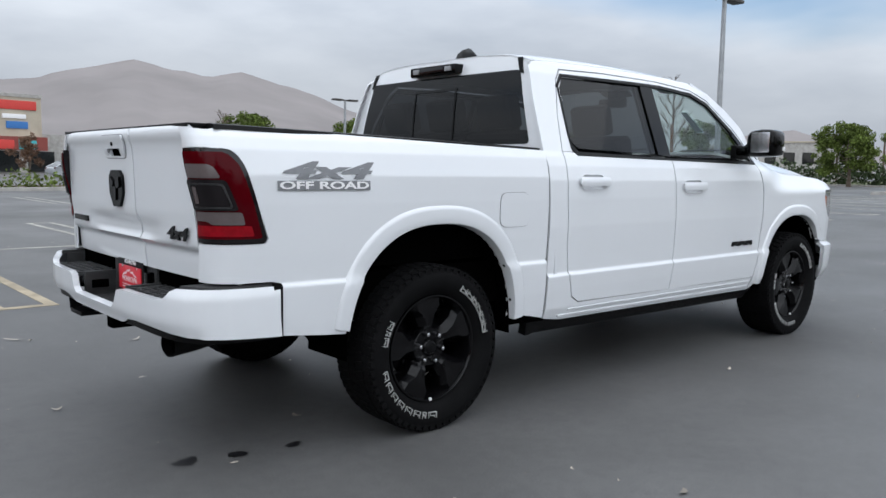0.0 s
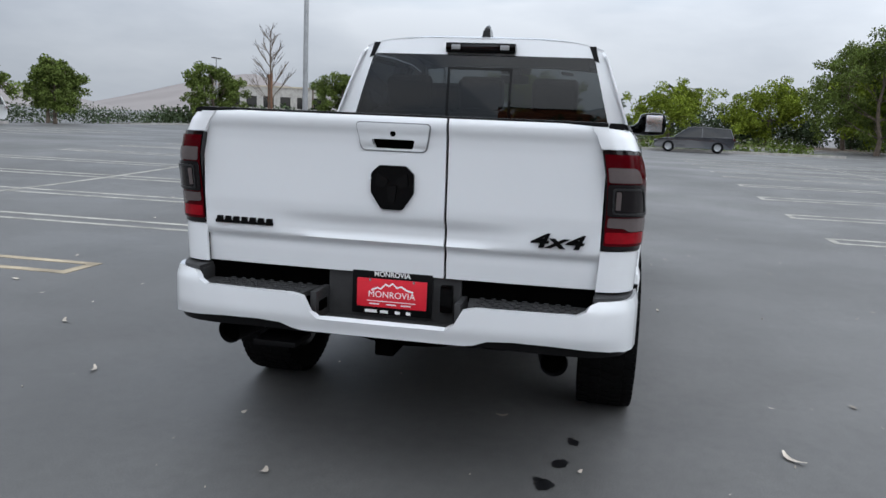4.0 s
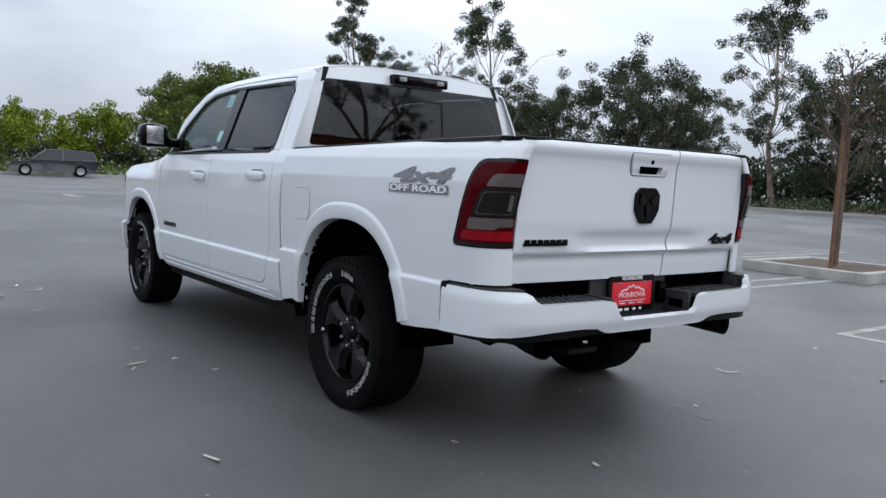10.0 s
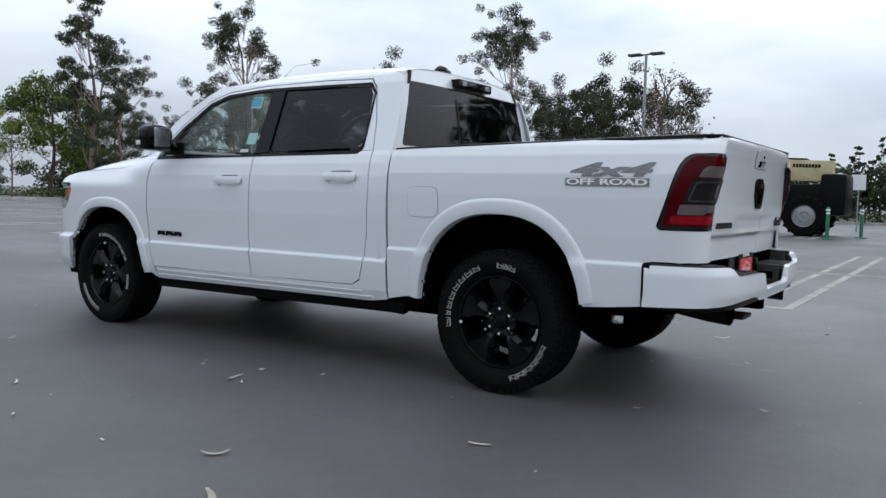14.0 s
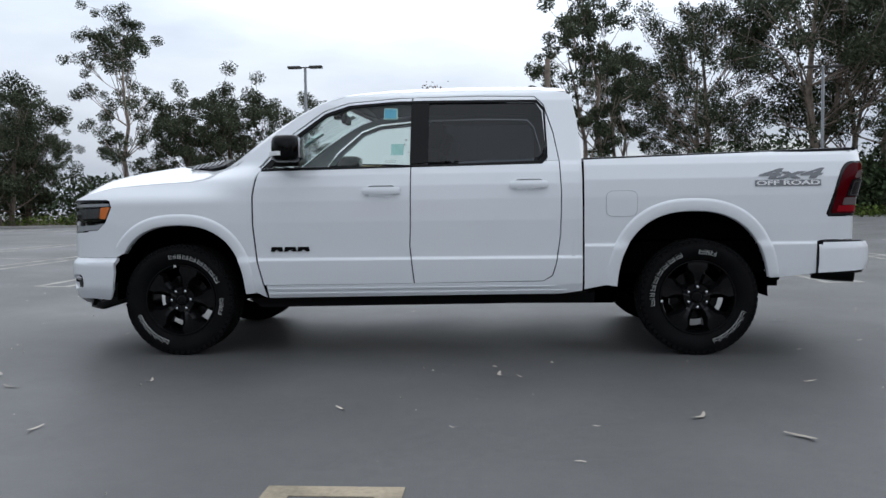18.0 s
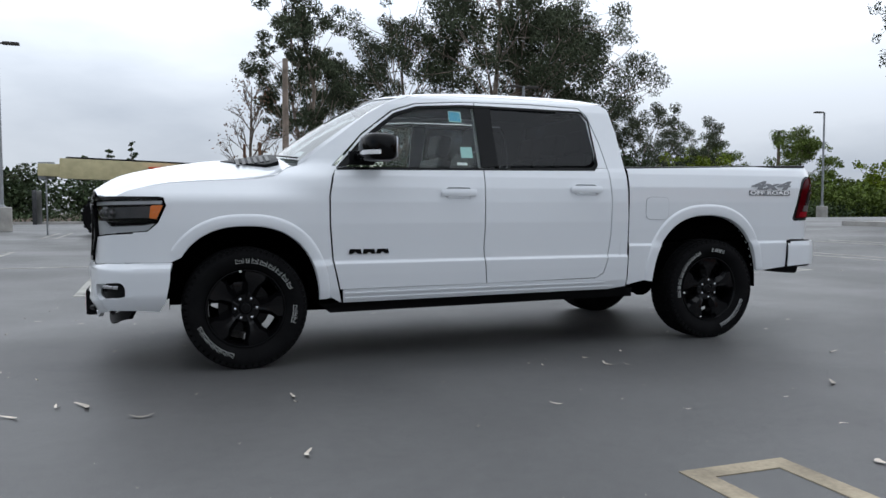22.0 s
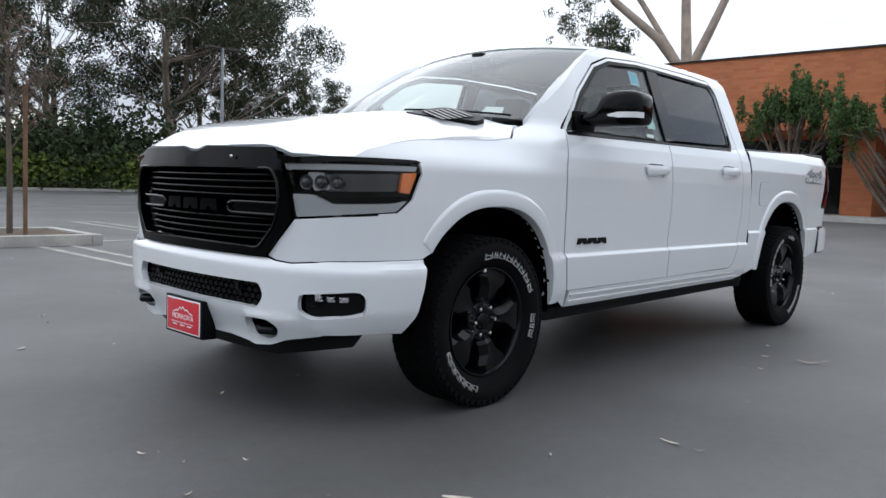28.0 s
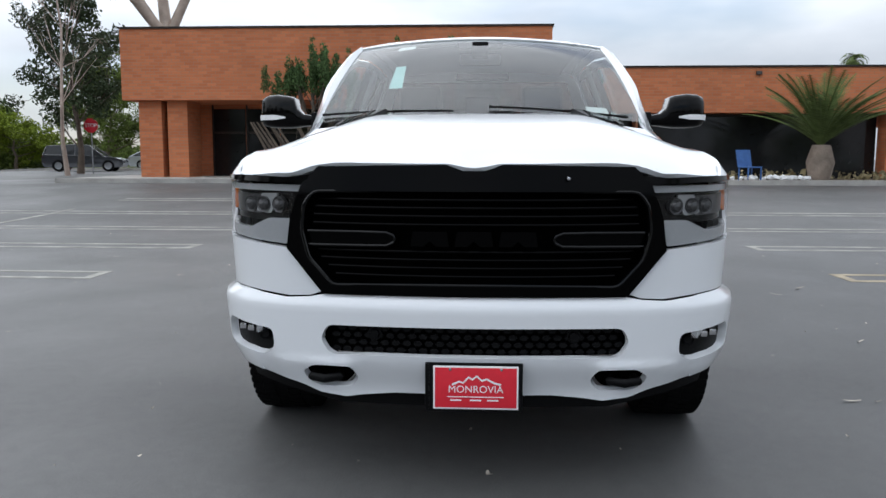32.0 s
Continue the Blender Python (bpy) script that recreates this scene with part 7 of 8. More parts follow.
bld()
strip("walkway", -22, -16.9, -13.5, 2.3, CONCRETE, 0.13, "raised concrete walkway in front of the building", "walkway")
strip("kerb", -17.0, -16.7, 2.3, 40, CONCRETE, 0.15, "raised concrete kerb", "kerb")
strip("kerb", -16.9, -16.7, -13.5, 2.3, CONCRETE, 0.145, "raised concrete kerb", "kerb")


def juniper(m, seed, h, label, wide=1.0):
    """A wide, leaning juniper: bare twisted limbs fan out sideways and end in upright foliage tufts."""
    rng = np.random.default_rng(seed)
    t = thing("juniper_tree", m, label, "tree")
    wood, cs, rs = bmesh.new(), [], []
    fork = np.array([0.1, 0.05, 0.16 * h])
    tube([(0.0, -0.22, -0.1), fork * 0.5, fork], [0.14, 0.12, 0.11], 8, wood)
    for k in range(13):
        f = k / 12
        e = np.array([rng.uniform(-0.5, 0.6), (-0.40 * h + 0.94 * h * f) * wide + rng.normal(0, 0.12), h * (0.60 + 0.20 * math.sin(math.pi * f) - 0.10 * f) + rng.normal(0, 0.2)])
        mid = fork + (e - fork) * (0.5, 0.55, 0.42) + rng.normal(0, 0.14, 3)
        tube([fork, (fork + mid) / 2 + rng.normal(0, 0.07, 3), mid, (mid + e) / 2 + rng.normal(0, 0.07, 3), e], [0.075, 0.06, 0.048, 0.035, 0.02], 6, wood)
        for j in range(4):
            c = e + np.array([rng.normal(0, 0.18), rng.normal(0, 0.28), rng.uniform(-0.45, 0.2)])
            tube([mid + (e - mid) * rng.uniform(0.3, 0.9), c], [0.02, 0.01], 4, wood)
            tall = rng.uniform(0.35, 0.85)
            for i in range(5):
                cs.append(c + np.array([rng.normal(0, 0.02), rng.normal(0, 0.03), tall * i / 4]))
                rs.append(0.15 * (1 - 0.13 * i))
        for j in range(5):
            q = mid + (e - mid) * rng.uniform(-0.4, 0.7)
            tube([q, q + rng.normal(0, 0.25, 3)], [0.014, 0.005], 4, wood)
    for k in range(7):
        y = -0.35 - 0.14 * k
        tube([(rng.uniform(-0.3, 0.1), y + 0.45, -0.05), (rng.uniform(-0.4, 0.0), y - 0.35, 0.20 * h), (rng.uniform(-0.4, 0.1), y - 0.95, 0.40 * h)], [0.06, 0.05, 0.025], 6, wood)
    part("trunk", wood, DARKBARK, t)
    me = leaves(rng, cs, rs, 5200, 0.17, 0.4, -1.4, 1.1)
    me.materials.append(LEAF_PINE)
    o = new("crown", me)
    o.parent = t
    return t


juniper(pose(-17.4, -1.75, 0.13), 51, 4.5, "sprawling juniper with bare twisted limbs and upright green tufts")
juniper(pose(-17.6, -5.45, 0.13), 52, 4.5, "narrower juniper with upright green tufts before the brick fascia", 0.55)


chair = thing("garden_chair", pose(-17.6, 8.2, 0.13, 0, 0, 20), "blue plastic garden chair standing by the brick building", "chair")
part("seat", box(-0.25, 0.25, -0.26, 0.26, 0.38, 0.42, 0.015), BLUEPLASTIC, chair)
part("backrest", moved(box(-0.02, 0.02, -0.26, 0.26, 0.0, 0.55, 0.015), pose(-0.25, 0, 0.40, 0, -14, 0)), BLUEPLASTIC, chair)
for x in (-0.22, 0.22):
    for y in (-0.23, 0.23):
        part("leg", box(x - 0.02, x + 0.02, y - 0.02, y + 0.02, 0.0, 0.39, 0.006), BLUEPLASTIC, chair)
rubbish = bmesh.new()
scrap = np.random.default_rng(19)
for k in range(60):
    b = box(-0.5, 0.5, -0.5, 0.5, -0.5, 0.5, 0.1, None, 1)
    w = scrap.uniform(0.05, 0.22, 3)
    join(rubbish, moved(b, pose(-17.5 + scrap.normal(0, 0.15), 8.9 + scrap.normal(0, 0.8), 0.15 + w[2] * 0.3, *scrap.uniform(-30, 30, 2), scrap.uniform(0, 180)) @ Matrix.Diagonal((w[0], w[1], w[2] * 0.6, 1))))
tagged(mesh_object("rubbish_heap", rubbish, PAPER, None, 0), "scattered white rubbish on the dry strip", "rubbish", kind="stuff")


# ---- parked vehicles ----
def car(m, paint, label, length=4.6, h=1.66, wagon=True):
    c = thing("parked_car", m, label, "car", "cars parked in the distance")
    prof = [(-0.5, 0.30), (-0.5, 0.52), (-0.47, 0.62), (-0.2, 0.60), (0.20, 0.58), (0.40, 0.52), (0.49, 0.44), (0.5, 0.25), (0.47, 0.16), (-0.47, 0.16)]
    bm = bmesh.new()
    rows = []
    for y, k in ((-0.90, 0.97), (-0.93, 1.0), (0.93, 1.0), (0.90, 0.97)):
        rows.append([bm.verts.new((x * length * k, y, z * h * (1 if abs(y) > 0.91 else 1.02))) for x, z in prof])
    for a, b in zip(rows, rows[1:]):
        for i in range(len(prof)):
            bm.faces.new((a[i], a[(i + 1) % len(prof)], b[(i + 1) % len(prof)], b[i]))
    bm.faces.new(rows[0]), bm.faces.new(rows[-1])
    bmesh.ops.recalc_face_normals(bm, faces=bm.faces)
    body = part("body", bm, paint, c)
    cab = bmesh.new()
    top = [(-0.44, 0.94), (-0.1, 1.0), (0.08, 0.97)] if wagon else [(-0.28, 0.95), (-0.08, 1.0), (0.06, 0.96)]
    low = [(-0.485, 0.60), (-0.1, 0.60), (0.24, 0.58)]
    vs = [[cab.verts.new((x * length, s * y, z * h)) for x, z in row] for row, y in ((low, 0.86), (top, 0.66)) for s in (1, -1)]
    for v in vs:
        pass
    bmesh.ops.convex_hull(cab, input=cab.verts)
    part("glasshouse", cab, DARKGLASS, c, "dark window band", smooth=30)
    rf = bmesh.new()
    for x, z in top:
        for s in (1, -1):
            rf.verts.new((x * length, s * 0.67, z * h)), rf.verts.new((x * length, s * 0.64, z * h + 0.03))
    bmesh.ops.convex_hull(rf, input=rf.verts)
    part("roof", rf, paint, c, smooth=40)
    for s in (1, -1):
        for x0, x1 in ((top[0][0], low[0][0]), (top[2][0], low[2][0]), (-0.10, -0.10)):
            part("pillar", tube([(x0 * length, s * 0.665, 0.95 * h), (x1 * length, s * 0.865, 0.60 * h)], 0.035, 6), paint, c)
        for x in (-0.30, 0.31):
            wh = part("wheel", moved(lathe([(0.0, 0.02), (0.2, 0.03), (0.21, 0.05), (0.33, 0.04), (0.34, -0.1), (0.33, -0.16)], 24, "y"), Matrix.Translation((x * length, s * 0.88, 0.335)) @ pose(0, 0, 0, 0, 0, 0 if s > 0 else 180)), RUBBER, c)
            part("rim", moved(lathe([(0.0, 0.035), (0.08, 0.03), (0.19, 0.045), (0.205, 0.056)], 18, "y"), Matrix.Translation((x * length, s * 0.88, 0.335)) @ pose(0, 0, 0, 0, 0, 0 if s > 0 else 180)), POLE, wh)
        part("tail_light", box(-0.505 * length, -0.47 * length, min(s * 0.7, s * 0.9), max(s * 0.7, s * 0.9), 0.48 * h, 0.58 * h, 0.01), REDLAMP, c)
        part("head_light", box(0.455 * length, 0.495 * length, min(s * 0.6, s * 0.88), max(s * 0.6, s * 0.88), 0.40 * h, 0.47 * h, 0.01), LAMPLIT, c)
    return c


BLACKCAR = material("dark_car_paint", (0.018, 0.020, 0.026), 0.25, vary=0.05, coat=1)
SILVER = material("silver_car_paint", (0.42, 0.44, 0.46), 0.3, 0.3, vary=0.05, coat=1)
car(pose(46.0, -5.9, 0, 0, 0, 84), BLACKCAR, "black sport utility vehicle parked by the planting", 4.6, 1.52)
car(pose(35.5, 36.2, 0, 0, 0, 140), WHITE, "white minivan parked under the trees", 4.9, 1.72)
car(pose(-38, -23.5, 0, 0, 0, 105), BLACKCAR, "black hatchback parked beside the building", 4.4, 1.55)
car(pose(-47, -22.5, 0, 0, 0, 95), SILVER, "silver saloon parked beside the building", 4.5, 1.42, False)
car(pose(18, 66, 0, 0, 0, 10), SILVER, "silver saloon parked by the shops", 4.5, 1.42, False)
car(pose(27, 70, 0, 0, 0, 170), SILVER, "pale saloon parked by the shops", 4.5, 1.42, False)

ORANGE = material("orange_machine_paint", (0.60, 0.085, 0.022), 0.4, vary=0.12, scale=3, coat=0.3)
CREAM = material("cream_machine_paint", (0.50, 0.44, 0.25), 0.5, vary=0.15, scale=3)
GREEN = material("green_bollard_paint", (0.02, 0.15, 0.075), 0.5, vary=0.2, scale=6)


def telehandler(m):
    t = thing("telehandler", m, "orange telescopic handler with cream boom and large tyres", "machine")
    part("chassis", box(-2.3, 2.2, -0.55, 0.75, 0.55, 1.05, 0.05), TRIM, t)
    part("engine_cover", box(-2.35, -0.6, 0.1, 0.78, 0.9, 1.75, 0.12), TRIM, t, "black engine cover")
    part("counterweight", box(-2.95, -2.15, -0.9, 0.9, 0.7, 2.1, 0.16), TRIM, t, "black rear counterweight")
    cab = new("cab")
    cab.parent = t
    frame_out = rounded([(0.5, 0.84), (0.76, 1.40), (0.25, 2.32), (-0.1, 2.44), (-0.73, 2.44), (-0.97, 2.0), (-1.05, 1.45), (-0.75, 1.10), (-0.6, 0.80)], 0.06)
    door_hole = rounded([(0.42, 0.98), (0.62, 1.40), (0.20, 2.22), (-0.30, 2.30), (-0.30, 0.94)], 0.06)
    rear_hole = rounded([(-0.44, 1.62), (-0.44, 2.30), (-0.68, 2.28), (-0.88, 1.95), (-0.90, 1.66)], 0.05)
    for y, sgn in ((1.18, 1), (0.36, -1)):
        part("cab_frame", sheet(frame_out, lambda x, z: (x, y, z), (5, 5), 0.07, [door_hole, rear_hole], lambda c: Vector((0, sgn, 0))), ORANGE, cab, "orange cab frame")
    part("cab_roof", box(-0.78, 0.24, 0.36, 1.18, 2.38, 2.45, 0.03), ORANGE, cab)
    part("cab_floor", box(-0.6, 0.5, 0.40, 1.12, 0.80, 0.92, 0.02), TRIM, cab)
    part("driver_seat", box(-0.35, 0.1, 0.55, 1.0, 0.92, 1.5, 0.1, None, 3), TRIM, cab)
    part("cab_bulkhead", box(-0.92, -0.86, 0.40, 1.12, 1.0, 1.6, 0.02), TRIM, cab)
    part("boom", moved(box(-2.45, 3.2, -0.24, 0.24, -0.36, 0.36, 0.05), pose(0, 0.05, 2.28, 0, -2, 0)), CREAM, t, "cream telescopic boom")
    part("boom_hose", moved(box(-1.6, 3.0, -0.2, 0.2, 0.365, 0.42, 0.02), pose(0, 0.05, 2.28, 0, -2, 0)), TRIM, t)
    part("boom_stripe", moved(sheet([(-1.02, -0.33), (-0.98, -0.33), (-0.70, 0.33), (-0.74, 0.33)], lambda x, z: (x, 0.244, z), (5, 5), 0.003, (), lambda c: Vector((0, 1, 0))), pose(0, 0.05, 2.28, 0, -2, 0)), TRIM, t)
    part("boom_tip", moved(box(3.1, 3.9, -0.17, 0.17, -0.22, 0.22, 0.03), pose(0, 0.05, 2.2, 0, -2, 0)), CREAM, t)
    part("fork_carriage", box(3.9, 4.05, -0.7, 0.6, 0.4, 1.6, 0.03), STEEL, t)
    for k in range(9):
        part("boom_mark", moved(box(-2.05 + 0.1 * k, -1.97 + 0.1 * k, 0.241, 0.246, 0.10, 0.22), pose(0, 0.05, 2.28, 0, -2, 0)), TRIM, t, smooth=0)
    for x in (-1.75, 1.75):
        for s in (1, -1):
            w = part("wheel", moved(lathe([(0.0, 0.10), (0.36, 0.12), (0.38, 0.2), (0.62, 0.2), (0.68, 0.12), (0.68, -0.12), (0.62, -0.2), (0.3, -0.2)], 32, "y"), Matrix.Translation((x, s * 1.0, 0.68)) @ pose(0, 0, 0, 0, 0, 0 if s > 0 else 180)), RUBBER, t, "large black tyre")
            part("rim", moved(lathe([(0.0, 0.13), (0.12, 0.12), (0.16, 0.16), (0.34, 0.13), (0.37, 0.21)], 24, "y"), Matrix.Translation((x, s * 1.0, 0.68)) @ pose(0, 0, 0, 0, 0, 0 if s > 0 else 180)), LAMPGREY, w)
            for k in range(18):
                part("tyre_lug", moved(box(-0.05, 0.05, -0.19, 0.19, 0.66, 0.715, 0.01, None, 1), Matrix.Translation((x, s * 1.0, 0.68)) @ pose(0, 0, 0, 0, 20 * k, 0)), RUBBER, w, smooth=0)
    return t


telehandler(pose(4.33, -24.9, 0, 0, 0, 0))
for x, y in ((3.5, -22.0), (1.6, -22.0), (0.9, -24.2)):
    bo = thing("bollard", pose(x, y, 0), "dark green steel bollard on a foot plate", "bollard", "bollards by the machine")
    part("post", lathe([(0.055, 0), (0.055, 0.95), (0.04, 1.0), (0.0, 1.01)], 14), GREEN, bo)
    for z in (0.78, 0.88):
        part("band", lathe([(0.056, z), (0.058, z + 0.005), (0.058, z + 0.055), (0.056, z + 0.06)], 14), PLATEWHITE, bo, "white reflective band")
    part("foot", lathe([(0.0, 0.0), (0.17, 0.0), (0.17, 0.03), (0.06, 0.05)], 16), GREEN, bo)


def sign(m, h, face, label, kind):
    s = thing("road_sign", m, label, "sign")
    part("post", tube([(0, 0, 0), (0, 0, h)], 0.03, 8), POLE, s)
    if kind == "stop":
        part("sign_plate", moved(lathe([(0.0, 0.0), (0.38, 0.0), (0.38, 0.02), (0.0, 0.02)], 8, "x"), pose(0.03, 0, h - 0.2, 22.5, 0, 0)), face, s, "red octagonal plate", smooth=0)
        part("sign_text", moved(text_mesh("STOP", 0.26, 0.002), pose(0.054, 0, h - 0.2, 90, 0, 90)), PLATEWHITE, s, "white lettering", smooth=0)
    else:
        part("sign_plate", box(0.03, 0.045, -0.3, 0.3, h - 0.62, h, 0.01), face, s)
    return s


sign(pose(-31.5, -19.8, 0), 2.6, RED, "red stop sign on a steel post", "stop")
sign(pose(1.8, -31, 0, 0, 0, 70), 2.3, PLATEWHITE, "white rectangular sign on a post", "plate")
sign(pose(8.0, -25, 0, 0, 0, 250), 2.6, POLE, "back of an octagonal sign on a post", "stop2")

# green-sided store fence far to the west, low walls
STUCCO = material("beige_stucco", (0.42, 0.37, 0.29), 0.85, vary=0.1, scale=0.6, bump=0.2, bump_scale=20)
GREENWALL = material("grey_green_container", (0.17, 0.21, 0.18), 0.7, vary=0.15, scale=1.0)
cont = thing("storage_container", pose(-72, -64, 0, 0, 0, 40), "pale green storage container behind the trees", "container")
part("body", box(-6, 6, -1.2, 1.2, 0, 2.6, 0.04), GREENWALL, cont)
part("roof_rim", box(-6.03, 6.03, -1.23, 1.23, 2.55, 2.68), CONCRETE, cont)

SIGNBROWN = material("dark_red_sign_band", (0.22, 0.05, 0.04), 0.7, vary=0.15)
shop = thing("cinema_block", pose(21.6, 103, 0, 0, 0, 14), "beige shopping centre with coloured sign panels", "building", kind="structure")
part("tower", box(-14, -0.8, -8, 0, 0, 8.6), STUCCO, shop, smooth=0)
part("parapet", box(-14.1, -0.7, -8.1, 0.1, 8.4, 8.75), CONCRETE, shop, smooth=0)
part("storefront", box(-16, -0.7, -9, -1.0, 2.5, 4.0), SIGNBROWN, shop, "dark red sign band", smooth=0)
part("storefront", box(-16, -0.7, -8.9, -1.0, 0, 2.5), CONCRETE, shop, smooth=0)
part("wing", box(-0.7, 16, -7, 0, 0, 4.4), CONCRETE, shop, smooth=0)
SIGNRED = material("red_sign_panel", (0.55, 0.05, 0.04), 0.5, vary=0.05)
SIGNBLUE = material("blue_sign_panel", (0.04, 0.16, 0.42), 0.5, vary=0.05)
SIGNTEAL = material("teal_sign_panel", (0.05, 0.32, 0.34), 0.5, vary=0.05)
for x0, x1, z0, z1, mt in ((-6.2, -1.4, 7.0, 8.0, SIGNRED), (-5.2, -2.6, 6.0, 6.5, PLATEWHITE), (-4.8, -2.4, 4.9, 5.7, SIGNBLUE), (-7, -4.5, 2.6, 3.6, SIGNRED), (-4.0, -2.0, 2.6, 3.6, SIGNTEAL)):
    part("sign_shape", moved(box(x0, x1, -9.12 if z0 < 4 else -8.12, -9.0 if z0 < 4 else -8.0, z0, z1, 0.05), Matrix()), mt, shop)
for k in range(6):
    part("shop_window", box(-15 + k * 4, -12 + k * 4, -9.06, -8.98, 0.1, 2.4), DARKGLASS, shop, smooth=0)
offices = thing("office_block", pose(150, 68, 0, 0, 0, 112), "white low office block beyond the palms", "building", kind="structure")
part("wall", box(-12, 12, -5, 5, 0, 7.0), CONCRETE, offices, smooth=0)
part("roof", box(-12.2, 12.2, -5.2, 5.2, 7.0, 7.3), STUCCO, offices, smooth=0)
for k in range(7):
    part("window", box(-11 + k * 3.3, -9 + k * 3.3, 4.98, 5.05, 3.0, 5.2), DARKGLASS, offices, smooth=0)
    part("window", box(-11 + k * 3.3, -9 + k * 3.3, -5.05, -4.98, 3.0, 5.2), DARKGLASS, offices, smooth=0)

# hills
# aerial haze is mixed into this grey-brown base colour
HILL = material("hazy_brown_hillside", (0.21, 0.19, 0.185), 1.0, vary=0.12, scale=0.004, fine=False)


def hills(a0, a1, r0, r1, peak, name, label):
    bm = bmesh.new()
    rows = []
    for j in range(13):
        f = j / 12
        row = []
        for k in range(121):
            g = k / 120
            a = radians(a0 + (a1 - a0) * g)
            r = r0 + (r1 - r0) * f
            top = r1 * math.tan(radians(peak(a0 + (a1 - a0) * g)))
            nz = noise.fractal(Vector((a * 18, f * 2.2, 3.3)), 0.9, 2.1, 5)
            z = top * f ** 1.15 * (1 + 0.16 * nz * (1 - f)) + 0.035 * top * nz * f
            row.append(bm.verts.new((r * math.cos(a), r * math.sin(a), z - 4)))
        rows.append(row)
    for p, q in zip(rows, rows[1:]):
        for i in range(120):
            bm.faces.new((p[i], p[i + 1], q[i + 1], q[i]))
    return tagged(mesh_object(name, bm, HILL, None, 60), label, "hill", kind="structure")


hills(34, 110, 1200, 2600, lambda a: float(np.interp(a, [34, 42, 47, 52, 56, 60, 63, 65, 68, 70, 73, 76, 80, 86, 95, 110], [0.3, 1.8, 2.6, 3.0, 4.2, 5.7, 6.5, 6.2, 6.4, 6.9, 6.3, 5.4, 5.0, 4.8, 4.6, 3.0])), "hillside", "hazy brown mountain ridge in the distance")
hills(10, 36, 2200, 3200, lambda a: float(np.interp(a, [10, 16, 22, 25, 28, 32, 36], [0.3, 1.0, 2.0, 2.9, 2.6, 1.4, 0.4])), "hillside", "low pale hills far away")

# litter on the asphalt
rng = np.random.default_rng(77)
lit, faces = [], []


def shard(x, y, ln, wd, a, lift):
    c, s = math.cos(a), math.sin(a)
    base = len(lit)
    for i in range(5):
        u = (i / 4 - 0.5) * ln
        w = wd * (0.25 + math.sin(math.pi * (0.1 + 0.8 * i / 4)))
        bend = 0.18 * ln * math.sin(math.pi * i / 4)
        z = 0.003 + lift * (i / 4 - 0.5) ** 2 * 4
        for v in (-w / 2, w / 2):
            lit.append((x + c * u - s * (v + bend), y + s * u + c * (v + bend), z + 0.35 * abs(v)))
    for i in range(4):
        faces.append((base + 2 * i, base + 2 * i + 2, base + 2 * i + 3, base + 2 * i + 1))


for x, y, ln in ((1.35, 1.66, 0.13), (-0.42, 1.84, 0.10), (3.52, 1.85, 0.09), (1.25, 1.72, 0.06), (4.61, 1.70, 0.16), (4.93, 1.83, 0.12), (4.72, 1.66, 0.08), (-0.53, -1.70, 0.14), (0.04, 2.95, 0.15), (-2.1, -2.35, 0.10), (-1.2, -2.5, 0.12), (-2.6, 0.6, 0.16), (0.4, 2.6, 0.12), (2.2, 2.5, 0.08), (-1.1, 2.3, 0.13), (4.3, 2.0, 0.12), (3.6, 2.9, 0.10), (5.2, 2.2, 0.14)):
    shard(x, y, ln, ln * 0.16, rng.uniform(0, 6.3), 0.012)
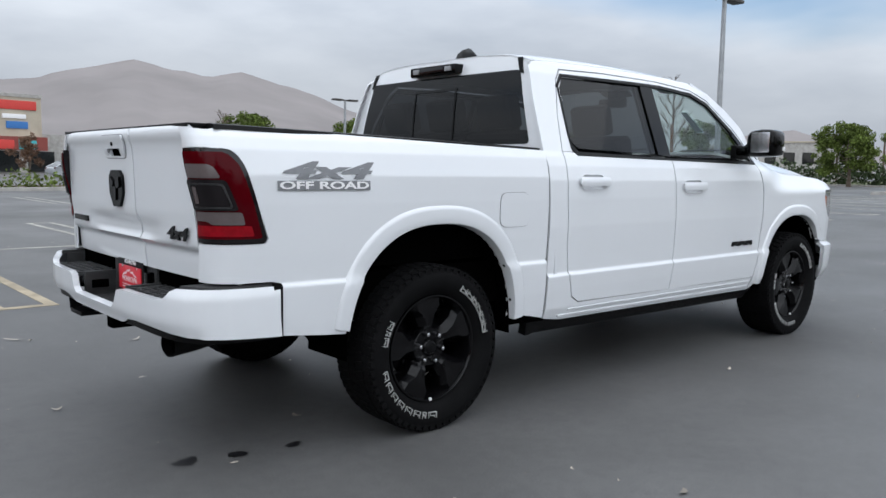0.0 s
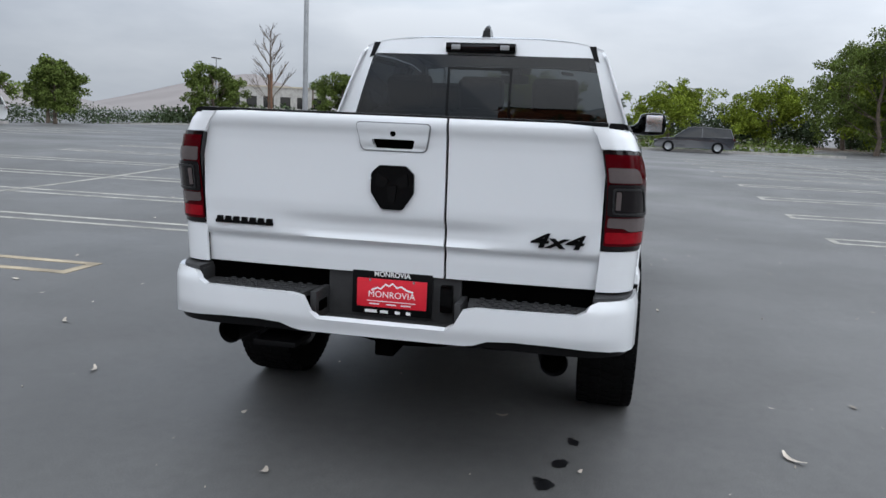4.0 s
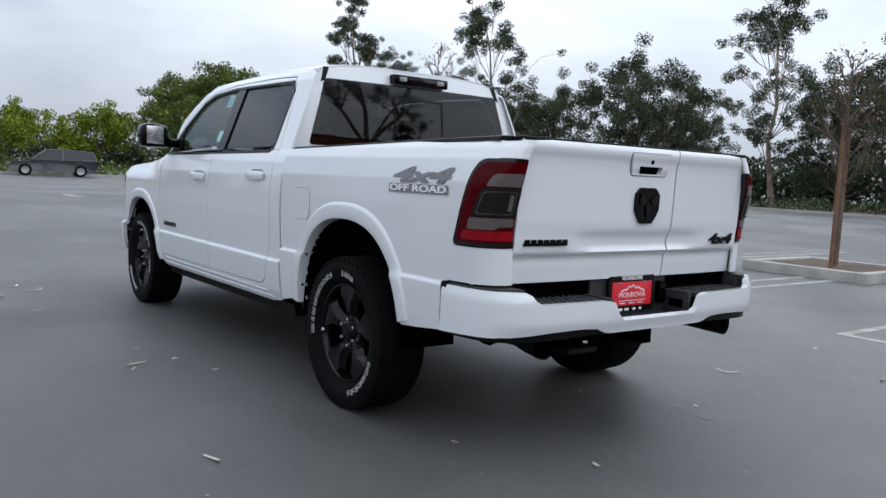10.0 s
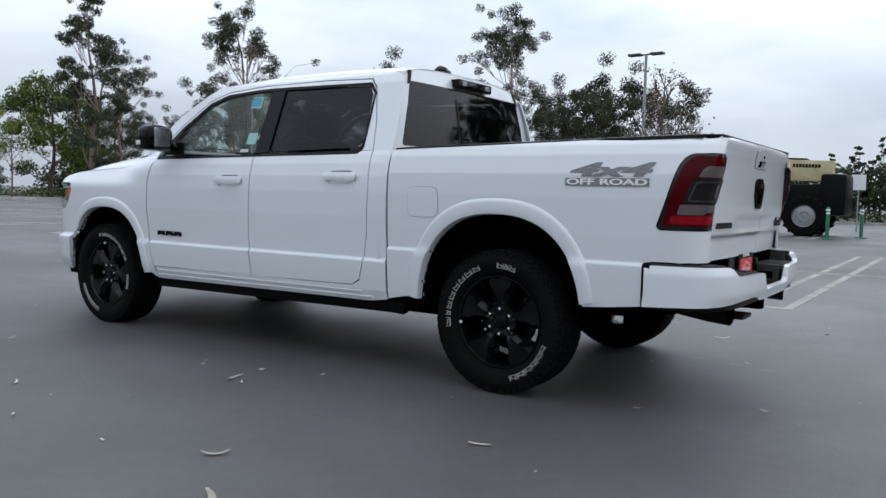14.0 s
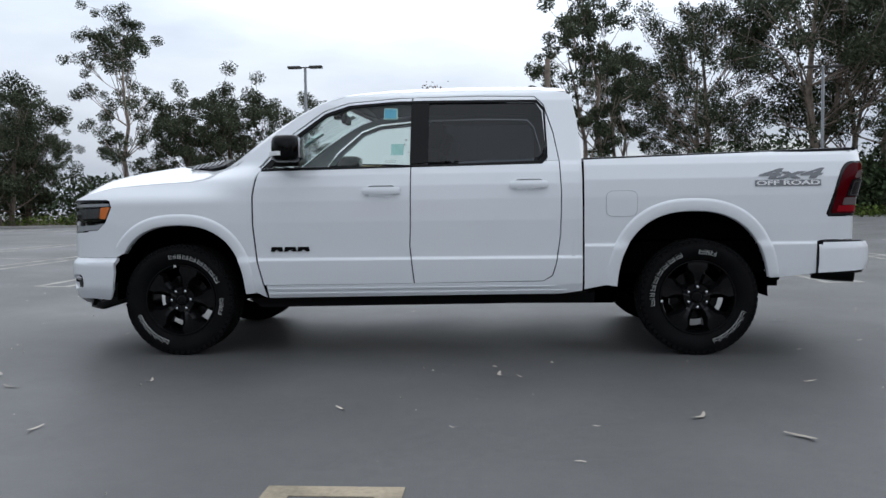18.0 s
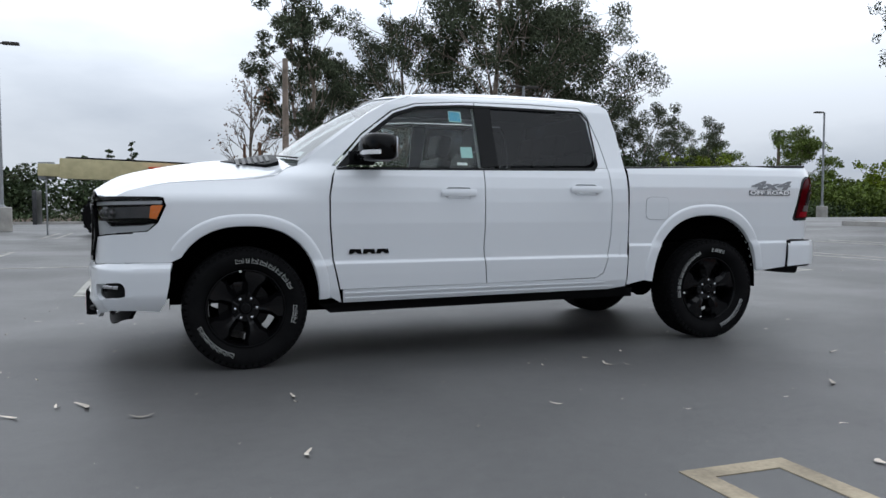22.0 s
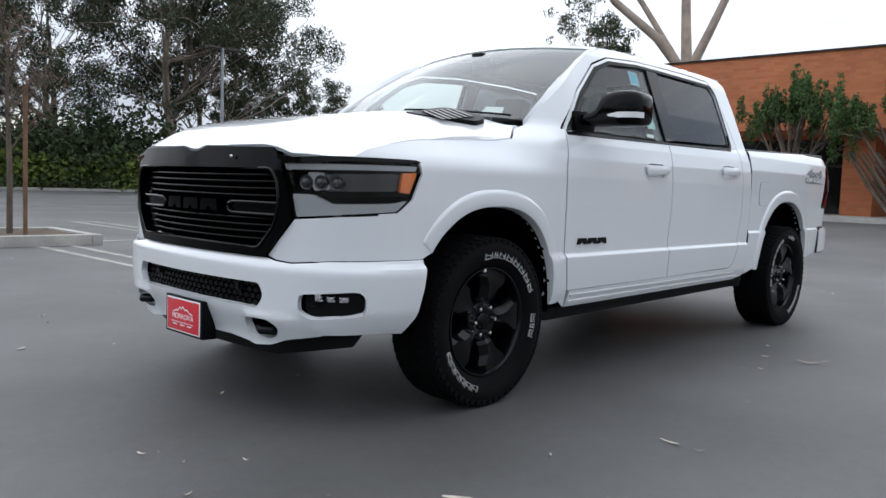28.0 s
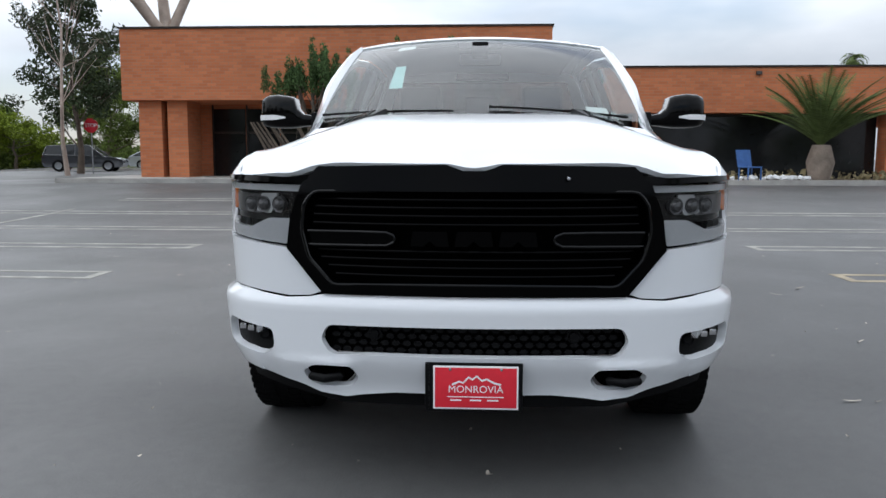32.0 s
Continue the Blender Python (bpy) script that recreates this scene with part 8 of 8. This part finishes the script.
for k in range(800):
    r, a = 1.2 + 11 * rng.random() ** 0.8, rng.uniform(0, 2 * math.pi)
    ln = 0.012 + 0.055 * rng.random() ** 3
    shard(1.8 + 1.25 * r * math.cos(a), r * math.sin(a), ln, ln * rng.uniform(0.18, 0.5), rng.uniform(0, 6.3), 0.012 * rng.random())
me = bpy.data.meshes.new("bark_litter")
me.from_pydata(lit, [], faces)
me.materials.append(LITTER)
tagged(new("bark_litter", me), "scattered dry bark curls and leaves on the asphalt", "litter", kind="stuff")

# small dark oil spots behind the truck
OIL = material("oil_stain", (0.008, 0.008, 0.009), 0.35, vary=0.3, scale=30)
blot = np.random.default_rng(5)
for x, y, r in ((-1.10, -0.65, 0.042), (-1.06, -0.62, 0.022), (-0.88, -0.70, 0.036), (-0.64, -0.745, 0.030), (-0.60, -0.73, 0.014)):
    bm = bmesh.new()
    bm.faces.new([bm.verts.new((x + r * blot.uniform(0.6, 1.15) * math.cos(math.pi * k / 8) * 1.3, y + r * blot.uniform(0.6, 1.1) * math.sin(math.pi * k / 8), 0.0035)) for k in range(16)])
    tagged(mesh_object("oil_spot", bm, OIL, None, 0), "small black oil spot on the asphalt", "stain", "oil spots", "structure")

# everything outside the truck stands on the rising ground
keep_level = {"brick_building", "ground", "hillside", "pickup_truck", "licence_plate"}
for ob in [o for o in scene.objects if o.parent is None and o.type in {"MESH", "EMPTY"} and o.name.split(".")[0] not in keep_level]:
    if ob.type == "EMPTY":
        m = ob.matrix_basis.copy()
        m.translation.z += rise_at(m.translation.x, m.translation.y)
        ob.matrix_basis = m
        continue
    if ob.name.split(".")[0] in {"kerb", "planting_bed", "walkway", "centre_line"}:
        bm = bmesh.new()
        bm.from_mesh(ob.data)
        for axis, cuts in ((0, range(-21, 24)), (1, list(range(-38, -25, 2)) + list(range(34, 47, 2)))):
            lo, hi = min(v.co[axis] for v in bm.verts), max(v.co[axis] for v in bm.verts)
            for k in cuts:
                if lo < k < hi:
                    bmesh.ops.bisect_plane(bm, geom=bm.verts[:] + bm.edges[:] + bm.faces[:], plane_co=(k, k, 0), plane_no=(1 - axis, axis, 0))
        bm.to_mesh(ob.data)
        bm.free()
    for v in ob.data.vertices:
        p = ob.matrix_basis @ v.co
        v.co.z += rise_at(p.x, p.y)
